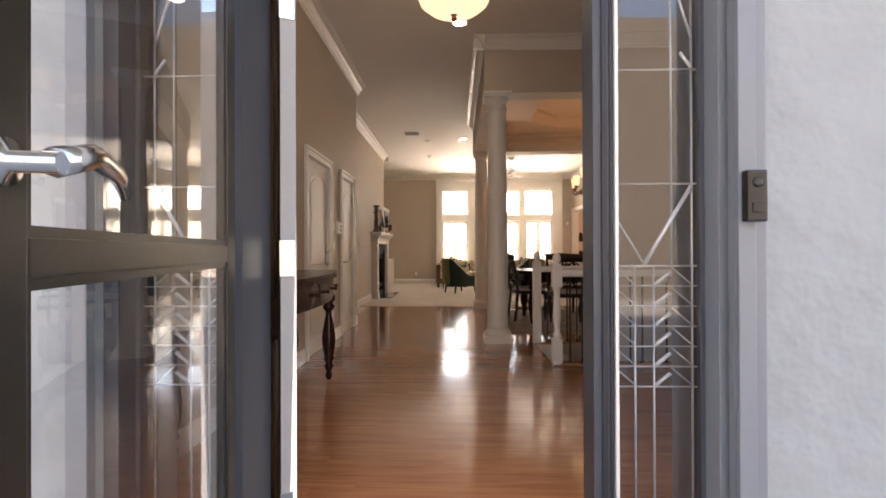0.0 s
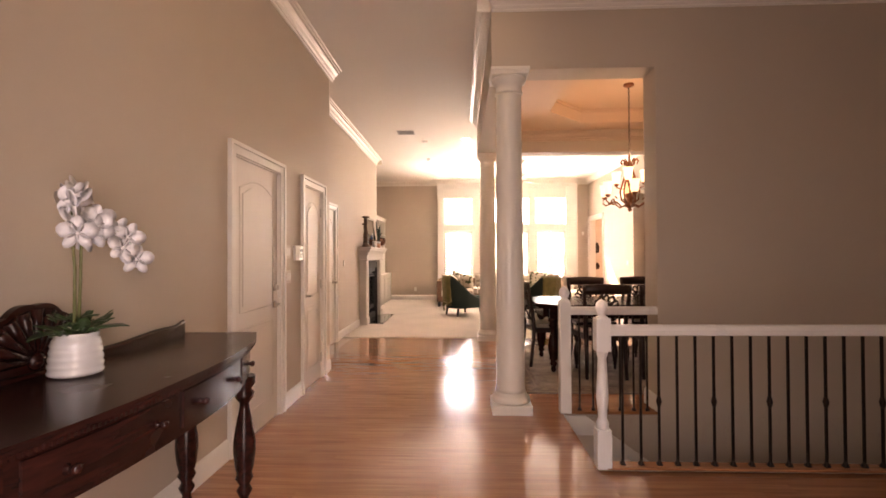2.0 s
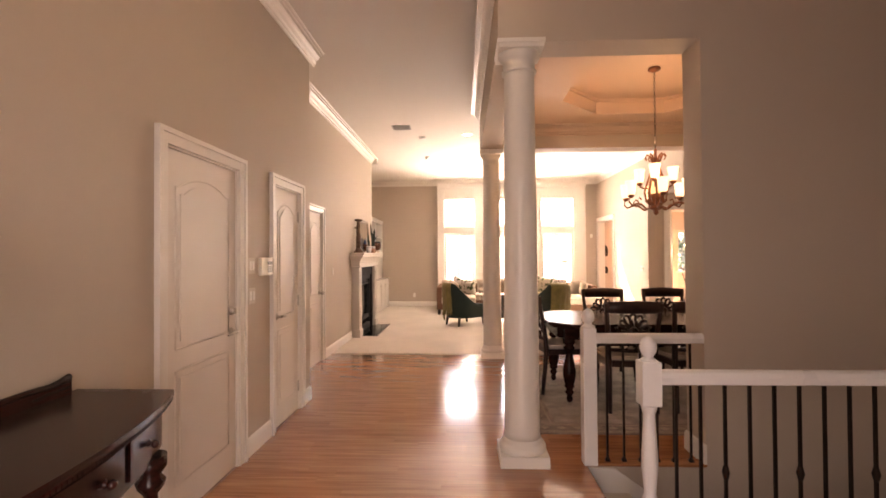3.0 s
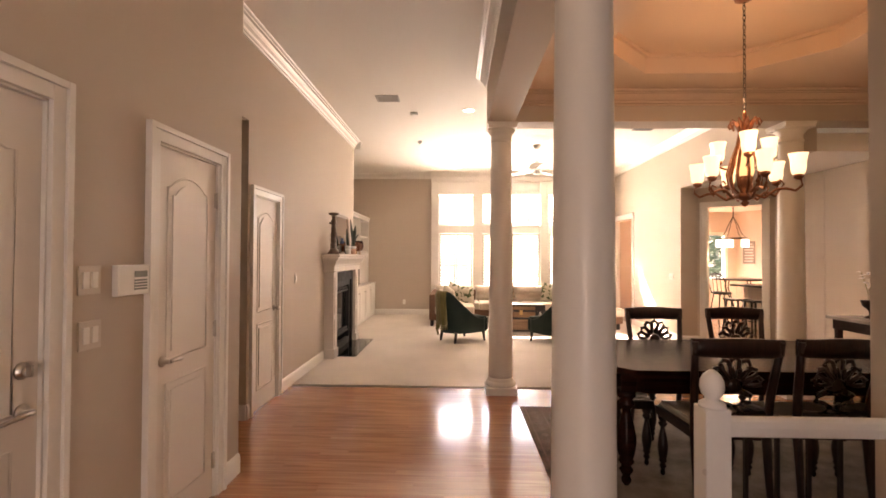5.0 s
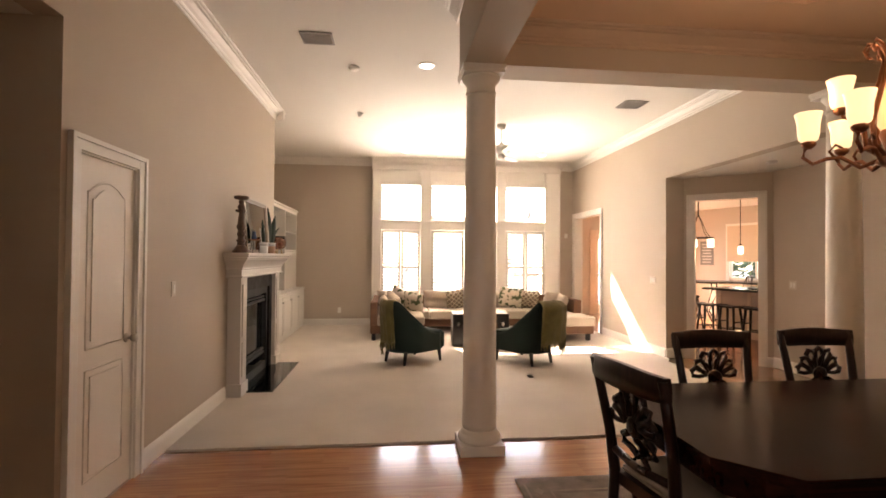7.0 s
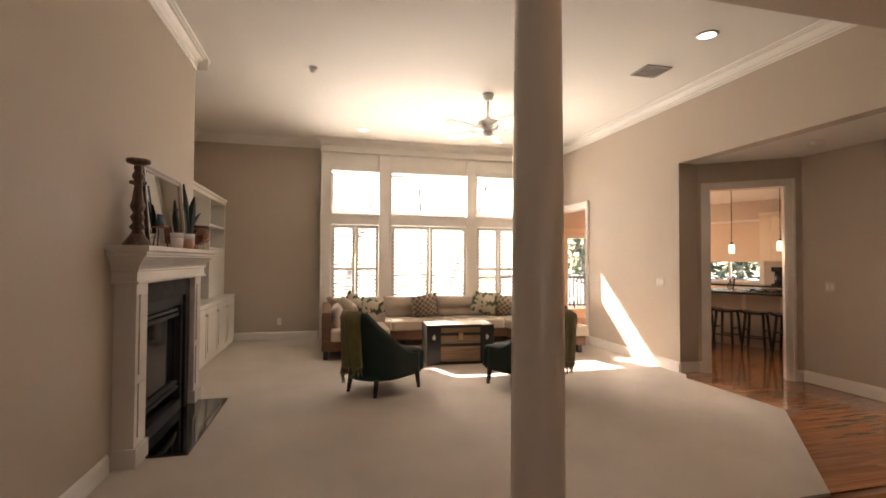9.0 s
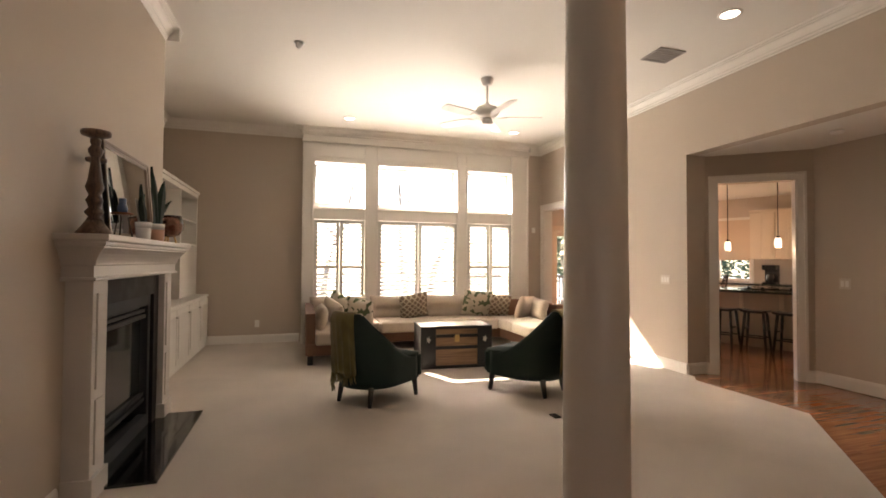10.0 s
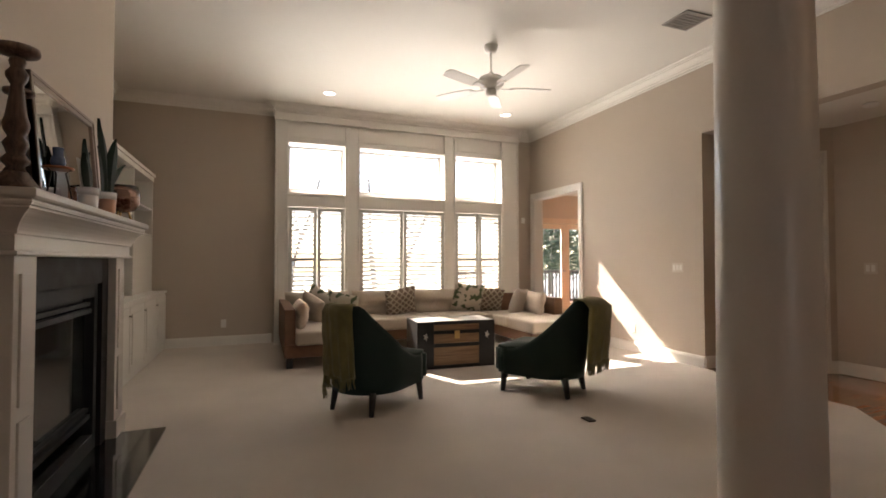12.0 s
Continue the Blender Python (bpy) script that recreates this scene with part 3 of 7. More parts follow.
newel(1.15, 4.13)
ob = thing("newel_post", "white painted square newel post with a ball finial", "post", 1.14, 5.16, 0, group="newel posts of the railing")
part("block", boxes((-0.045, 0.045, -0.045, 0.045, 0, 0.925), bevel=0.006), WHITE, ob)
bm = bmesh.new()
add_lathe(bm, [(0.047, 0.925), (0.044, 0.940), (0.026, 0.950), (0.024, 0.960), (0.036, 0.974), (0.042, 0.996), (0.040, 1.020), (0.029, 1.042), (0.013, 1.056), (0.003, 1.060)], 20)
part("finial", bm, WHITE, ob)


def railing(x0, x1, y, group, knuckle):
    ob = thing("stair_railing", "white handrail on slim dark iron balusters", "railing", x0, y, 0)
    L = x1 - x0
    bm = bmesh.new()
    add_prism(bm, [(-0.03, 0.825), (-0.022, 0.82), (0.022, 0.82), (0.03, 0.825), (0.032, 0.855), (0.024, 0.876), (0.012, 0.886), (-0.012, 0.886), (-0.024, 0.876), (-0.032, 0.855)], "x", 0, L)
    part("handrail", bm, WHITE, ob)
    part("shoe", boxes((-0.03, L, -0.05, 0.05, 0, 0.014), bevel=0.004), FLOORX, ob, "red oak strip under the balusters")
    n = int(L / 0.1125)
    made = {}
    for k in range(n):
        kind = knuckle and k % 3 == 2
        if kind not in made:
            bm = bmesh.new()
            add_box(bm, -0.0065, 0.0065, -0.0065, 0.0065, 0.013, 0.822)
            add_lathe(bm, [(0.022, 0.013), (0.021, 0.02), (0.012, 0.038), (0.009, 0.045)], 4, pose(0, 0, 0, 0, 0, 45))
            if kind:
                add_lathe(bm, [(0.0065, 0.375), (0.013, 0.385), (0.013, 0.39), (0.018, 0.41), (0.013, 0.43), (0.013, 0.435), (0.0065, 0.445)], 8)
            made[kind] = mesh_of("baluster", bm, IRON)
        b = new("baluster", made[kind])
        b.parent = ob
        b.location = (0.11 + k * 0.1125 - 0.03, 0, 0)
    return ob


FLOORX = wood("floor_oak", (0.31, 0.125, 0.054), (0.52, 0.235, 0.11), 0.17, "x", 5, 0.04, 0.45, 0.006, 0.05)
railing(1.195, XN, 4.135, "near", True)
railing(1.185, 1.91, 5.17, "far", False)
# ---- console table ----
def leg_turned(h, r, y=0):
    """Profile of a turned leg of height h and widest radius r."""
    return [(r * 0.25, 0), (r * 0.45, h * 0.03), (r * 0.5, h * 0.06), (r * 0.35, h * 0.10), (r * 0.55, h * 0.13), (r * 0.7, h * 0.16), (r * 0.45, h * 0.20), (r * 0.8, h * 0.25), (r * 0.65, h * 0.28),
            (r * 0.85, h * 0.34), (r, h * 0.45), (r * 0.98, h * 0.52), (r * 0.75, h * 0.64), (r * 0.45, h * 0.76), (r * 0.42, h * 0.80), (r * 0.8, h * 0.84), (r * 0.9, h * 0.87), (r * 0.6, h * 0.90), (r * 0.95, h * 0.94), (r * 0.95, h)]


CY, CL, CTOP = 2.73, 1.92, 0.91
DARKX = wood("dark_mahogany_y", (0.014, 0.006, 0.005), (0.042, 0.012, 0.009), 0.26, "y", 7, 0.0, 0.1, specular=0.25)


def bow(u, grow=0.0):
    """Depth of the bowed front at u from -1 to 1 along the table."""
    return 0.37 + 0.18 * max(0.0, 1 - abs(u) ** 2.4) + grow


def bowed(bm, half, z0, z1, grow, n=28):
    front = [(XA + 0.012 + bow(-1 + 2 * k / n, grow), CY - half + 2 * half * k / n) for k in range(n + 1)]
    add_prism(bm, [(XA + 0.012, CY - half)] + front + [(XA + 0.012, CY + half)], "z", z0, z1)


console = thing("console_table", "dark mahogany bow-front console table with turned legs", "console table", 0, 0, 0)
bm = bmesh.new()
bowed(bm, CL / 2, CTOP - 0.022, CTOP, 0.025)
bowed(bm, CL / 2 - 0.012, CTOP - 0.036, CTOP - 0.022, 0.012)
part("tabletop", bm, DARKX, console)
bm = bmesh.new()
bowed(bm, CL / 2 - 0.03, CTOP - 0.205, CTOP - 0.036, -0.005)
part("apron", bm, DARKX, console)
bm = bmesh.new()
for k in range(110):
    u = -1 + 2 * (k + 0.5) / 110
    x, y = XA + 0.012 + bow(u, 0.014), CY + u * (CL / 2 - 0.012)
    add_box(bm, x - 0.012, x + 0.012, y - 0.006, y + 0.006, CTOP - 0.036, CTOP - 0.023)
part("beading", bm, DARKX, console, "carved rope beading under the top")
for u0, u1 in ((-0.93, -0.62), (-0.58, -0.02), (0.02, 0.58), (0.62, 0.93)):
    bm = bmesh.new()
    n = 8
    hw = CL / 2 - 0.03
    f = [(XA + 0.012 + bow(u0 + (u1 - u0) * k / n, 0.003), CY + hw * (u0 + (u1 - u0) * k / n)) for k in range(n + 1)]
    add_prism(bm, f + [(x - 0.03, y) for x, y in reversed(f)], "z", CTOP - 0.18, CTOP - 0.055)
    d = part("drawer", bm, DARKX, console)
    for t in ((0.2, 0.8) if u1 - u0 > 0.4 else (0.5,)):
        u = u0 + (u1 - u0) * t
        bm = bmesh.new()
        add_lathe(bm, [(0.016, 0), (0.008, 0.006), (0.008, 0.014), (0.015, 0.022), (0.012, 0.032), (0.002, 0.036)], 12, pose(XA + 0.012 + bow(u, 0.002), CY + hw * u, CTOP - 0.118, 0, 90, 0))
        part("drawer_knob", bm, DARKX, d)
lm = None
for lx, ly in ((XA + 0.40, CY + 0.83), (XA + 0.40, CY - 0.83), (XA + 0.08, CY + 0.85), (XA + 0.08, CY - 0.85)):
    if lm is None:
        bm = bmesh.new()
        add_lathe(bm, leg_turned(0.706, 0.056), 20)
        lm = mesh_of("leg", bm, DARKX)
    o = new("leg", lm)
    o.parent, o.location = console, (lx, ly, 0)
# low scrolled back rail with upturned ends, and a carved fan in the middle
bm = bmesh.new()
n = 40
top = []
for k in range(n + 1):
    u = -1 + 2 * k / n
    a = abs(u)
    top.append((CY + u * (CL / 2 - 0.06), CTOP + 0.026 + 0.018 * math.cos(a * math.pi * 1.25) ** 2 + (0.026 * ((a - 0.90) / 0.10) ** 1.5 if a > 0.90 else 0.0)))
add_prism(bm, [(CY - CL / 2 + 0.06, CTOP)] + top + [(CY + CL / 2 - 0.06, CTOP)], "x", XA + 0.016, XA + 0.040)
add_tube(bm, [(XA + 0.030, y, z + 0.004) for y, z in top], 0.013, 8)
part("gallery", bm, DARKX, console, "low scrolled mahogany back rail")
bm = bmesh.new()
rim = []
for k in range(73):
    a = radians(-100 + 200 * k / 72)
    L = 0.195 + 0.010 * abs(math.sin(a * 5.4))
    rim.append((CY + math.sin(a) * L, CTOP + 0.055 + math.cos(a) * L))
rim = [(y, max(z, CTOP + 0.002)) for y, z in rim]
add_prism(bm, [(CY - 0.05, CTOP + 0.002)] + rim + [(CY + 0.05, CTOP + 0.002)], "x", XA + 0.018, XA + 0.045)
add_lathe(bm, [(0.035, 0.0), (0.032, 0.012), (0.018, 0.022), (0.002, 0.024)], 16, pose(XA + 0.045, CY, CTOP + 0.055, 0, 90, 0))
shell = part("shell", bm, DARKX, console, "carved fan shell on the back rail")
for k in range(11):
    a = radians(-85 + 170 * k / 10)
    L = 0.182
    bm = bmesh.new()
    add_tube(bm, [(XA + 0.044, CY, CTOP + 0.055), (XA + 0.047, CY + math.sin(a) * L * 0.6, CTOP + 0.055 + math.cos(a) * L * 0.6), (XA + 0.044, CY + math.sin(a) * L, CTOP + 0.055 + math.cos(a) * L)], [0.008, 0.017, 0.023], 8)
    part("rib", bm, DARKX, shell)

# ---- orchid ----
PORC = mat("white_porcelain", (0.78, 0.77, 0.76), 0.15, vary=0.02, bump=0.0, coat=0.4)
PETAL = mat("orchid_petal", (0.92, 0.90, 0.93), 0.6, vary=0.05, bump=0.05)
LEAF = mat("orchid_leaf", (0.035, 0.075, 0.025), 0.35, vary=0.2, bump=0.1)
STEM = mat("orchid_stem", (0.16, 0.17, 0.07), 0.5, vary=0.15)
MOSS = mat("pot_moss", (0.05, 0.045, 0.03), 0.95, vary=0.4, bump=0.8)


def add_leaf(bm, base, way, length, width, droop, n=8):
    b, d = Vector(base), Vector(way).normalized()
    side = d.cross(Vector((0, 0, 1))).normalized()
    prev = None
    for k in range(n + 1):
        t = k / n
        c = b + d * length * t + Vector((0, 0, -droop * t * t))
        w = width * math.sin(math.pi * (0.08 + 0.92 * t)) ** 0.7 * (1 if k < n else 0.05)
        row = [bm.verts.new(c + side * w * s + Vector((0, 0, 0.25 * w * abs(s)))) for s in (-1, 0, 1)]
        row += [bm.verts.new(c + side * w * s * 0.96 + Vector((0, 0, 0.25 * w * abs(s) - 0.003))) for s in (1, 0, -1)]
        if prev:
            for q in range(6):
                f = bm.faces.new((prev[q], prev[(q + 1) % 6], row[(q + 1) % 6], row[q]))
                f.smooth = True
        else:
            bm.faces.new(row)
        prev = row
    bm.faces.new(list(reversed(prev)))


def orchid(x, y, z, pot_material, scale=1.0, rz=0.0):
    ob = thing("orchid", "white moth orchid in a ribbed white pot", "orchid", x, y, z, rz)
    bm = bmesh.new()
    prof = [(0.062, 0), (0.076, 0.006)] + [(0.082 + 0.0025 * math.sin(k * 2.2) - 0.010 * (k / 14) ** 2, 0.01 + k * 0.0085) for k in range(15)] + [(0.064, 0.135), (0.068, 0.142), (0.069, 0.152), (0.062, 0.152), (0.060, 0.135)]
    add_lathe(bm, prof, 32)
    part("pot", bm, pot_material, ob, "ribbed white glazed pot")
    bm = bmesh.new()
    add_lathe(bm, [(0.059, 0.13), (0.05, 0.142), (0.02, 0.148)], 16)
    part("moss", bm, MOSS, ob)
    rnd = random.Random(4)
    for a, L, w, dr in ((10, 0.17, 0.03, 0.03), (75, 0.13, 0.028, -0.02), (150, 0.15, 0.03, 0.03), (205, 0.12, 0.028, 0.0), (260, 0.16, 0.03, 0.05), (320, 0.13, 0.026, -0.03), (100, 0.30, 0.017, 0.02)):
        bm = bmesh.new()
        add_leaf(bm, (0.015 * math.cos(radians(a)), 0.015 * math.sin(radians(a)), 0.145), (math.cos(radians(a)), math.sin(radians(a)), 0.35 if L < 0.2 else 0.05), L, w, dr)
        part("leaf", bm, LEAF, ob)
    bm = bmesh.new()
    for k in range(60):
        a, up, reach = rnd.uniform(0, 6.28), rnd.uniform(0.1, 1.2), rnd.uniform(0.0, 0.075)
        c = Vector((reach * math.cos(a), reach * math.sin(a) * 1.4, 0.145 + rnd.uniform(0.0, 0.06)))
        add_leaf(bm, c, (math.cos(a), math.sin(a), up), rnd.uniform(0.03, 0.055), rnd.uniform(0.009, 0.014), 0.008, 3)
    part("foliage", bm, LEAF, ob, "dark green bushy filler leaves")
    paths = ([(0.0, 0.01, 0.14), (0.005, 0.012, 0.38), (0.0, 0.02, 0.49), (0.0, 0.07, 0.565), (0.02, 0.145, 0.54), (0.03, 0.20, 0.45), (0.03, 0.215, 0.385)],
             [(0.01, -0.02, 0.14), (0.012, -0.022, 0.38), (0.005, -0.03, 0.53), (0.0, -0.02, 0.63), (0.01, 0.02, 0.66)])
    petal = bmesh.new()
    for k in range(5):
        a = radians(90 + 72 * k)
        wide = 0.6 if k in (0, 2, 3) else 0.95
        c, s = math.cos(a), math.sin(a)
        L = 0.062
        ring = []
        for q in range(10):
            b = 2 * math.pi * q / 10
            u, v = L * 0.52 + L * 0.5 * math.cos(b), L * 0.5 * wide * math.sin(b)
            ring.append(petal.verts.new((u * c - v * s, -0.006 - 0.15 * v * v / L - 0.12 * u * u / L, u * s + v * c)))
        mid = petal.verts.new((L * 0.5 * c, -0.001, L * 0.5 * s))
        back = petal.verts.new((L * 0.5 * c, 0.003, L * 0.5 * s))
        for q in range(10):
            f = petal.faces.new((ring[q], ring[(q + 1) % 10], mid))
            f.smooth = True
            petal.faces.new((ring[(q + 1) % 10], ring[q], back))
    add_lathe(petal, [(0.002, -0.006), (0.008, 0.0), (0.006, 0.01), (0.001, 0.016)], 8, pose(0, -0.006, 0, 90))
    pm = mesh_of("bloom", petal, PETAL)
    for path in paths:
        bm = bmesh.new()
        add_tube(bm, path, [0.006, 0.005, 0.0045, 0.004, 0.003, 0.003, 0.002][:len(path)], 8)
        part("stem", bm, STEM, ob)
        pts = [Vector(p) for p in path[2:]]
        for i in range(len(pts) - 1):
            for k in range(3):
                p = pts[i].lerp(pts[i + 1], k / 3)
                o = new("bloom", pm)
                o.parent = ob
                o.matrix_basis = pose(p.x + rnd.uniform(-0.025, 0.03), p.y + rnd.uniform(-0.03, 0.03), p.z + rnd.uniform(-0.03, 0.02), rnd.uniform(-30, 25), rnd.uniform(-25, 25), rnd.uniform(-20, 100))
    return ob


orchid(-1.10, 2.76, CTOP, PORC)


# ---- front entry ----
FRAMEP = mat("frame_paint_grey", (0.065, 0.07, 0.083), 0.4, vary=0.05, bump=0.05)
CASEP = mat("casing_paint_grey", (0.23, 0.245, 0.27), 0.4, vary=0.05, bump=0.05)
# EDGEP: white edge paint, toned grey to hold its brightness down
EDGEP = mat("toned_edge_paint", (0.46, 0.45, 0.43), 0.5, vary=0.08, bump=0.06)
DOORW = wood("front_door_oak", (0.052, 0.027, 0.013), (0.100, 0.054, 0.026), 0.4, "z", 6, 0.0, 0.0, specular=0.2)
BRONZE = mat("dark_bronze_frame", (0.055, 0.050, 0.046), 0.35, 0.6, vary=0.1, bump=0.05)
CHROME = mat("polished_nickel", (0.72, 0.72, 0.72), 0.14, 1.0, vary=0.03, bump=0.0)
LEAD = mat("lead_came", (0.72, 0.72, 0.70), 0.3, 0.4, vary=0.1, bump=0.1)
TH = 2.16
struct("trim_front_frame", boxes((0.545, 0.597, 0.865, 0.965, -0.012, TH), (-0.42, -0.362, 0.865, 1.055, -0.012, TH), (-0.362, 0.545, 0.865, YF + 0.005, TH, TH + 0.05), (-0.72, -0.68, 0.845, YF + 0.005, -0.14, TH + 0.29), (-0.68, 0.85, 0.865, YF + 0.005, TH + 0.05, TH + 0.29), bevel=0.003), FRAMEP, "grey painted front door frame and mullions", "door frame")
struct("trim_front_white", boxes((0.598, 0.607, 0.855, 0.985, -0.012, TH), bevel=0.003), TRIM, "white painted stops of the front door frame", "door frame")
struct("trim_front_jamb", boxes((0.85, 0.905, 0.845, YF + 0.005, -0.14, TH + 0.29), bevel=0.003), CASEP, "pale grey painted side jamb of the entry", "door frame")
struct("trim_front_outside", boxes((0.858, 0.932, YF0 - 0.05, YF0 - 0.02, -0.14, 2.5), (-0.775, -0.72, YF0 - 0.05, YF0 - 0.02, -0.14, 2.5), (-0.775, 0.932, YF0 - 0.05, YF0 - 0.021, 2.45, 2.52), (0.858, 0.9, YF0 - 0.065, YF0 - 0.05, -0.14, 2.5), bevel=0.004), CASEP, "grey painted outside casing of the entry", "casing")
struct("trim_threshold", boxes((-0.68, 0.89, YF0, YF, -0.14, -0.002), bevel=0.004), BRONZE, "dark metal threshold of the front door", "threshold")
casing = boxes((0.905, 0.985, YF + 0.001, YF + 0.02, 0, 2.52), (-0.80, -0.72, YF + 0.001, YF + 0.02, 0, 2.52), (-0.80, 0.985, YF + 0.001, YF + 0.021, 2.45, 2.53), bevel=0.003)
struct("trim_front_inside", casing, TRIM, "white painted inside casing of the entry", "casing")


def sidelight(name, x0, x1, flip):
    """Leaded glass sidelight: bevelled panes between cames."""
    ob = tagged(thing(name, "tall leaded glass sidelight beside the front door", "window", x0, 0.93, 0), kind="structure")
    w = x1 - x0
    fr = boxes((0, 0.012, -0.02, 0.02, 0.0, TH), (w - 0.012, w, -0.02, 0.02, 0.0, TH), (0.012, w - 0.012, -0.02, 0.02, 0.0, 0.18), (0.012, w - 0.012, -0.02, 0.02, TH - 0.06, TH), bevel=0.002)
    part("window_frame", fr, FRAMEP, ob)
    g = part("pane", boxes((0.011, w - 0.011, -0.003, 0.003, 0.17, TH - 0.05)), GLASS, ob)
    g.visible_shadow = False

    def came(u0, z0, u1, z1, r=0.0032):
        u0, u1 = (w - u0, w - u1) if flip else (u0, u1)
        bm = bmesh.new()
        add_tube(bm, [(u0, 0.0, z0), (u1, 0.0, z1)], r, 6)
        part("came", bm, LEAD, ob)
    a, b, c = 0.022, 0.164, 0.218
    m1, m2, mid = 0.067, 0.117, 0.092
    for z in (1.554, 1.248, 1.028):
        came(0.012, z, w - 0.012, z)
    for u, z0, z1 in ((a, 1.028, 2.1), (b, 1.028, 2.1), (c, 0.18, 2.1), (m1, 0.18, 1.028), (m2, 0.18, 1.028)):
        came(u, z0, u, z1)
    came(mid, 1.032, c, 1.243, 0.006)
    came(mid, 1.032, 0.012, 1.165, 0.0035)
    came(c - 0.03, 1.60, c, 1.56, 0.005)
    came(c, 1.64, c - 0.05, 1.80, 0.004)
    zs = [1.028 - 0.0538 * k for k in range(7)]
    for z in zs[1:]:
        came(0.012, z, w - 0.012, z, 0.0026)
    for z in zs[:-1]:
        came(m2 + 0.004, z - 0.05, b - 0.004, z - 0.018, 0.0055)
        came(b, z - 0.004, c, z - 0.05, 0.0026)
        came(0.014, z - 0.004, m1, z - 0.05, 0.0026)
    return ob


sidelight("window_sidelight_1", 0.607, 0.85, False)
sidelight("window_sidelight_2", -0.68, -0.42, True)

# front door, swung inwards
fd = tagged(thing("door_4", "honey oak panelled front door standing open", "door", -0.337, 1.07, 0.004, 116), kind="structure")
FW = 0.845
bm = boxes((0, FW, -0.044, 0, 0.0, TH - 0.01), bevel=0.002)
part("leaf", bm, DOORW, fd)
part("hinge_edge", boxes((-0.004, 0.0, -0.045, 0.001, 0.0, TH - 0.01), bevel=0.001), EDGEP, fd, "white painted hinge edge of the door")
for z0, ph, rise in ((0.16, 0.62, 0.0), (0.93, 1.08, 0.07)):
    for cx in (0.235, 0.61):
        for face, s in ((0.0, 1), (-0.044, -1)):
            bm = bmesh.new()
            m = Matrix.Translation((cx, 0, z0))
            outline_bar(bm, arch(0.27, ph, rise), face, 0.013, m)
            add_prism(bm, arch(0.27, ph, rise, 0.045), "y", face - s * 0.002, face + s * 0.01, m)
            part("panel", bm, DOORW, fd)
for s, face in ((1, 0.0), (-1, -0.044)):
    bm = bmesh.new()
    add_lathe(bm, [(0.032, 0), (0.033, 0.006), (0.028, 0.016), (0.022, 0.02), (0.018, 0.03)], 20, pose(FW - 0.07, face, 1.10, -90 if s > 0 else 90))
    part("deadbolt", bm, CHROME, fd, "polished nickel deadbolt")
    bm = bmesh.new()
    add_lathe(bm, [(0.034, 0), (0.035, 0.006), (0.03, 0.016), (0.014, 0.022), (0.013, 0.05)], 20, pose(FW - 0.07, face, 0.93, -90 if s > 0 else 90))
    add_tube(bm, [(FW - 0.07, face + s * 0.05, 0.93), (FW - 0.11, face + s * 0.06, 0.945), (FW - 0.17, face + s * 0.055, 0.93), (FW - 0.19, face + s * 0.05, 0.915)], [0.012, 0.011, 0.008, 0.006], 8)
    part("handle", bm, CHROME, fd, "polished nickel lever handle")
bm = bmesh.new()
add_tube(bm, [(FW - 0.07, 0.04, 0.86), (FW - 0.07, 0.075, 0.82), (FW - 0.07, 0.078, 0.72), (FW - 0.07, 0.05, 0.66), (FW - 0.07, 0.01, 0.65)], [0.008, 0.011, 0.013, 0.01, 0.014], 10)
part("pull_handle", bm, CHROME, fd, "polished nickel curved door pull")
part("lock_plate", boxes((FW - 0.001, FW + 0.002, -0.036, -0.008, 0.86, 1.16), bevel=0.001), CHROME, fd, "nickel lock plate on the door edge")
hp = mesh_of("hinge", boxes((-0.008, -0.0045, -0.040, 0.004, -0.055, 0.055), bevel=0.001), CHROME)
for z in (0.28, 1.045, 1.83):
    o = new("hinge", hp)
    o.parent = fd
    o.location = (0, 0, z)

# storm door, swung outwards
sd = tagged(thing("door_5", "dark framed glass storm door swung open outside", "door", -0.385, 0.84, -0.12, -78.2), kind="structure")
SW, SH = 0.86, 2.22
for x0, x1, z0, z1, nm in ((0, 0.07, 0, SH, "hinge_stile"), (SW - 0.09, SW, 0, SH, "lock_stile"), (0.07, SW - 0.09, 0, 0.14, "bottom_rail"), (0.07, SW - 0.09, SH - 0.09, SH, "top_rail"), (0.07, SW - 0.09, 1.165, 1.205, "middle_rail")):
    part(nm, boxes((x0, x1, -0.016, 0.016, z0, z1), bevel=0.003), BRONZE, sd)
for z0, z1 in ((0.14, 1.165), (1.205, SH - 0.09)):
    g = part("pane", boxes((0.068, SW - 0.088, -0.003, 0.003, z0 - 0.002, z1 + 0.002)), GLASS, sd)
    g.visible_shadow = False
    part("stop", boxes((0.07, 0.082, -0.011, 0.011, z0, z1), (SW - 0.102, SW - 0.09, -0.011, 0.011, z0, z1), (0.082, SW - 0.102, -0.011, 0.011, z0, z0 + 0.012), (0.082, SW - 0.102, -0.011, 0.011, z1 - 0.012, z1)), BRONZE, sd)
for s in (1, -1):
    bm = bmesh.new()
    add_lathe(bm, [(0.022, 0), (0.022, 0.008), (0.010, 0.012), (0.010, 0.05)], 12, pose(SW - 0.05, s * 0.016, 1.27, -90 if s > 0 else 90))
    add_tube(bm, [(SW - 0.05, s * 0.06, 1.27), (SW - 0.10, s * 0.066, 1.285), (SW - 0.16, s * 0.062, 1.275), (SW - 0.19, s * 0.055, 1.255)], [0.014, 0.013, 0.009, 0.006], 8)
    part("handle", bm, CHROME, sd, "chrome storm door lever")

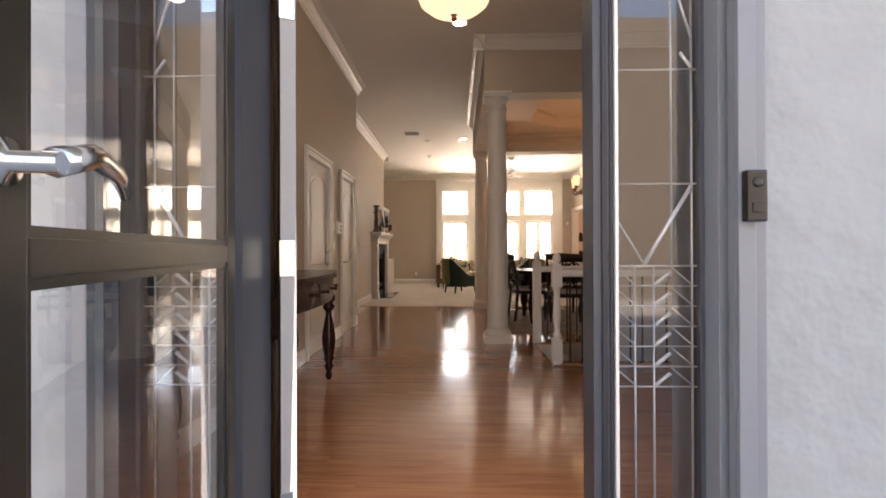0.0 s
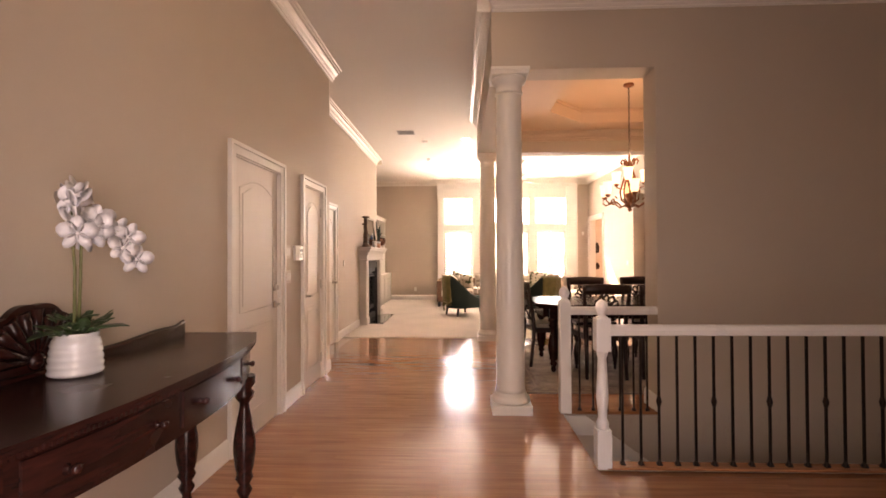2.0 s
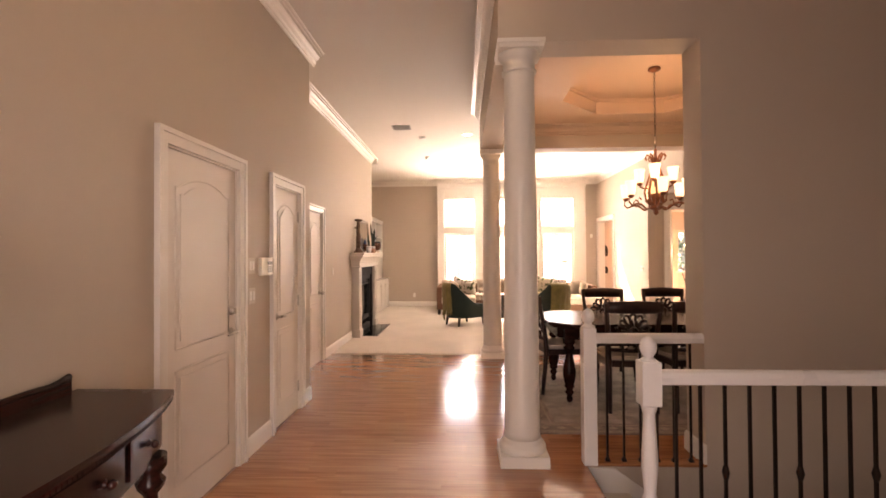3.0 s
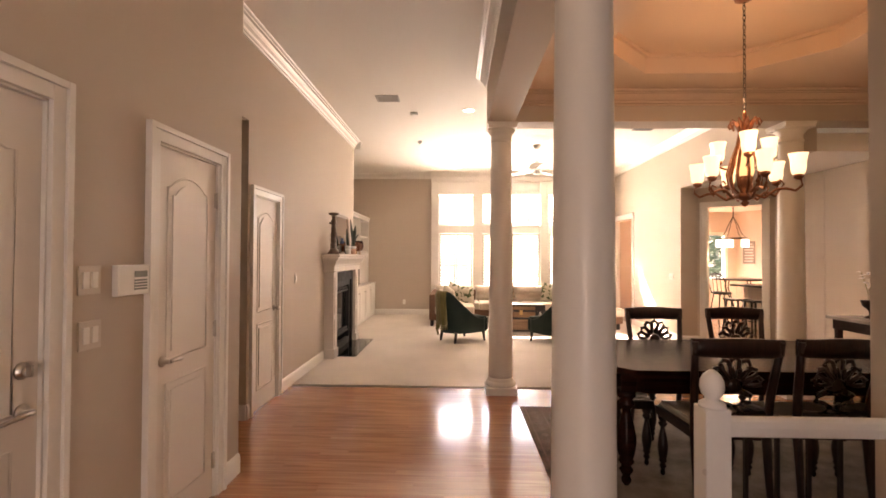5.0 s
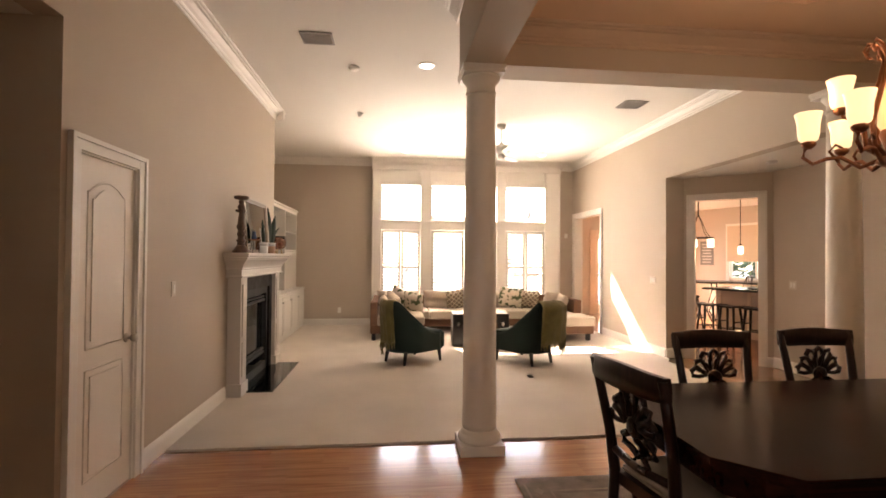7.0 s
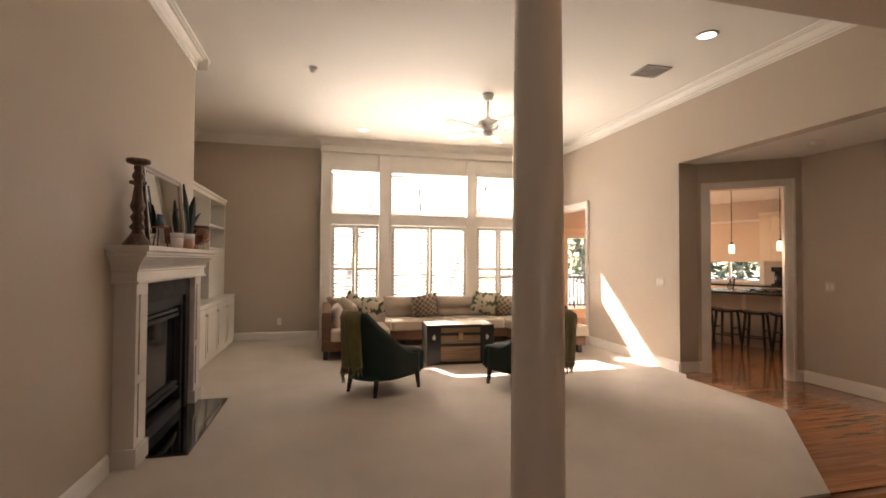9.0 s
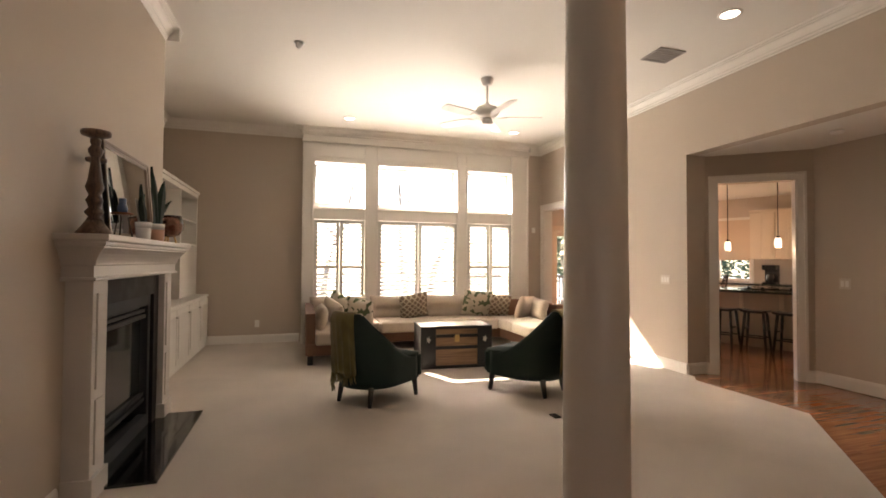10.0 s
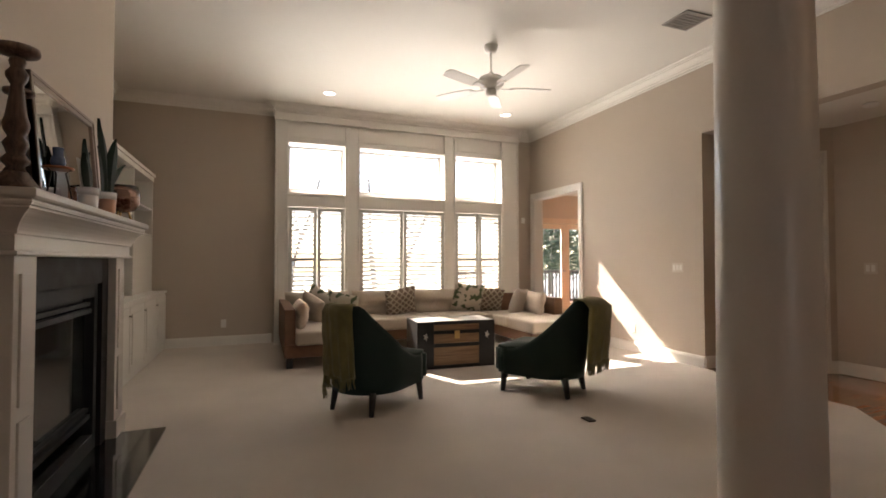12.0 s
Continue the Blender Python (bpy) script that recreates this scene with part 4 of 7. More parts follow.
struct("trim_weatherstrip", boxes((0.566, 0.578, 0.857, 0.865, -0.01, TH), (0.587, 0.591, 0.86, 0.865, -0.01, TH)), mat("weatherstrip_rubber", (0.02, 0.022, 0.03), 0.5, vary=0.1), "dark rubber weatherstrip on the front door frame", "weatherstrip")
# doorbell
ob = thing("doorbell", "slim black video doorbell on the grey entry casing", "doorbell", 0.886, YF0 - 0.0655, 1.195)
FGLASSB = mat("dark_lens", (0.02, 0.02, 0.022), 0.1, vary=0.05, bump=0.0)
BLACKP = mat("black_plastic", (0.012, 0.012, 0.013), 0.25, vary=0.05, bump=0.0)
part("case", boxes((-0.023, 0.023, -0.026, 0.0, -0.06, 0.06), bevel=0.006), BLACKP, ob)
bm = bmesh.new()
add_lathe(bm, [(0.011, 0), (0.011, 0.003), (0.006, 0.004)], 16, pose(0, -0.026, 0.03, 90))
part("lens", bm, FGLASSB, ob)
part("button", boxes((-0.012, 0.012, -0.029, -0.025, -0.04, -0.016), bevel=0.003), BLACKP, ob)

# bowl pendant of the foyer
SHADE = glow("lamp_alabaster", (1.0, 0.84, 0.56), 0.14)
ob = thing("ceiling_lamp", "cream alabaster bowl ceiling lamp with bronze finial", "lamp", 0.19, 3.55, 0)
bm = bmesh.new()
add_lathe(bm, [(0.02, 3.02), (0.12, 3.035), (0.22, 3.075), (0.285, 3.13), (0.31, 3.20), (0.315, 3.21), (0.30, 3.21), (0.27, 3.14), (0.20, 3.09), (0.02, 3.035)], 36, closed=False)
part("bowl", bm, SHADE, ob)
bm = bmesh.new()
add_lathe(bm, [(0.004, 2.965), (0.02, 2.98), (0.024, 2.995), (0.014, 3.005), (0.022, 3.018), (0.045, 3.03), (0.012, 3.04), (0.012, CZ - 0.05), (0.07, CZ - 0.04), (0.075, CZ - 0.002)], 20)
part("finial_stem", bm, COPPER, ob)
for k in range(3):
    a = 2 * math.pi * k / 3 + 0.5
    bm = bmesh.new()
    add_tube(bm, [(0.30 * math.cos(a), 0.30 * math.sin(a), 3.20), (0.2 * math.cos(a), 0.2 * math.sin(a), 3.38), (0.01 * math.cos(a), 0.01 * math.sin(a), 3.48)], 0.006, 6)
    part("arm", bm, COPPER, ob)
bulb("foyer_bulb", 0.19, 3.55, 3.27, 0.35, 0.05)


# ---- dining room ----
RUGM = mat("rug_wool", (0.27, 0.225, 0.195), 0.95, scale=22, vary=0.5, bump=0.6, fine=220, detail=8)
RUGB = mat("rug_border", (0.23, 0.18, 0.155), 0.95, scale=26, vary=0.6, bump=0.6, fine=220, detail=8)
ob = thing("rug", "faded grey-brown patterned wool rug under the dining table", "rug", 0, 0, 0)
part("field", boxes((1.05, 3.75, 5.90, 7.82, 0.0, 0.011)), RUGM, ob)
part("border", boxes((0.83, 1.05, 5.68, 8.03, 0.0, 0.012), (3.75, 3.97, 5.68, 8.03, 0.0, 0.012), (1.05, 3.75, 5.68, 5.90, 0.0, 0.012), (1.05, 3.75, 7.82, 8.03, 0.0, 0.012)), RUGB, ob)
MOTIF = mat("rug_motif", (0.31, 0.25, 0.21), 0.95, scale=30, vary=0.35, bump=0.5, fine=220)
part("guard_stripe", boxes((0.86, 0.875, 5.71, 8.0, 0.0, 0.0128), (1.005, 1.02, 5.85, 7.86, 0.0, 0.0128), (0.875, 3.94, 5.71, 5.725, 0.0, 0.0128), (1.02, 3.8, 5.85, 5.865, 0.0, 0.0128), (1.02, 3.8, 7.845, 7.86, 0.0, 0.0128)), MOTIF, ob, "thin pale stripes along the rug border")
leaf_motif = bmesh.new()
add_prism(leaf_motif, [(0.0, -0.045), (0.016, -0.02), (0.040, -0.012), (0.022, 0.0), (0.040, 0.012), (0.016, 0.02), (0.0, 0.045), (-0.016, 0.02), (-0.040, 0.012), (-0.022, 0.0), (-0.040, -0.012), (-0.016, -0.02)], "z", 0.0, 0.013)
leaf_motif = mesh_of("border_motif", leaf_motif, MOTIF)
for k in range(16):
    o = new("border_motif", leaf_motif)
    o.parent, o.location = ob, (0.94, 5.80 + k * 0.137, 0)
for k in range(20):
    o = new("border_motif", leaf_motif)
    o.parent, o.matrix_basis = ob, pose(1.08 + k * 0.137, 5.788, 0, 0, 0, 90)

TZ = 0.765
DT = wood("dining_mahogany", (0.013, 0.005, 0.004), (0.030, 0.009, 0.006), 0.24, "x", 6, 0.0, 0.0, specular=0.12)
table = thing("dining_table", "dark mahogany dining table with clipped corners", "dining table", 2.30, 6.88, 0.012)
cut = [(-1.19, -0.36), (-1.0, -0.56), (1.0, -0.56), (1.19, -0.36), (1.19, 0.36), (1.0, 0.56), (-1.0, 0.56), (-1.19, 0.36)]
bm = bmesh.new()
add_prism(bm, cut, "z", TZ - 0.03, TZ)
bmesh.ops.bevel(bm, geom=[e for e in bm.edges], offset=0.006, segments=2, affect="EDGES")
part("tabletop", bm, DT, table)
bm = bmesh.new()
add_prism(bm, [(x * 0.965, y * 0.94) for x, y in cut], "z", TZ - 0.055, TZ - 0.03)
add_prism(bm, [(x * 0.92, y * 0.86) for x, y in cut], "z", TZ - 0.16, TZ - 0.055)
part("apron", bm, DT, table)
bm = bmesh.new()
add_lathe(bm, leg_turned(0.605, 0.062), 24)
add_box(bm, -0.05, 0.05, -0.05, 0.05, 0.60, 0.72, 0.005)
lm = mesh_of("leg", bm, DT)
for sx in (-1, 1):
    for sy in (-1, 1):
        o = new("leg", lm)
        o.parent, o.location = table, (sx * 1.0, sy * 0.40, 0)

SEATC = mat("seat_fabric", (0.46, 0.40, 0.34), 0.9, vary=0.1, bump=0.5, fine=320)
CHW = wood("chair_mahogany", (0.012, 0.006, 0.005), (0.030, 0.011, 0.008), 0.3, "z", 8, 0.0, 0.15, specular=0.3)


def dining_chair():
    """Faces +y; back at -y."""
    ob = thing("dining_chair", "dark mahogany dining chair with a carved fan splat", "chair", 0, 0, 0, group="chairs round the dining table")
    bm = bmesh.new()
    add_prism(bm, [(-0.21, -0.20), (0.21, -0.20), (0.25, 0.25), (-0.25, 0.25)], "z", 0.40, 0.455)
    part("seat_frame", bm, CHW, ob)
    bm = bmesh.new()
    vs = add_prism(bm, [(-0.20, -0.18), (0.20, -0.18), (0.24, 0.24), (-0.24, 0.24)], "z", 0.445, 0.495)
    bmesh.ops.bevel(bm, geom=list(bm.edges), offset=0.02, segments=3, affect="EDGES")
    part("seat", bm, SEATC, ob, "pale upholstered seat")

    def back_y(z):
        return -0.20 - 0.10 * max(0.0, (z - 0.45) / 0.55) ** 1.3
    for s in (-1, 1):
        pts = [(s * 0.205, -0.25, 0.0), (s * 0.20, -0.225, 0.22), (s * 0.20, -0.205, 0.45), (s * 0.21, back_y(0.65), 0.65), (s * 0.225, back_y(0.85), 0.85), (s * 0.235, back_y(0.98), 0.985)]
        bm = bmesh.new()
        add_tube(bm, pts, [0.020, 0.022, 0.027, 0.024, 0.022, 0.020], 8)
        part("back_post", bm, CHW, ob)
        bm = bmesh.new()
        add_lathe(bm, leg_turned(0.40, 0.034), 14, pose(s * 0.215, 0.215, 0))
        part("leg", bm, CHW, ob)
    # wide curved crest
    bm = bmesh.new()
    n = 12
    rows = []
    for k in range(n + 1):
        u = -1 + 2 * k / n
        x = u * 0.25
        y = back_y(0.97) - 0.035 * (1 - u * u) + 0.012
        top = 1.003 + 0.006 * math.cos(u * 3)
        lo = 0.897 + (0.008 if abs(u) > 0.9 else 0)
        rows.append([bm.verts.new(p) for p in ((x, y - 0.014, lo), (x, y + 0.014, lo), (x, y + 0.016, (lo + top) / 2), (x, y + 0.008, top), (x, y - 0.016, top), (x, y - 0.018, (lo + top) / 2))])
    for a, b in zip(rows, rows[1:]):
        for q in range(6):
            f = bm.faces.new((a[q], a[(q + 1) % 6], b[(q + 1) % 6], b[q]))
            f.smooth = q not in (0, 3)
    bm.faces.new(rows[0])
    bm.faces.new(list(reversed(rows[-1])))
    part("crest_rail", bm, CHW, ob)
    bm = bmesh.new()
    add_tube(bm, [(-0.20, back_y(0.55), 0.56), (0, back_y(0.55) - 0.02, 0.55), (0.20, back_y(0.55), 0.56)], 0.018, 8)
    part("lower_rail", bm, CHW, ob)
    # fan splat: seven loops on a scrolled foot
    zc = 0.725
    for k in range(7):
        bm = bmesh.new()
        a = radians(-75 + 25 * k)
        L = 0.155 if abs(k - 3) < 2 else 0.135
        yb = back_y(0.75) - 0.015
        c, d = Vector((math.sin(a), 0, math.cos(a))), Vector((math.cos(a), 0, -math.sin(a)))
        base = Vector((0, yb, zc)) + c * 0.05
        loop = [base, base + c * (L * 0.35) + d * 0.020, base + c * (L * 0.62) + d * 0.024, base + c * (L * 0.74), base + c * (L * 0.62) - d * 0.024, base + c * (L * 0.35) - d * 0.020, base]
        add_tube(bm, loop, [0.012, 0.013, 0.014, 0.016, 0.014, 0.013, 0.012], 6)
        part("splat_loop", bm, CHW, ob)
    bm = bmesh.new()
    add_lathe(bm, [(0.004, -0.016), (0.036, -0.014), (0.048, 0), (0.036, 0.014), (0.004, 0.016)], 16, pose(0, back_y(0.7) - 0.012, zc, 90))
    for s in (-1, 1):
        add_tube(bm, [(s * 0.03, back_y(0.68), 0.70), (s * 0.10, back_y(0.66), 0.665), (s * 0.105, back_y(0.63), 0.63), (s * 0.06, back_y(0.61), 0.62), (s * 0.02, back_y(0.6), 0.60), (s * 0.05, back_y(0.57), 0.56)], [0.02, 0.017, 0.014, 0.014, 0.016, 0.012], 8)
    part("splat_foot", bm, CHW, ob, "carved scrolled foot of the fan splat")
    return ob


ch = dining_chair()
ch.matrix_basis = pose(1.80, 6.40, 0.012, 0, 0, -2)
copy_thing(ch, pose(2.38, 6.42, 0.012, 0, 0, 1))
copy_thing(ch, pose(2.96, 6.42, 0.012, 0, 0, 1))
copy_thing(ch, pose(1.98, 7.43, 0.012, 0, 0, 180))
copy_thing(ch, pose(2.71, 7.46, 0.012, 0, 0, 179))
copy_thing(ch, pose(1.30, 6.95, 0.012, 0, 0, -82))
copy_thing(ch, pose(3.58, 6.95, 0.012, 0, 0, 88))

# ---- chandelier ----
FROST = glow("frosted_shade", (1.0, 0.78, 0.46), 0.13)
FIL = glow("amber_glass", (1.0, 0.62, 0.30), 0.10)
CX, CYY = 2.32, 6.92
ob = thing("chandelier", "copper bronze chandelier with frosted glass shades, lit", "chandelier", CX, CYY, -0.03)
bm = bmesh.new()
add_lathe(bm, [(0.02, DU - 0.015), (0.06, DU + 0.003), (0.065, DU + 0.015), (0.06, DU + 0.0285)], 20)
part("canopy", bm, COPPER, ob)
bm = bmesh.new()
zz = DU - 0.005
k = 0
while zz > 2.58:
    ring = [(0.010 * math.cos(a) * (1 if k % 2 else 0), 0.010 * math.cos(a) * (0 if k % 2 else 1), zz - 0.018 + 0.022 * math.sin(a)) for a in [2 * math.pi * q / 8 for q in range(9)]]
    add_tube(bm, ring, 0.003, 5, False)
    zz -= 0.036
    k += 1
part("chain", bm, IRON, ob)
bm = bmesh.new()
add_lathe(bm, [(0.004, 1.87), (0.02, 1.885), (0.03, 1.90), (0.015, 1.915), (0.05, 1.93), (0.075, 1.945), (0.06, 1.965), (0.03, 1.98), (0.04, 2.03), (0.055, 2.07), (0.04, 2.12), (0.02, 2.16), (0.03, 2.24), (0.022, 2.32), (0.014, 2.44), (0.03, 2.46), (0.014, 2.49), (0.014, 2.56), (0.004, 2.58)], 20)
part("body", bm, COPPER, ob)
for k in range(10):
    a = 2 * math.pi * k / 10
    bm = bmesh.new()
    add_tube(bm, [(r * math.cos(a), r * math.sin(a), z) for r, z in ((0.03, 1.96), (0.10, 2.02), (0.115, 2.12), (0.085, 2.22), (0.05, 2.33), (0.035, 2.42), (0.055, 2.49), (0.09, 2.51), (0.105, 2.48), (0.09, 2.455))], [0.008, 0.010, 0.011, 0.011, 0.009, 0.008, 0.009, 0.008, 0.008, 0.009], 6)
    part("scroll", bm, COPPER, ob)
bm = bmesh.new()
add_lathe(bm, [(0.03, 2.06), (0.06, 2.12), (0.055, 2.22), (0.03, 2.34)], 16)
part("core_glass", bm, FIL, ob, "glowing amber glass core")


def shade_profile(h=0.145, r=0.054):
    return [(r * 0.35, 0.0), (r * 0.72, 0.01), (r * 0.84, h * 0.3), (r * 0.86, h * 0.6), (r * 1.02, h * 0.9), (r * 1.08, h), (r * 1.03, h), (r * 0.95, h * 0.88), (r * 0.80, h * 0.6), (r * 0.76, h * 0.3), (r * 0.6, 0.02)]


bm = bmesh.new()
add_lathe(bm, shade_profile(), 24, closed=False)
shm = mesh_of("shade", bm, FROST)
spots = [(0.315, 2.075, 2 * math.pi * k / 6 + 0.35) for k in range(6)] + [(0.19, 2.235, 2 * math.pi * k / 3 + 0.1) for k in range(3)]
for r, z, a in spots:
    c, s = math.cos(a), math.sin(a)
    bm = bmesh.new()
    if r > 0.3:
        add_tube(bm, [(q * c, q * s, zz) for q, zz in ((0.05, 1.96), (0.12, 1.93), (0.19, 1.985), (0.245, 1.985), (0.30, 1.965), (0.338, 2.0), (0.33, 2.04), (0.315, 2.05))], [0.011, 0.011, 0.01, 0.01, 0.009, 0.009, 0.008, 0.008], 6)
        add_tube(bm, [(q * c, q * s, zz) for q, zz in ((0.20, 1.965), (0.235, 2.02), (0.21, 2.05), (0.185, 2.03))], 0.007, 6)
    else:
        add_tube(bm, [(q * c, q * s, zz) for q, zz in ((0.09, 2.16), (0.14, 2.17), (0.182, 2.19), (0.19, 2.225))], 0.009, 6)
    arm = part("arm", bm, COPPER, ob)
    bm = bmesh.new()
    add_lathe(bm, [(0.012, z - 0.035), (0.03, z - 0.02), (0.034, z - 0.006), (0.02, z + 0.006)], 12, pose(r * c, r * s, 0))
    part("cup", bm, COPPER, arm)
    o = new("shade", shm)
    o.parent, o.location = ob, (r * c, r * s, z)
    o["label"] = "frosted glass bell shade, lit"
for k in range(3):
    a = 2 * math.pi * k / 3 + 0.3
    bulb("chandelier_bulb", CX + 0.315 * math.cos(a), CYY + 0.315 * math.sin(a), 2.24, 0.28, 0.05)
bulb("chandelier_bulb", CX, CYY, 2.62, 0.5, 0.05)

# ---- sideboard with a vase ----
STONE = mat("grey_marble_top", (0.30, 0.28, 0.26), 0.25, scale=18, vary=0.3, bump=0.05)
ob = thing("sideboard", "dark wood console with a grey stone top", "console table", 4.36, 7.60, 0)
part("top", boxes((-0.40, 0.40, -0.72, 0.72, 0.86, 0.89), bevel=0.006), STONE, ob, "grey marbled stone top")
part("apron", boxes((-0.36, 0.36, -0.68, 0.68, 0.76, 0.858), bevel=0.004), CHW, ob)
for sx in (-1, 1):
    for sy in (-1, 1):
        part("leg", boxes((sx * 0.33 - 0.025, sx * 0.33 + 0.025, sy * 0.64 - 0.025, sy * 0.64 + 0.025, 0, 0.76), bevel=0.004), CHW, ob)
part("lower_shelf", boxes((-0.34, 0.34, -0.66, 0.66, 0.16, 0.19), bevel=0.004), CHW, ob)
ob = thing("vase", "dark fluted footed vase holding white orchid stems", "vase", 4.20, 8.08, 0.89)
bm = bmesh.new()
add_lathe(bm, [(0.045, 0), (0.045, 0.008), (0.01, 0.03), (0.012, 0.07), (0.06, 0.12), (0.075, 0.17), (0.06, 0.165), (0.02, 0.09)], 18, closed=False)
part("bowl", bm, IRON, ob)
rnd = random.Random(8)
for k in range(5):
    a = rnd.uniform(0, 6.28)
    bm = bmesh.new()
    p = [(0, 0, 0.1), (0.04 * math.cos(a), 0.04 * math.sin(a), 0.28), (0.12 * math.cos(a), 0.12 * math.sin(a), 0.44)]
    add_tube(bm, p, 0.003, 5)
    st = part("stem", bm, STEM, ob)
    bm = bmesh.new()
    for q in range(9):
        c = Vector(p[1]).lerp(Vector(p[2]), q / 8) + Vector((rnd.uniform(-0.02, 0.02), rnd.uniform(-0.02, 0.02), rnd.uniform(-0.01, 0.02)))
        add_leaf(bm, c, (rnd.uniform(-1, 1), rnd.uniform(-1, 1), 0.3), 0.04, 0.016, 0.01, 3)
    part("blossom", bm, PETAL, st)


# ---- window wall ----
SHUT = mat("shutter_paint", (0.62, 0.60, 0.56), 0.4, vary=0.03, bump=0.03)
unit = tagged(thing("window_1", "tall cream painted window frame with three bays", "window", 0, 0, 0), kind="structure")
UX0, UX1 = -0.42, 3.66
posts = [(UX0, -0.23), (0.60, 0.83), (2.25, 2.45), (3.32, UX1)]
for a, b in posts:
    bm = boxes((a, b, YU, YB - 0.001, 0.0, CZ - 0.135), (a - 0.004, b + 0.004, YU - 0.030, YU, 0.0, 0.14), (a, a + 0.028, YU - 0.022, YU, 0.14, CZ - 0.24), (b - 0.028, b, YU - 0.022, YU, 0.14, CZ - 0.24),
               (a + 0.040, b - 0.040, YU - 0.010, YU, 0.20, CZ - 0.29), bevel=0.004)
    part("pilaster", bm, TRIM, unit)
for a, b in WINS:
    part("head_panel", boxes((a, b, YU + 0.02, YB - 0.001, WZ3, CZ - 0.135), (a + 0.05, b - 0.05, YU + 0.008, YU + 0.02, WZ3 + 0.09, CZ - 0.28), (a, b, YU - 0.012, YU + 0.02, WZ3, WZ3 + 0.035), bevel=0.004), TRIM, unit)
    part("transom_bar", boxes((a, b, YU + 0.01, YB - 0.001, WZ1, 2.20), (a, b, YU - 0.012, YU + 0.01, WZ1, WZ1 + 0.035), (a, b, YU - 0.008, YU + 0.05, 2.20, 2.23), (a, b, YB + 0.03, YB + 0.10, 2.03, WZ2), bevel=0.004), TRIM, unit)
    part("apron_panel", boxes((a, b, YU + 0.01, YB - 0.001, 0.0, WZ0), bevel=0.004), TRIM, unit)
    part("window_sill", boxes((a, b, YU - 0.03, YB + 0.19, WZ0 - 0.001, WZ0 + 0.022), bevel=0.004), TRIM, unit)
    for z0, z1 in ((WZ0 + 0.022, WZ1), (WZ2, WZ3)):
        fr = part("window_frame", boxes((a, a + 0.035, YB + 0.03, YB + 0.10, z0, z1), (b - 0.035, b, YB + 0.03, YB + 0.10, z0, z1), (a + 0.035, b - 0.035, YB + 0.03, YB + 0.10, z0, z0 + 0.035), (a + 0.035, b - 0.035, YB + 0.03, YB + 0.10, z1 - 0.035, z1), bevel=0.003), TRIM, unit)
        if z1 < 2.2 and b - a < 1.0:
            part("meeting_rail", boxes((a + 0.035, b - 0.035, YB + 0.035, YB + 0.09, 1.22, 1.265), bevel=0.003), TRIM, fr)
        g = part("pane", boxes((a + 0.03, b - 0.03, YB + 0.06, YB + 0.066, z0 + 0.03, z1 - 0.03)), GLASS, fr)
        g.visible_shadow = False
    # plantation shutters: two hinged panels with tilted louvres
    half = (b - a) / 2
    for k in range(2):
        p0, p1 = a + half * k + 0.004, a + half * (k + 1) - 0.004
        st = 0.052
        rails = [(p0, p0 + st, YU + 0.015, YU + 0.045, WZ0 + 0.03, WZ1 - 0.006), (p1 - st, p1, YU + 0.015, YU + 0.045, WZ0 + 0.03, WZ1 - 0.006), (p0 + st, p1 - st, YU + 0.015, YU + 0.045, WZ0 + 0.03, WZ0 + 0.10), (p0 + st, p1 - st, YU + 0.015, YU + 0.045, WZ1 - 0.065, WZ1 - 0.006)] + ([(p0 + st, p1 - st, YU + 0.015, YU + 0.045, 1.215, 1.265)] if b - a < 1.0 else [])
        sh = part("shutter", boxes(*rails, bevel=0.003), SHUT, unit)
        key = "louvre_%d" % (round((p1 - p0) * 100))
        if key not in bpy.data.meshes:
            bm = bmesh.new()
            L = (p1 - p0) / 2 - st
            add_prism(bm, [(-0.031, -0.007), (-0.031, 0.007), (0.0, 0.005), (0.031, 0.002), (0.031, -0.002), (0.0, -0.005)], "x", -L, L)
            mesh_of(key, bm, SHUT)
        lz = WZ0 + 0.14
        while lz < WZ1 - 0.09:
            if b - a > 1.0 or not 1.17 < lz < 1.31:
                o = new("louvre", bpy.data.meshes[key])
                o.parent = sh
                o.matrix_basis = pose((p0 + p1) / 2, YU + 0.03, lz, -38 if b - a > 1.0 else -33)
            lz += 0.068
        part("tilt_rod", boxes(((p0 + p1) / 2 - 0.004, (p0 + p1) / 2 + 0.004, YU - 0.008, YU, WZ0 + 0.12, WZ1 - 0.08)), SHUT, sh)

part("frieze_bead", boxes((UX0 - 0.012, UX1 + 0.012, YU - 0.040, YU - 0.0005, CZ - 0.235, CZ - 0.205), (UX0 - 0.006, UX1 + 0.006, YU - 0.024, YU - 0.0005, CZ - 0.205, CZ - 0.138), bevel=0.006), TRIM, unit)

# ---- fireplace ----
BRICKB = mat("firebox_black", (0.012, 0.012, 0.012), 0.7, vary=0.3, bump=0.4)
GRANITE = mat("black_granite", (0.012, 0.013, 0.014), 0.08, scale=60, vary=0.5, bump=0.0, fine=300, coat=0.3)
MANTEL = mat("mantel_paint", (0.60, 0.555, 0.51), 0.4, scale=5, vary=0.03, bump=0.04, fine=90)
SLATE = mat("grey_granite_surround", (0.020, 0.015, 0.014), 0.6, scale=40, vary=0.35, bump=0.03, fine=200, specular=0.15)
FGLASS = mat("firebox_glass", (0.03, 0.03, 0.03), 0.06, vary=0.1, bump=0.0)
fp = thing("fireplace", "white mantel fireplace with a black granite hearth", "fireplace", 0, 0, 0)
FX = -1.53
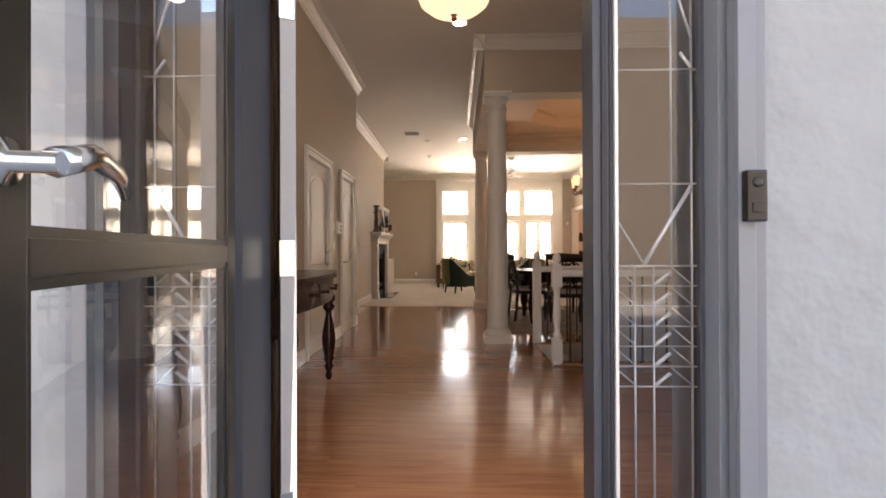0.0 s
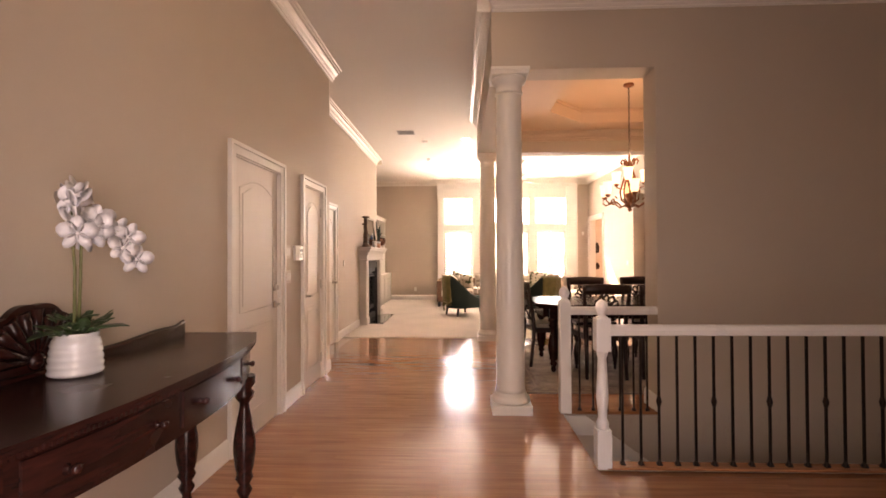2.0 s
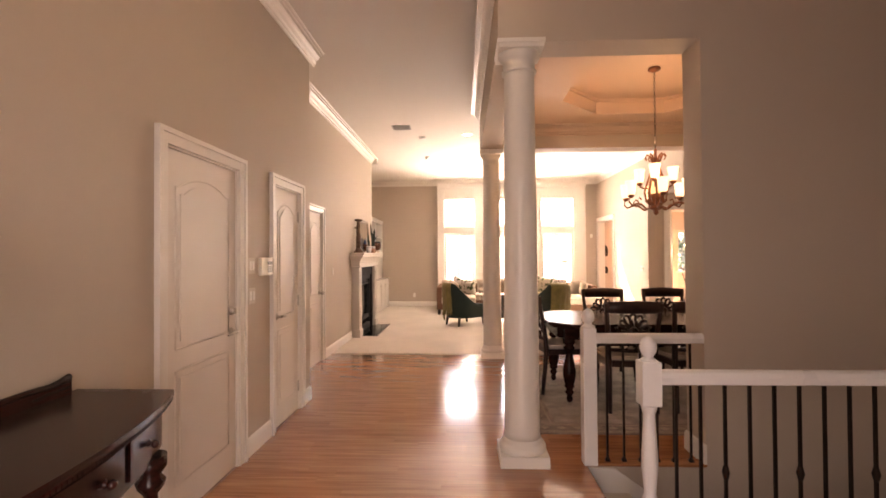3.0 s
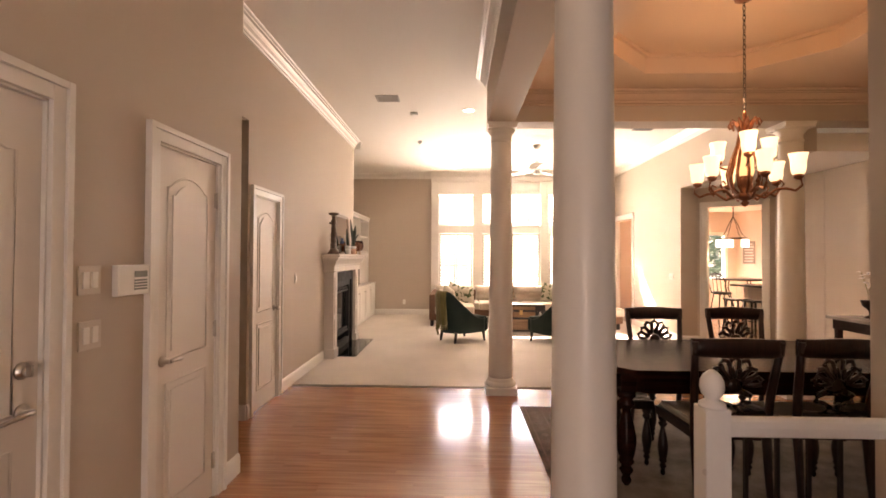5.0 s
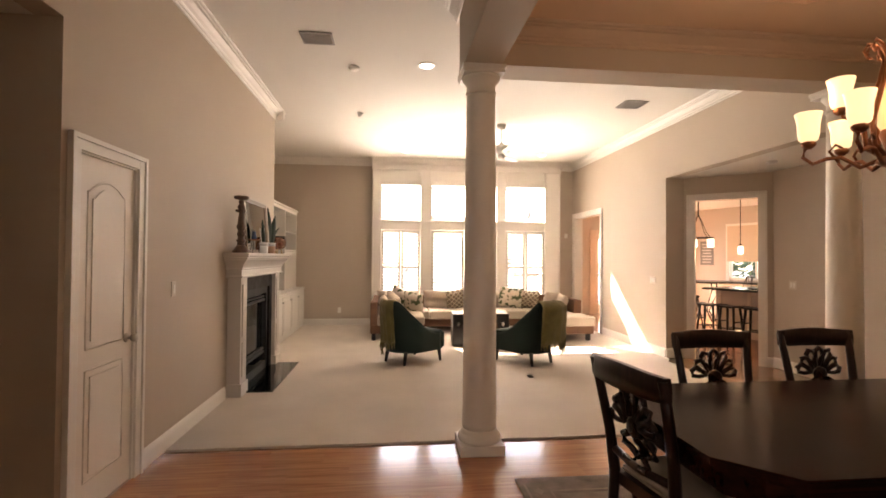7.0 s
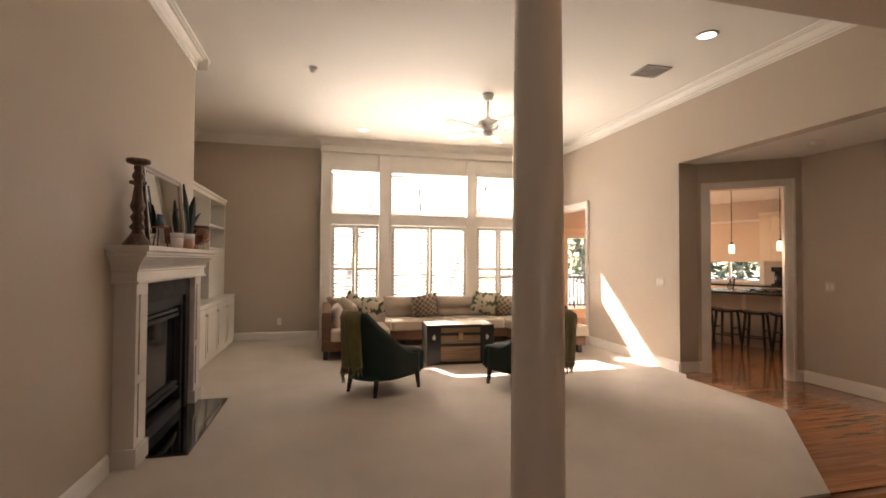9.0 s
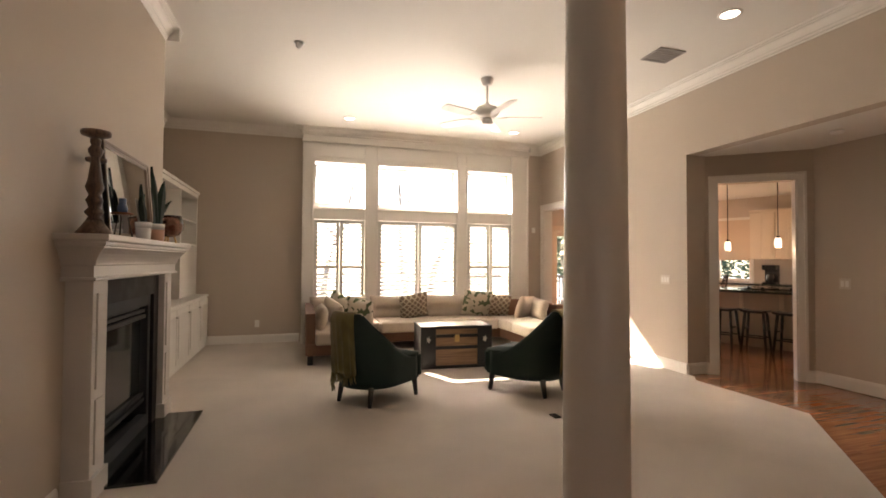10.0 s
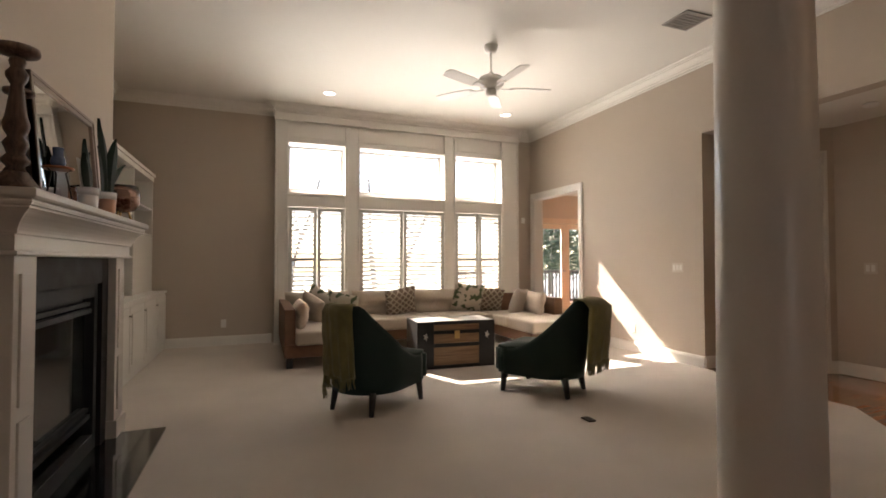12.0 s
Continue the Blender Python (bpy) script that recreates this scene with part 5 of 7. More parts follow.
for y0, y1 in ((10.03, 10.235), (11.465, 11.67)):
    lg = part("pilaster", boxes((XB + 0.001, FX, y0, y1, 0.0, 1.24), (XB + 0.001, FX + 0.018, y0 - 0.012, y1 + 0.012, 0.0, 0.14), bevel=0.004), MANTEL, fp)
    part("panel", boxes((FX - 0.002, FX + 0.010, y0 + 0.045, y1 - 0.045, 0.62, 1.16), (FX - 0.002, FX + 0.010, y0 + 0.045, y1 - 0.045, 0.20, 0.56), bevel=0.004), MANTEL, lg)
def stepped(bm, rows):
    """A moulding that returns round three sides of the chimney breast: rows of projection and height."""
    rings = [[bm.verts.new(p) for p in ((XB + 0.001, 10.0 - d, z), (FX + d, 10.0 - d, z), (FX + d, 11.70 + d, z), (XB + 0.001, 11.70 + d, z))] for d, z in rows]
    for a, b in zip(rings, rings[1:]):
        for k in range(4):
            bm.faces.new((a[k], a[(k + 1) % 4], b[(k + 1) % 4], b[k]))
    bm.faces.new(list(reversed(rings[0])))
    bm.faces.new(rings[-1])


bm = bmesh.new()
stepped(bm, [(0.028, 1.232), (0.032, 1.238), (0.032, 1.250), (0.018, 1.254), (0.018, 1.315)])
part("frieze", bm, MANTEL, fp)
bm = bmesh.new()
stepped(bm, [(0.022, 1.315), (0.030, 1.320), (0.030, 1.332), (0.034, 1.345), (0.042, 1.362), (0.056, 1.384), (0.074, 1.404), (0.088, 1.416), (0.088, 1.424), (0.096, 1.428), (0.100, 1.440), (0.098, 1.448), (0.112, 1.452), (0.118, 1.460), (0.118, 1.484), (0.113, 1.490)])
part("mantel_shelf", bm, MANTEL, fp)
for y0, y1, z0 in ((10.235, 10.36, 0), (11.34, 11.465, 0), (10.362, 11.338, 1.072)):
    part("surround_slab", boxes((XB + 0.001, -1.575, y0, y1, z0, 1.24), bevel=0.002), SLATE, fp, "dark grey polished granite slab")
part("firebox", boxes((XB - 0.45, XB - 0.42, 10.26, 11.41, 0.0, 0.99), (XB - 0.42, XB - 0.01, 10.26, 10.30, 0.0, 0.99), (XB - 0.42, XB - 0.01, 11.37, 11.41, 0.0, 0.99), (XB - 0.42, XB - 0.01, 10.30, 11.37, 0.95, 0.99), (XB - 0.42, XB - 0.01, 10.30, 11.37, 0.0, 0.04)), BRICKB, fp)
ins = part("insert_frame", boxes((XB + 0.002, -1.60, 10.36, 10.42, 0.02, 1.07), (XB + 0.002, -1.60, 11.28, 11.34, 0.02, 1.07), (XB + 0.002, -1.60, 10.42, 11.28, 0.985, 1.07), (XB + 0.002, -1.60, 10.42, 11.28, 0.02, 0.12), bevel=0.004), BRICKB, fp, "black steel fireplace insert")
for z in (0.885, 0.22):
    part("louvre_strip", boxes((XB + 0.012, -1.615, 10.42, 11.28, z, z + 0.03), (XB + 0.012, -1.622, 10.42, 11.28, z + 0.045, z + 0.07), bevel=0.003), BRICKB, ins)
part("fire_glass", boxes((XB + 0.006, XB + 0.012, 10.42, 11.28, 0.29, 0.885)), FGLASS, ins, "dark reflective fireplace glass")
bm = bmesh.new()
add_prism(bm, [(XB + 0.002, 10.19), (-1.24, 10.19), (-1.24, 11.58), (XB + 0.002, 11.58)], "z", 0.008, 0.024)
part("hearth", bm, GRANITE, fp, "polished black granite hearth slab")

# mantel things
WALNUT = wood("turned_walnut", (0.055, 0.03, 0.018), (0.19, 0.11, 0.07), 0.45, "z", 10)
MZ = 1.491


def candlestick(x, y, h, s=1.0):
    ob = thing("candlestick", "tall turned walnut pillar candlestick on the mantel", "candlestick", x, y, MZ)
    bm = bmesh.new()
    add_lathe(bm, [(0.105 * s, 0), (0.108 * s, 0.012), (0.09 * s, 0.03), (0.065 * s, 0.06), (0.05 * s, 0.08)], 28)
    part("foot", bm, WALNUT, ob)
    bm = bmesh.new()
    add_lathe(bm, [(0.05 * s, 0.08), (0.035 * s, h * 0.17), (0.055 * s, h * 0.20), (0.06 * s, h * 0.22), (0.036 * s, h * 0.26), (0.045 * s, h * 0.30), (0.055 * s, h * 0.33), (0.034 * s, h * 0.38), (0.05 * s, h * 0.42), (0.058 * s, h * 0.46), (0.045 * s, h * 0.52), (0.032 * s, h * 0.66), (0.026 * s, h * 0.74), (0.045 * s, h * 0.79), (0.047 * s, h * 0.82), (0.028 * s, h * 0.86), (0.035 * s, h * 0.90), (0.03 * s, h * 0.93)], 28)
    part("stem", bm, WALNUT, ob)
    bm = bmesh.new()
    add_lathe(bm, [(0.03 * s, h * 0.93), (0.085 * s, h * 0.955), (0.092 * s, h * 0.97), (0.09 * s, h), (0.08 * s, h), (0.075 * s, h * 0.98)], 28)
    part("drip_pan", bm, WALNUT, ob)
    return ob


candlestick(-1.545, 10.06, 0.585, 0.8)
candlestick(-1.60, 10.22, 0.46, 0.6)
MIRROR = mat("mirror_silver", (0.88, 0.88, 0.87), 0.03, 1.0, vary=0.0, bump=0.0)
MFR = mat("mirror_frame", (0.26, 0.19, 0.14), 0.4, 0.0, vary=0.15, bump=0.1)
ob = thing("wall_mirror", "mirror in a stepped taupe frame leaning on the mantel", "mirror", XB + 0.06, 10.90, MZ, 0)
lean = pose(0, 0, 0, 0, -5, 0)
for nm, rows, mt in (("frame", ((-0.012, 0.012, -0.46, -0.42, 0, 0.63), (-0.012, 0.012, 0.42, 0.46, 0, 0.63), (-0.012, 0.012, -0.42, 0.42, 0, 0.04), (-0.012, 0.012, -0.42, 0.42, 0.59, 0.63), (-0.012, 0.018, -0.46, -0.445, 0.0, 0.63), (-0.012, 0.018, 0.445, 0.46, 0.0, 0.63), (-0.012, 0.018, -0.445, 0.445, 0.615, 0.63)), MFR), ("glass", ((-0.006, 0.003, -0.421, 0.421, 0.039, 0.591),), MIRROR)):
    bm = boxes(*rows)
    bmesh.ops.transform(bm, matrix=lean, verts=bm.verts)
    part(nm, bm, mt, ob)
ob = thing("tripod_stand", "small iron tripod stand with a blue dish", "stand", -1.48, 10.29, MZ)
bm = bmesh.new()
for k in range(3):
    a = 2 * math.pi * k / 3
    add_tube(bm, [(0.055 * math.cos(a), 0.055 * math.sin(a), 0), (0.03 * math.cos(a), 0.03 * math.sin(a), 0.12), (0.05 * math.cos(a), 0.05 * math.sin(a), 0.135)], 0.004, 6)
part("legs", bm, IRON, ob)
bm = bmesh.new()
add_lathe(bm, [(0.055, 0.135), (0.06, 0.14), (0.06, 0.146), (0.05, 0.148)], 20)
part("dish", bm, COPPER, ob)
bm = bmesh.new()
add_lathe(bm, [(0.02, 0.147), (0.03, 0.165), (0.026, 0.19), (0.02, 0.2), (0.022, 0.235)], 16)
part("cup", bm, mat("blue_glaze", (0.08, 0.12, 0.22), 0.2, vary=0.3), ob, "blue and white glazed cup")
SNAKE = mat("snake_leaf", (0.011, 0.022, 0.013), 0.6, scale=30, vary=0.4, bump=0.1, specular=0.2)
ROSEC = mat("rose_copper", (0.50, 0.29, 0.20), 0.4, 0.5, vary=0.08, bump=0.05)


def snake_plant(label, x, y, two_tone, leaves):
    ob = thing("snake_plant", label, "plant", x, y, MZ)
    bm = bmesh.new()
    add_lathe(bm, [(0.043, 0.0), (0.045, 0.004), (0.050, 0.088)], 24)
    part("pot", bm, ROSEC if two_tone else PORC, ob, "copper lower half of the pot" if two_tone else "")
    bm = bmesh.new()
    add_lathe(bm, [(0.0505, 0.088), (0.054, 0.13), (0.049, 0.13), (0.046, 0.115), (0.002, 0.112)], 24)
    part("pot_rim", bm, PORC, ob, "white upper half of the pot" if two_tone else "")
    for dx, dy, hh, lx, ly, turn in leaves:
        bm = bmesh.new()
        n = 9
        prev = None
        cs, sn = math.cos(radians(turn)), math.sin(radians(turn))
        for k in range(n + 1):
            t = k / n
            w = 0.050 * (0.55 + 1.1 * t - 1.55 * t ** 3) if k < n else 0.002
            c = Vector((dx + lx * t * t, dy + ly * t * t, 0.11 + (hh - 0.11) * t))
            row = [bm.verts.new(c + Vector((p * cs - q * sn, p * sn + q * cs, 0))) for p, q in ((-w, 0.007), (0, -0.004), (w, 0.007), (w * 0.9, 0.010), (0, 0.0), (-w * 0.9, 0.010))]
            if prev:
                for q in range(6):
                    bm.faces.new((prev[q], prev[(q + 1) % 6], row[(q + 1) % 6], row[q]))
            else:
                bm.faces.new(row)
            prev = row
        bm.faces.new(list(reversed(prev)))
        part("leaf", bm, SNAKE, ob)
    return ob


snake_plant("dark snake plant in a copper and white pot", -1.48, 11.02, True, ((0, 0.0, 0.56, -0.03, -0.05, 75), (0.012, 0.02, 0.47, 0.02, 0.04, 60), (-0.01, -0.02, 0.40, -0.02, -0.02, 100), (0.01, 0.025, 0.33, 0.05, 0.13, 80)))
snake_plant("small dark snake plant in a white pot", -1.52, 10.84, False, ((0, 0.0, 0.40, -0.01, -0.03, 80), (0.01, -0.02, 0.30, 0.01, -0.12, 70), (-0.01, 0.015, 0.34, 0.0, 0.03, 100)))
ob = thing("picture_card", "thin white card propped up among the mantel plants", "card", -1.535, 10.93, MZ, 0)
bm = boxes((-0.003, 0.003, -0.09, 0.09, 0.0, 0.30), bevel=0.001)
bmesh.ops.transform(bm, matrix=pose(0, 0, 0.001, 0, -8, 0), verts=bm.verts)
part("card", bm, PORC, ob)
ob = thing("hurricane_bowl", "round amber glass bowl on three brass feet", "bowl", -1.49, 11.42, MZ)
bm = bmesh.new()
add_lathe(bm, [(0.03, 0.05), (0.07, 0.065), (0.10, 0.11), (0.102, 0.16), (0.088, 0.23), (0.084, 0.23), (0.097, 0.16), (0.095, 0.11), (0.065, 0.07), (0.028, 0.055)], 24, closed=False)
part("glass", bm, glass("amber_bowl", (0.72, 0.52, 0.44)), ob)
bm = bmesh.new()
rnd = random.Random(3)
for k in range(14):
    add_lathe(bm, [(0.002, -0.018), (0.014, -0.01), (0.018, 0), (0.014, 0.01), (0.002, 0.018)], 8, pose(rnd.uniform(-0.045, 0.045), rnd.uniform(-0.045, 0.045), rnd.uniform(0.08, 0.14)))
part("filling", bm, mat("dried_petals", (0.30, 0.14, 0.10), 0.9, vary=0.3), ob)
for k in range(3):
    a = 2 * math.pi * k / 3
    bm = bmesh.new()
    add_tube(bm, [(0.05 * math.cos(a), 0.05 * math.sin(a), 0), (0.035 * math.cos(a), 0.035 * math.sin(a), 0.055)], [0.008, 0.006], 8)
    part("foot", bm, BRASS, ob)

# ---- built-in shelves ----
bi = thing("built_in_shelves", "cream painted built-in shelves over low cabinets", "bookcase", 0, 0, 0.008)
BX0, BX1, BY0, BY1 = -2.495, -1.84, YK + 0.005, 15.165
part("lower_body", boxes((BX0, BX1, BY0, BY1, 0.0, 0.775), (BX0, BX1 + 0.025, BY0, BY1, 0.775, 0.805), bevel=0.004), TRIM, bi)
ny = 5
for k in range(ny):
    a, b = BY0 + 0.04 + (BY1 - BY0 - 0.06) * k / ny, BY0 + 0.02 + (BY1 - BY0 - 0.06) * (k + 1) / ny
    d = part("door", boxes((BX1, BX1 + 0.018, a, b, 0.09, 0.745), bevel=0.003), TRIM, bi)
    part("panel", boxes((BX1 + 0.016, BX1 + 0.026, a + 0.07, b - 0.07, 0.16, 0.675), bevel=0.004), TRIM, d)
    bm = bmesh.new()
    add_lathe(bm, [(0.006, 0), (0.006, 0.012), (0.013, 0.02), (0.010, 0.028), (0.002, 0.03)], 10, pose(BX1 + 0.018, b - 0.03, 0.66, 0, 90))
    part("knob", bm, NICKEL, d)
UXF = -2.0
part("upper_back", boxes((BX0, BX0 + 0.015, BY0, BY1, 0.805, 2.40)), TRIM, bi)
ups = [BY0, 12.75, 14.1, BY1 - 0.03]
for y in ups:
    part("upright", boxes((BX0 + 0.015, UXF, y, y + 0.03, 0.805, 2.30), bevel=0.002), TRIM, bi)
part("cornice", boxes((BX0 + 0.015, UXF + 0.01, BY0, BY1, 2.30, 2.36), (BX0 + 0.015, UXF + 0.03, BY0, BY1, 2.36, 2.40), bevel=0.004), TRIM, bi)
for y0, y1, zs in ((BY0 + 0.03, 12.75, (1.25, 1.6, 1.95)), (12.78, 14.1, (1.75,)), (14.13, BY1 - 0.03, (1.55, 1.9))):
    for z in zs:
        part("shelf", boxes((BX0 + 0.015, UXF - 0.01, y0, y1, z, z + 0.025), bevel=0.002), TRIM, bi)
part("cupboard_door", boxes((UXF - 0.02, UXF, 14.13, BY1 - 0.03, 0.81, 1.54), bevel=0.003), TRIM, bi)
TVB = mat("tv_screen", (0.01, 0.01, 0.011), 0.12, vary=0.1, bump=0.0)
ob = thing("television", "black flat television standing in the shelves", "television", -2.2, 13.44, 0.813)
part("screen", boxes((0.0, 0.03, -0.6, 0.6, 0.08, 0.76), bevel=0.006), TVB, ob)
part("stand", boxes((-0.08, 0.1, -0.2, 0.2, 0.0, 0.012), (-0.01, 0.02, -0.06, 0.06, 0.012, 0.1), bevel=0.003), BLACKP, ob)
for y, z, w, h, c in ((12.1, 1.275, 0.16, 0.2, (0.4, 0.33, 0.25)), (12.4, 1.625, 0.12, 0.16, (0.25, 0.26, 0.27)), (12.2, 1.975, 0.2, 0.14, (0.5, 0.46, 0.4)), (14.5, 1.575, 0.14, 0.18, (0.45, 0.36, 0.26)), (14.75, 1.925, 0.18, 0.15, (0.3, 0.3, 0.28))):
    ob = thing("ornament", "small glazed ceramic jar on a shelf", "ornament", -2.28, y, z + 0.008)
    bm = bmesh.new()
    add_lathe(bm, [(w * 0.28, 0), (w * 0.46, h * 0.3), (w * 0.5, h * 0.55), (w * 0.3, h * 0.85), (w * 0.33, h)], 20)
    part("jar", bm, mat("ceramic", c, 0.3, vary=0.1), ob)

# ---- ceiling and floor fittings ----
CAN = glow("downlight_lens", (1.0, 0.93, 0.82), 1.6)
MET = mat("white_metal", (0.80, 0.79, 0.77), 0.4, vary=0.02, bump=0.0)
VENT = mat("grey_vent", (0.36, 0.34, 0.32), 0.5, vary=0.05, bump=0.0)


def downlight(x, y, z, on=True):
    ob = thing("downlight", "round white recessed ceiling downlight" + (", lit" if on else ""), "downlight", x, y, z, group="recessed lights")
    bm = bmesh.new()
    add_lathe(bm, [(0.075, -0.001), (0.098, -0.001), (0.098, -0.008), (0.078, -0.012), (0.075, -0.006)], 28, closed=False)
    part("ring", bm, MET, ob)
    bm = bmesh.new()
    add_lathe(bm, [(0.076, -0.004), (0.04, -0.006), (0.002, -0.007)], 28)
    part("lens", bm, CAN if on else MET, ob)


for x, y in ((0.25, 4.74), (0.37, 10.06), (3.16, 10.15), (0.26, 14.26), (3.01, 14.24)):
    downlight(x, y, CZ)
ob = thing("spotlight", "small white swivel spotlight on the ceiling", "spotlight", -0.47, 11.86, CZ)
bm = bmesh.new()
add_lathe(bm, [(0.052, -0.001), (0.054, -0.006), (0.035, -0.010)], 24)
part("ring", bm, MET, ob)
bm = bmesh.new()
add_lathe(bm, [(0.018, -0.034), (0.030, -0.022), (0.034, 0.020), (0.030, 0.034)], 20, pose(0.0, -0.008, -0.030, 35, 25, 0))
part("head", bm, MET, ob)


REGISTER = mat("dark_bronze_register", (0.05, 0.04, 0.03), 0.4, 0.5, vary=0.1, bump=0.05)


def vent(x, y, z, w, d, label, down=True):
    ob = thing("air_vent", label, "vent", x, y, z)
    s = -1 if down else 1
    part("frame", boxes((-w / 2, w / 2, -d / 2, -d / 2 + 0.02, s * 0.001, s * 0.012), (-w / 2, w / 2, d / 2 - 0.02, d / 2, s * 0.001, s * 0.012), (-w / 2, -w / 2 + 0.02, -d / 2 + 0.02, d / 2 - 0.02, s * 0.001, s * 0.012), (w / 2 - 0.02, w / 2, -d / 2 + 0.02, d / 2 - 0.02, s * 0.001, s * 0.012)), VENT if down else REGISTER, ob)
    part("backing", boxes((-w / 2 + 0.02, w / 2 - 0.02, -d / 2 + 0.02, d / 2 - 0.02, s * 0.001, s * 0.003)), BLACKP if not down else VENT, ob)
    n = 7 if down else 3
    for k in range(n):
        v = -d / 2 + 0.03 + (d - 0.06) * k / (n - 1)
        part("slat", boxes((-w / 2 + 0.02, w / 2 - 0.02, v - 0.006, v + 0.006, s * 0.003, s * 0.009)), VENT if down else REGISTER, ob)


vent(-0.71, 9.54, CZ, 0.30, 0.24, "grey slatted ceiling air vent")
vent(3.21, 11.01, CZ, 0.32, 0.30, "grey slatted ceiling air vent")
vent(1.70, 10.62, 0.008, 0.06, 0.10, "small dark bronze floor register in the carpet", False)
for x, y, z in ((-0.42, 10.20, CZ), (4.59, 10.24, SZ)):
    ob = thing("smoke_detector", "small round white smoke detector on the ceiling", "smoke detector", x, y, z)
    bm = bmesh.new()
    add_lathe(bm, [(0.055, -0.001), (0.06, -0.012), (0.05, -0.03), (0.02, -0.036)], 24)
    part("case", bm, MET, ob)
ob = thing("motion_sensor", "small white motion sensor high on the wall", "sensor", 3.86, YB, 1.95)
part("case", boxes((-0.03, 0.03, -0.04, -0.001, -0.05, 0.05), bevel=0.01), PLASTIC, ob)

# ceiling fan
FANW = mat("fan_paint", (0.78, 0.75, 0.71), 0.45, vary=0.04, bump=0.03)
fan = thing("ceiling_fan", "white five-blade ceiling fan at rest", "ceiling fan", 1.69, 12.18, 0)
for nm, prof in (("canopy", [(0.03, CZ - 0.085), (0.06, CZ - 0.07), (0.075, CZ - 0.02), (0.075, CZ - 0.001)]), ("rod", [(0.012, 3.22), (0.012, CZ - 0.07)]), ("motor", [(0.04, 3.06), (0.10, 3.075), (0.135, 3.11), (0.14, 3.15), (0.12, 3.19), (0.06, 3.215), (0.03, 3.23), (0.02, 3.25)]), ("switch_cup", [(0.03, 2.985), (0.055, 3.0), (0.06, 3.04), (0.05, 3.062)])):
    bm = bmesh.new()
    add_lathe(bm, prof, 28)
    part(nm, bm, FANW, fan)
for k in range(5):
    a = 57 + 72 * k
    m = pose(0, 0, 3.075, 0, 0, a) @ pose(0, 0, 0, 11, 0, 0)
    bm = bmesh.new()
    out = [(0.20, -0.055), (0.30, -0.066), (0.62, -0.07), (0.655, -0.05), (0.665, 0.0), (0.655, 0.05), (0.62, 0.07), (0.30, 0.066), (0.20, 0.055)]
    add_prism(bm, out, "z", -0.004, 0.004, m)
    b = part("blade", bm, FANW, fan)
    bm = bmesh.new()
    add_prism(bm, [(0.09, -0.02), (0.16, -0.018), (0.24, -0.045), (0.26, 0.0), (0.24, 0.045), (0.16, 0.018), (0.09, 0.02)], "z", -0.012, -0.004, m)
    part("blade_iron", bm, FANW, b)

# ---- seating ----
VELVET = mat("green_velvet", (0.004, 0.021, 0.017), 0.7, vary=0.25, bump=0.2, fine=160, sheen=0.04)
LEGD = mat("dark_leg", (0.012, 0.010, 0.009), 0.35, vary=0.1, bump=0.02)
THROW = mat("olive_knit", (0.17, 0.145, 0.055), 0.95, scale=40, vary=0.25, bump=1.0, fine=260, sheen=0.2)


def slip_top(d):
    """Height of the sweeping back at a distance along its curve from the middle."""
    f = min(1.0, max(0.0, (d - 0.17) / 0.60))
    return 0.40 + 0.455 * (1 - f) ** 1.55


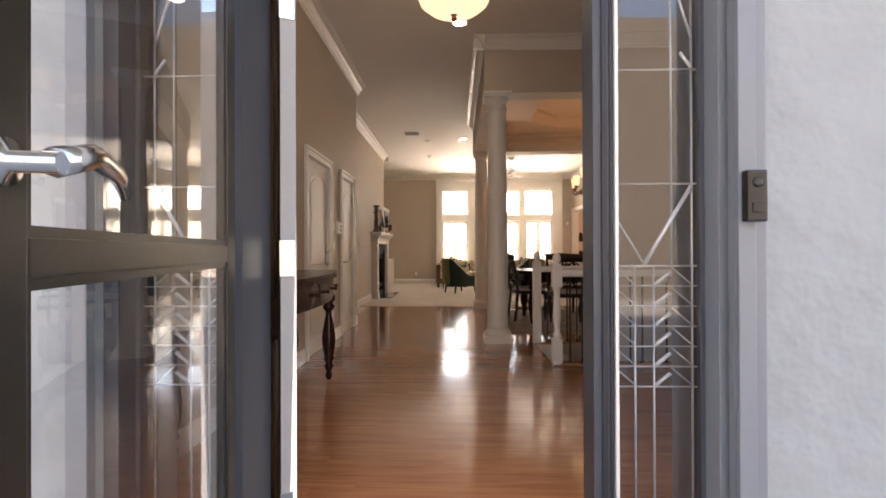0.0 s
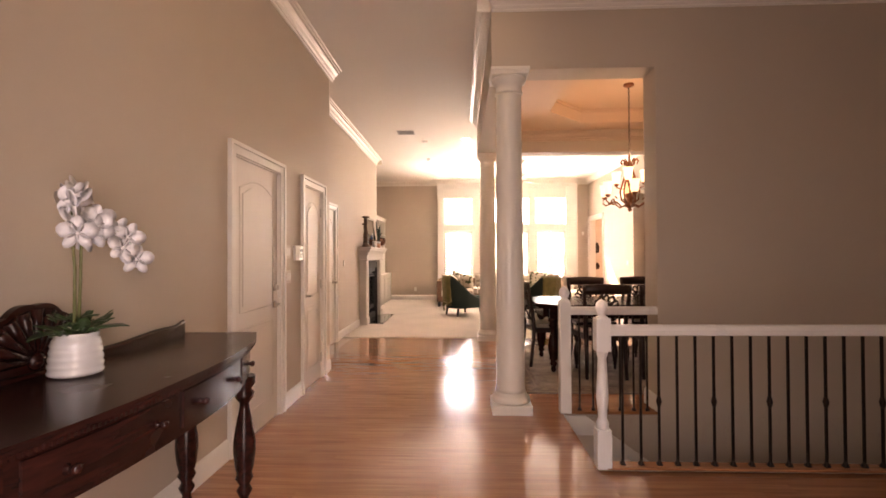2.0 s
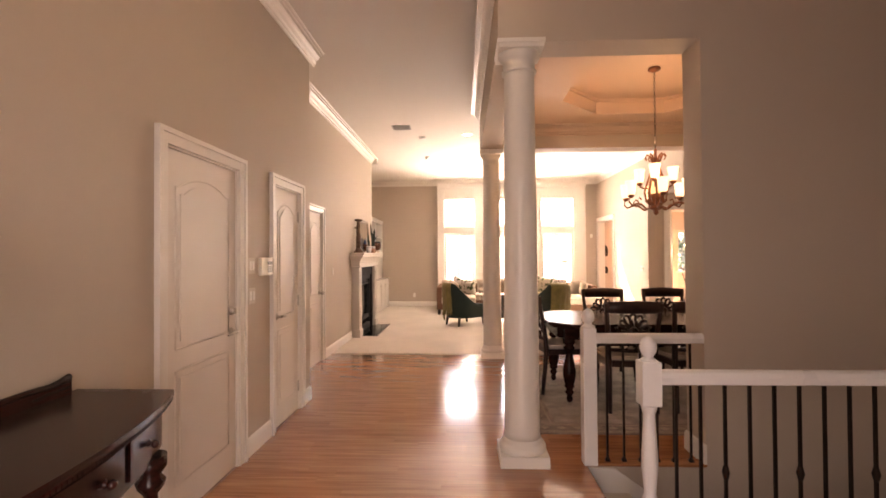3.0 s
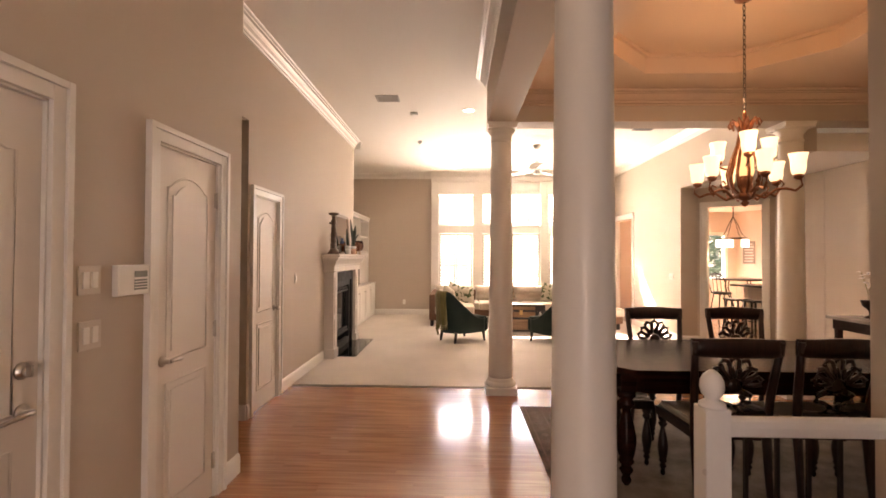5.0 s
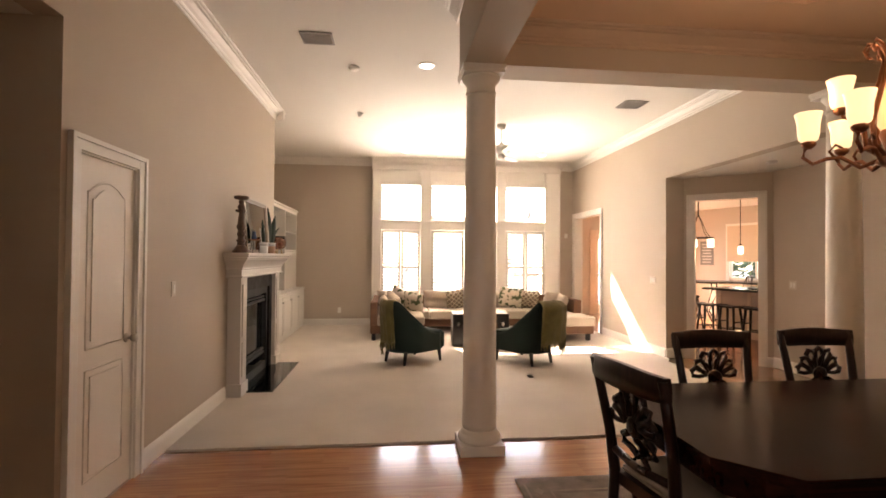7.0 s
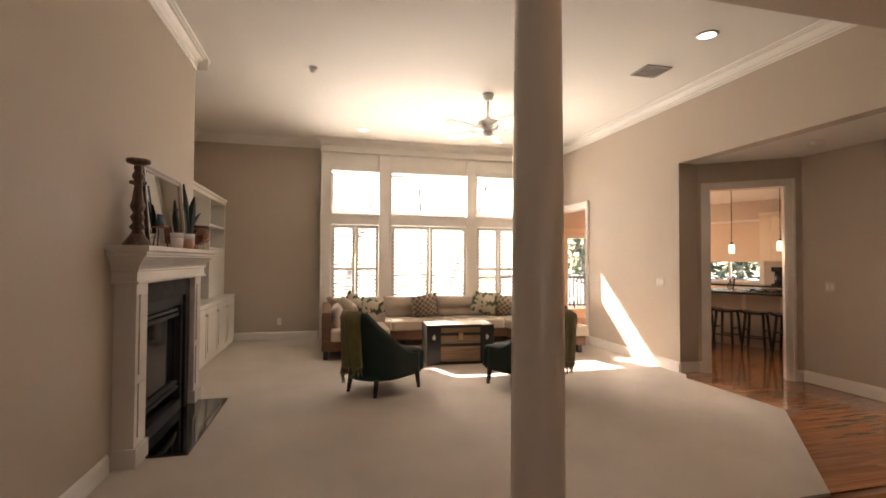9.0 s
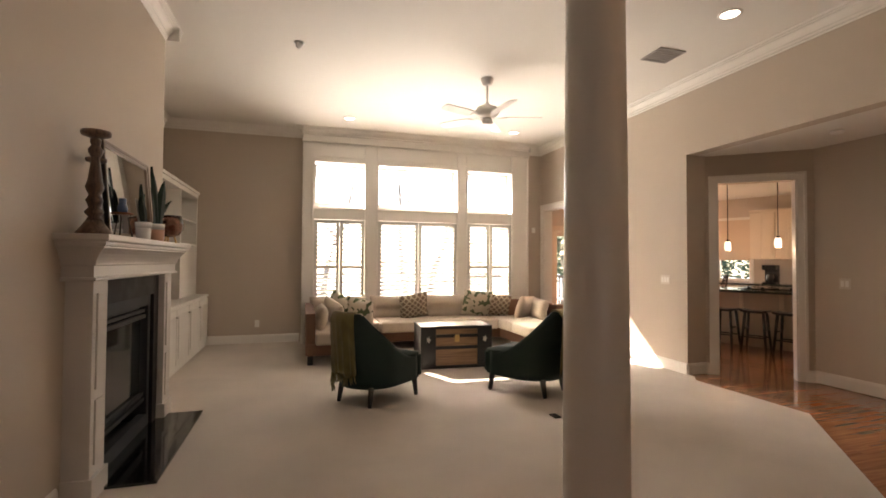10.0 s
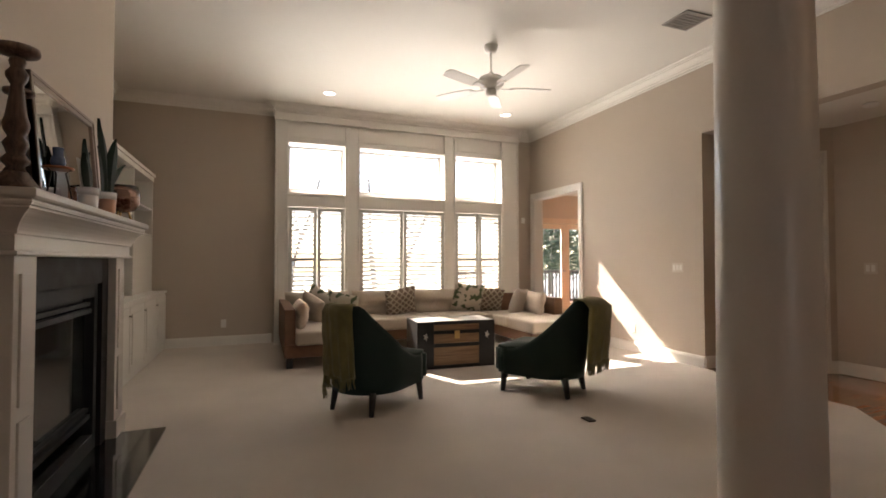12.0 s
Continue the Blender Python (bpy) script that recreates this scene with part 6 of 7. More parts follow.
def slipper_chair(x, y, rz):
    """Faces +y: sweeping barrel back at -y, arms that run down to the seat front."""
    ob = thing("slipper_chair", "dark green velvet slipper chair with sloping arms", "armchair", x, y, 0.008, rz, group="pair of green chairs")
    n = 44
    bm = bmesh.new()
    inner, outer = [], []
    H = 10
    ARM, BEND = 0.34, 0.32 * math.pi / 2
    for k in range(n + 1):
        run_s = (BEND + ARM) * (-1 + 2 * k / n)
        d = abs(run_s)
        sg = 1 if run_s > 0 else -1
        top = slip_top(d)
        back = max(0.0, 1 - d / BEND)
        for lst, r0, sgn in ((outer, 0.335, 1), (inner, 0.25, -1)):
            colm = []
            for h in range(H + 1):
                f = h / H
                z = 0.165 + (top - 0.165) * f
                r = r0 - 0.028 * f * sgn - (0.03 * (1 - f) ** 2 if sgn > 0 else 0)
                lean = 0.07 * back * (z - 0.17) / 0.6
                if d < BEND:
                    an = d / BEND * math.pi / 2
                    px, py = sg * math.sin(an) * r, -math.cos(an) * (r + lean) - 0.03
                else:
                    px, py = sg * r * (1 - 0.03 * (d - BEND) / ARM), (d - BEND) - 0.03
                colm.append(bm.verts.new((px, py, z)))
            lst.append(colm)
    for a, b in zip(outer, outer[1:]):
        for h in range(H):
            bm.faces.new((a[h], b[h], b[h + 1], a[h + 1])).smooth = True
    for a, b in zip(inner, inner[1:]):
        for h in range(H):
            bm.faces.new((b[h], a[h], a[h + 1], b[h + 1])).smooth = True
    for k in range(n):
        bm.faces.new((outer[k][H], outer[k + 1][H], inner[k + 1][H], inner[k][H])).smooth = True
        bm.faces.new((outer[k + 1][0], outer[k][0], inner[k][0], inner[k + 1][0]))
    for o, i2 in ((outer[0], inner[0]), (outer[-1], inner[-1])):
        for h in range(H):
            bm.faces.new((o[h], o[h + 1], i2[h + 1], i2[h]))
    part("backrest", bm, VELVET, ob)
    bm = bmesh.new()
    pts = [(0.335 * math.cos(math.pi * (1 + k / 16)), 0.315 * math.sin(math.pi * (1 + k / 16)) - 0.02) for k in range(17)]
    seat_line = [(x * 0.90, y * 0.9) for x, y in pts] + [(0.30, 0.30), (0.24, 0.345), (-0.24, 0.345), (-0.30, 0.30)]
    add_prism(bm, seat_line, "z", 0.166, 0.30)
    part("seat_base", bm, VELVET, ob)
    bm = bmesh.new()
    add_prism(bm, [(x * 0.93, y) for x, y in ((-0.28, -0.18), (-0.2, -0.25), (0.2, -0.25), (0.28, -0.18), (0.29, 0.29), (0.335, 0.32), (0.32, 0.405), (-0.32, 0.405), (-0.335, 0.32), (-0.29, 0.29))], "z", 0.17, 0.425)
    bmesh.ops.bevel(bm, geom=list(bm.edges), offset=0.03, segments=4, affect="EDGES")
    for f in bm.faces:
        f.smooth = True
    part("seat", bm, VELVET, ob)
    for sx, sy in ((-0.27, 0.33), (0.27, 0.33), (-0.20, -0.25), (0.20, -0.25)):
        bm = bmesh.new()
        add_tube(bm, [(sx * 0.95, sy * 0.95, 0.18), (sx, sy * (1.0 if sy > 0 else 1.08), 0.0)], [0.038, 0.024], 4)
        part("leg", bm, LEGD, ob)
    return ob


def throw(x, y, rz, a0, a1, drop_out, drop_in, out=0.0):
    """A knitted throw laid over a chair back, hanging down its outside, with a fringe."""
    ob = thing("throw_blanket", "olive green knitted throw with a fringe over the chair", "blanket", x, y, 0.008, rz)
    bm = bmesh.new()
    n, mrows = 22, []
    rnd = random.Random(5)
    ends = []
    for k in range(n + 1):
        a = math.pi * (1.0 + a0 + (a1 - a0) * k / n)
        c, s = math.cos(a), math.sin(a)
        t = abs(-1 + 2 * (a / math.pi - 1))
        top = slip_top(t * 0.503)
        fold = 0.012 * math.sin(k * 1.9) + 0.006 * math.sin(k * 4.3)
        line = []
        for q in range(5):
            z = top - drop_in * (1 - q / 5)
            line.append((0.262 - 0.0 + 0.012 * fold, z))
        line += [(0.262, top + 0.004), (0.30, top + 0.022), (0.345 + out * 0.5, top + 0.012)]
        for q in range(1, 12):
            line.append((0.372 + out + fold * (0.3 + q / 9) + 0.004 * math.sin(q * 1.3 + k), top - drop_out * q / 11 * (1 + 0.03 * math.sin(k * 0.8))))
        flare = 0.07 * max(0.0, 1 - t)
        row = []
        for r, z in line:
            f = flare * (z - 0.17) / 0.6
            row.append(bm.verts.new((c * (r + f * 0.2), s * (r + f) - 0.03, z)))
        mrows.append(row)
        ends.append(row[-1].co.copy())
    for a, b in zip(mrows, mrows[1:]):
        for q in range(len(a) - 1):
            bm.faces.new((a[q], b[q], b[q + 1], a[q + 1])).smooth = True
    bmesh.ops.recalc_face_normals(bm, faces=bm.faces)
    bmesh.ops.solidify(bm, geom=list(bm.faces), thickness=0.012)
    part("cloth", bm, THROW, ob)
    bm = bmesh.new()
    for a, b in zip(ends, ends[1:]):
        for q in range(3):
            p = a.lerp(b, q / 3)
            add_tube(bm, [p + Vector((0, 0, 0.01)), p + Vector((rnd.uniform(-0.008, 0.008), rnd.uniform(-0.008, 0.008), -0.03)), p + Vector((rnd.uniform(-0.015, 0.015), rnd.uniform(-0.015, 0.015), -0.075))], [0.006, 0.005, 0.003], 4)
    part("fringe", bm, THROW, ob)
    return ob


# facing 39 and 123 degrees from x; the builder faces +y
slipper_chair(0.27, 11.61, 39 - 90)
throw(0.27, 11.61, 39 - 90, 0.19, 0.62, 0.56, 0.25)
slipper_chair(1.90, 11.46, 123 - 90)
throw(1.90, 11.46, 123 - 90, 0.33, 0.86, 0.53, 0.25, 0.115)

# trunk
TRD = mat("trunk_black", (0.014, 0.013, 0.013), 0.35, vary=0.2, bump=0.1)
TRW = wood("trunk_pine", (0.20, 0.11, 0.055), (0.38, 0.24, 0.13), 0.4, "x", 8, 0.0, 0.2)
tr = thing("trunk", "old wooden steamer trunk with black straps and brass latch", "trunk", 1.48, 12.86, 0.008, -4)
part("body", boxes((-0.45, 0.45, -0.25, 0.25, 0.02, 0.385), bevel=0.004), TRW, tr)
part("lid", boxes((-0.45, 0.45, -0.25, 0.25, 0.39, 0.515), bevel=0.006), TRW, tr)
for x0, x1, z0, z1, nm in ((-0.46, -0.27, 0.0, 0.525, "black_panel"), (0.27, 0.46, 0.0, 0.525, "black_panel")):
    part(nm, boxes((x0, x1, -0.258, -0.2501, z0, z1), bevel=0.002), TRD, tr)
    part(nm, boxes((x0, x1, 0.2501, 0.258, z0, z1), bevel=0.002), TRD, tr)
part("end_panel", boxes((-0.462, -0.451, -0.258, 0.258, 0.0, 0.525), bevel=0.002), TRD, tr)
part("end_panel", boxes((0.451, 0.462, -0.258, 0.258, 0.0, 0.525), bevel=0.002), TRD, tr)
for z in (0.0, 0.24, 0.385, 0.49):
    part("strap", boxes((-0.27, 0.27, -0.262, -0.2502, z, z + 0.04), bevel=0.003), TRD, tr)
part("top_skin", boxes((-0.455, 0.455, -0.255, 0.255, 0.5152, 0.522), bevel=0.002), mat("trunk_top", (0.34, 0.31, 0.27), 0.35, vary=0.15, bump=0.1), tr, "worn greyish leather top")
part("latch", boxes((-0.03, 0.03, -0.272, -0.262, 0.33, 0.42), (-0.018, 0.018, -0.276, -0.27, 0.35, 0.39), bevel=0.004), BRASS, tr, "brass lock plate")
for s in (-1, 1):
    bm = bmesh.new()
    for k in range(5):
        a = 2 * math.pi * k / 5
        add_tube(bm, [(s * 0.365, -0.259, 0.36), (s * 0.365 + 0.028 * math.cos(a), -0.261, 0.36 + 0.04 * math.sin(a))], [0.012, 0.006], 6)
    part("fleur", bm, NICKEL, tr, "small nickel corner ornament")

# sectional sofa
SOFA = mat("sofa_cushion", (0.55, 0.47, 0.39), 0.9, scale=14, vary=0.10, bump=0.5, fine=260, sheen=0.2)
WICK = mat("brown_sofa_frame", (0.19, 0.10, 0.06), 0.7, scale=30, vary=0.2, bump=0.5, fine=220)


def pillow(parent_name, label, category, m, w, h, d, material, tuft=0, group="", bulge=1.0):
    """A soft stuffed cushion with pinched corners; x across, z up, y through."""
    n = 12
    bm = bmesh.new()
    sides = []
    for sgn in (-1, 1):
        grid = []
        for i in range(n + 1):
            row = []
            for j in range(n + 1):
                u, v = -1 + 2 * i / n, -1 + 2 * j / n
                fall = ((1 - abs(u) ** 3) * (1 - abs(v) ** 3)) ** 0.45
                dent = 0.0
                for q in range(tuft):
                    cu = -0.6 + 1.2 * q / max(1, tuft - 1) if tuft > 1 else 0
                    dent += 0.7 * math.exp(-((u - cu) ** 2 + (v) ** 2) / 0.05)
                x = u * w / 2 * (1 - 0.05 * (1 - abs(v) ** 2) * abs(u))
                z = v * h / 2 * (1 - 0.06 * (1 - abs(u) ** 2) * abs(v))
                wr = 0.016 * noise.noise(Vector((u * 3 + w * 7, v * 3, sgn * 2 + h * 5)))
                y = sgn * d / 2 * max(0.0, fall - dent * (sgn < 0)) * bulge + wr * fall
                row.append(bm.verts.new((x, y, z)))
            grid.append(row)
        for i in range(n):
            for j in range(n):
                q = (grid[i][j], grid[i + 1][j], grid[i + 1][j + 1], grid[i][j + 1])
                bm.faces.new(q if sgn < 0 else q[::-1]).smooth = True
        sides.append(grid)
    bmesh.ops.remove_doubles(bm, verts=bm.verts, dist=0.0015)
    bmesh.ops.transform(bm, matrix=m, verts=bm.verts)
    return bm


def cushion_box(x0, x1, y0, y1, z0, z1, r=0.04):
    bm = boxes((x0, x1, y0, y1, z0, z1))
    bmesh.ops.bevel(bm, geom=list(bm.edges), offset=r, segments=4, profile=0.6, affect="EDGES")
    for f in bm.faces:
        f.smooth = True
    return bm


SX0, SX1, SY1 = -0.36, 3.56, 14.86
def sofa_piece(label, rows_base, seats, backs, feet):
    ob = thing("sectional_sofa", label, "sofa", 0, 0, 0.008, group="sectional sofa")
    for r in rows_base:
        part("base", boxes(r, bevel=0.015), WICK, ob)
    for s in seats:
        part("seat_cushion", cushion_box(*s), SOFA, ob, "soft beige seat cushion")
    for m, w, h, d in backs:
        part("back_cushion", pillow("", "", "", m, w, h, d, SOFA, 3), SOFA, ob, "tufted beige back cushion")
    for fx, fy in feet:
        part("foot", boxes((fx - 0.035, fx + 0.035, fy - 0.035, fy + 0.035, 0, 0.13), bevel=0.004), LEGD, ob)
    return ob


sofa_piece("beige chaise of the sectional sofa beside the windows", [(SX0 + 0.02, 0.55, 13.20, 14.0, 0.12, 0.27), (SX0, SX0 + 0.12, 13.22, SY1, 0.12, 0.66)], [(SX0 + 0.12, 0.58, 13.14, 13.98, 0.26, 0.42)],
           [(pose(SX0 + 0.20, 13.7, 0.56, -8, 0, -90), 0.7, 0.34, 0.18)], [(SX0 + 0.06, 13.27), (0.48, 13.27)])
sofa_piece("beige middle section of the sectional sofa", [(SX0 + 0.12, 3.0, 14.0, SY1, 0.12, 0.27), (SX0 + 0.12, SX1 - 0.12, SY1 - 0.12, SY1, 0.27, 0.66)], [(SX0 + 0.14, 0.72, 13.99, 14.72, 0.26, 0.42), (0.73, 1.68, 13.95, 14.72, 0.26, 0.42), (1.69, 2.62, 13.95, 14.72, 0.26, 0.42)],
           [(pose(0.15, 14.66, 0.57, 12, 0, 0), 0.90, 0.42, 0.27), (pose(1.1, 14.66, 0.57, 12, 0, 0), 0.92, 0.42, 0.27), (pose(2.0, 14.66, 0.57, 12, 0, 0), 0.92, 0.42, 0.27), (pose(2.75, 14.6, 0.57, 12, 0, -20), 0.6, 0.42, 0.20)], [(0.2, 14.8), (2.8, 14.8)])
sofa_piece("beige chaise of the sectional sofa in the sun", [(2.66, SX1 - 0.02, 12.95, 14.0, 0.12, 0.27), (SX1 - 0.14, SX1, 13.55, SY1, 0.12, 0.66)], [(2.64, SX1 - 0.0, 12.90, 13.54, 0.26, 0.42), (2.64, SX1 - 0.14, 13.55, 14.40, 0.26, 0.42)],
           [(pose(SX1 - 0.24, 13.95, 0.56, 10, 0, 80), 0.74, 0.36, 0.19)], [(2.74, 13.02), (SX1 - 0.1, 13.02)])


def patterned(name, base, ink, kind):
    """Printed cushion cloth: a lattice or scattered leaf blots."""
    m = mat(name, base, 0.9, vary=0.05, bump=0.4, fine=280)
    n, l = m.node_tree.nodes, m.node_tree.links
    b = n["Principled BSDF"]
    tc = n.new("ShaderNodeTexCoord")
    mixn = n.new("ShaderNodeMix")
    mixn.data_type = "RGBA"
    mixn.inputs["A"].default_value, mixn.inputs["B"].default_value = (*base, 1), (*ink, 1)
    if kind == "lattice":
        mp = n.new("ShaderNodeMapping")
        mp.inputs["Scale"].default_value = (1, 0.0, 1)
        mp.inputs["Rotation"].default_value = (0, radians(45), 0)
        l.new(tc.outputs["Object"], mp.inputs["Vector"])
        vx = n.new("ShaderNodeTexVoronoi")
        vx.distance, vx.feature = "CHEBYCHEV", "F1"
        vx.inputs["Scale"].default_value, vx.inputs["Randomness"].default_value = 15.0, 0.0
        l.new(mp.outputs[0], vx.inputs["Vector"])
        src, lo, hi = vx.outputs["Distance"], 0.36, 0.40
    else:
        vx = n.new("ShaderNodeTexNoise")
        vx.inputs["Scale"].default_value, vx.inputs["Detail"].default_value = 11.0, 1.5
        l.new(tc.outputs["Object"], vx.inputs["Vector"])
        src, lo, hi = vx.outputs["Fac"], 0.53, 0.57
    r = n.new("ShaderNodeMapRange")
    r.inputs["From Min"].default_value, r.inputs["From Max"].default_value = lo, hi
    l.new(src, r.inputs["Value"])
    l.new(r.outputs[0], mixn.inputs["Factor"])
    l.new(mixn.outputs["Result"], b.inputs["Base Color"])
    return m


LATT = patterned("lattice_cloth", (0.20, 0.15, 0.11), (0.50, 0.44, 0.36), "lattice")
LEAFP = patterned("leaf_cloth", (0.62, 0.57, 0.48), (0.10, 0.13, 0.07), "leaf")
for label, m, w, mt in (("cream throw pillow with printed green leaves", pose(0.42, 14.0, 0.60, 18, 10, -38), 0.46, LEAFP), ("cream throw pillow with printed green leaves", pose(2.42, 14.42, 0.64, 20, 6, -6), 0.50, LEAFP),
                        ("brown throw pillow with a cream lattice print", pose(1.33, 14.42, 0.62, 20, -10, 4), 0.48, LATT), ("brown throw pillow with a cream lattice print", pose(2.78, 14.40, 0.60, 20, 8, -18), 0.44, LATT),
                        ("plain beige throw pillow", pose(0.05, 14.1, 0.58, 16, 20, -58), 0.44, SOFA), ("cream throw pillow with printed green leaves", pose(0.16, 14.36, 0.63, 14, 30, -30), 0.46, LEAFP),
                        ("plain beige throw pillow", pose(3.14, 14.1, 0.58, 18, 4, 40), 0.46, SOFA)):
    o = thing("throw_pillow", label + " on the sofa", "pillow", 0, 0, 0.008, group="sofa pillows")
    o.matrix_basis = m
    part("cushion", pillow("", "", "", Matrix(), w, w * 0.92, 0.17, mt), mt, o)


# ---- kitchen and breakfast room ----
KZ = 2.75
Q = Vector((8.9, 14.7, 0))
KK = Matrix(((0.349, 0.937, 0, Q.x), (-0.937, 0.349, 0, Q.y), (0, 0, 1, 0), (0, 0, 0, 1)))
KWALL = mat("kitchen_paint", (0.58, 0.50, 0.43), 0.6, scale=3, vary=0.03, bump=0.1, fine=140)
bm = bmesh.new()
for r in ((-2.4, -1.37, 0, 0.14, 0, KZ), (-0.11, 3.3, 0, 0.14, 0, KZ), (-1.37, -0.11, 0, 0.14, 0, 0.95), (-1.37, -0.11, 0, 0.14, 2.25, KZ), (3.2, 3.34, -5.2, 0, 0, KZ)):
    add_box(bm, *r, m=KK)
struct("wall_kitchen_far", bm, KWALL, "warm tan kitchen wall with a window", "wall")
bm = boxes((XR + 0.16, 5.22, 16.9, 17.04, 0, KZ), (6.94, 7.0, 16.9, 17.04, 0, KZ), (7.75, 8.3, 16.9, 17.04, 0, KZ), (5.22, 6.94, 16.9, 17.04, 2.14, KZ), (7.0, 7.75, 16.9, 17.04, 2.1, KZ), (7.0, 7.75, 16.9, 17.04, 0, 0.9), (XR, XR + 0.16, YB + 0.2, 17.04, 0, CZ))
struct("wall_breakfast", bm, KWALL, "warm tan breakfast room wall", "wall")
struct("ceiling_kitchen", boxes((XR + 0.16, 11.5, 11.9, 17.2, KZ, KZ + 0.15), (XE + 0.2, 11.5, 9.0, 11.9, KZ, KZ + 0.15), (XR + 0.16, XE + 0.2, 11.75, 11.9, SZ, KZ + 0.15)), CEIL, "off-white kitchen ceiling", "ceiling")
struct("trim_kitchen_window", boxes((6.96, 7.79, 16.88, 16.899, 2.1, 2.18), (6.92, 7.0, 16.88, 16.899, 0.86, 2.18), (7.75, 7.83, 16.88, 16.899, 0.86, 2.18), (6.92, 7.83, 16.86, 16.899, 0.84, 0.9), bevel=0.003), TRIM, "white breakfast window casing", "casing")
bm = bmesh.new()
for r in ((-1.45, -1.37, -0.02, 0, 0.9, 2.33), (-0.11, -0.03, -0.02, 0, 0.9, 2.33), (-1.45, -0.03, -0.025, 0, 2.25, 2.34), (-0.76, -0.72, 0.02, 0.08, 0.95, 2.25), (-1.37, -0.11, 0.02, 0.08, 0.95, 1.0)):
    add_box(bm, *r, m=KK)
struct("window_2", bm, TRIM, "white kitchen window with a shade half down", "window")
SHADEC = mat("linen_shade", (0.68, 0.55, 0.43), 0.9, vary=0.05, bump=0.4, fine=200)
ob = thing("roller_shade", "cream linen window shade drawn half down", "window shade")
bm = bmesh.new()
add_box(bm, -1.40, -0.08, -0.045, -0.03, 1.42, 2.28, 0.003, KK)
add_box(bm, -1.40, -0.08, -0.05, -0.028, 1.40, 1.425, 0.003, KK)
part("cloth", bm, SHADEC, ob)
KCAB = mat("cabinet_paint", (0.74, 0.64, 0.53), 0.4, vary=0.04, bump=0.04)
for k in range(4):
    ob = thing("wall_cabinet", "cream painted kitchen wall cabinet with panelled door", "cabinet", group="kitchen cabinets")
    u0 = 0.02 + k * 0.46
    bm = bmesh.new()
    add_box(bm, u0, u0 + 0.455, -0.33, -0.001, 1.42, 2.38, 0.002, KK)
    add_box(bm, u0 - 0.005, u0 + 0.46, -0.37, -0.001, 2.38, 2.44, 0.01, KK)
    part("body", bm, KCAB, ob)
    for h in range(2):
        a = u0 + 0.008 + h * 0.223
        bm = bmesh.new()
        add_box(bm, a, a + 0.215, -0.35, -0.331, 1.43, 2.37, 0.003, KK)
        d = part("door", bm, KCAB, ob)
        bm = bmesh.new()
        add_box(bm, a + 0.045, a + 0.17, -0.357, -0.349, 1.50, 2.30, 0.004, KK)
        part("panel", bm, KCAB, d)
DGR = mat("dark_granite_counter", (0.03, 0.035, 0.03), 0.15, scale=40, vary=0.5, bump=0.0, fine=200)
ob = thing("base_cabinets", "cream base cabinets under a dark counter", "cabinet")
bm = bmesh.new()
add_box(bm, -1.5, 3.1, -0.60, -0.001, 0.1, 0.88, 0.003, KK)
part("body", bm, KCAB, ob)
bm = bmesh.new()
add_box(bm, -1.55, 3.15, -0.64, -0.001, 0.88, 0.92, 0.006, KK)
part("countertop", bm, DGR, ob)
ob = thing("coffee_maker", "black coffee maker on the kitchen counter", "coffee maker")
bm = bmesh.new()
for r in ((0.26, 0.5, -0.42, -0.18, 0.92, 0.96), (0.26, 0.5, -0.27, -0.18, 0.96, 1.24), (0.26, 0.5, -0.42, -0.18, 1.2, 1.3)):
    add_box(bm, *r, 0.01, KK)
part("body", bm, BLACKP, ob)
bm = bmesh.new()
add_lathe(bm, [(0.06, 0.965), (0.075, 1.03), (0.06, 1.12), (0.05, 1.13)], 16, KK @ pose(0.38, -0.345, 0))
part("jug", bm, FGLASS, ob)
isl = thing("kitchen_island", "tan panelled kitchen island with a dark granite top", "island")
bm = bmesh.new()
add_box(bm, 0.15, 3.0, -2.85, -2.2, 0.0, 0.87, 0.003, KK)
part("body", bm, KWALL, isl)
for k in range(5):
    bm = bmesh.new()
    add_box(bm, 0.2 + k * 0.56, 0.26 + k * 0.56, -2.868, -2.851, 0.1, 0.86, 0.003, KK)
    part("stile", bm, KCAB, isl)
bm = bmesh.new()
add_box(bm, 0.05, 3.1, -3.12, -2.15, 0.87, 0.91, 0.008, KK)
part("countertop", bm, DGR, isl)
ob = thing("cooktop", "black gas cooktop on the island", "cooktop")
bm = bmesh.new()
add_box(bm, 0.7, 1.5, -2.75, -2.3, 0.911, 0.925, 0.003, KK)
for k in range(4):
    add_box(bm, 0.72 + k * 0.2, 0.88 + k * 0.2, -2.72, -2.33, 0.945, 0.957, 0.002, KK)
    add_box(bm, 0.78 + k * 0.2, 0.80 + k * 0.2, -2.6, -2.5, 0.92, 0.95, 0, KK)
part("grate", bm, BLACKP, ob)


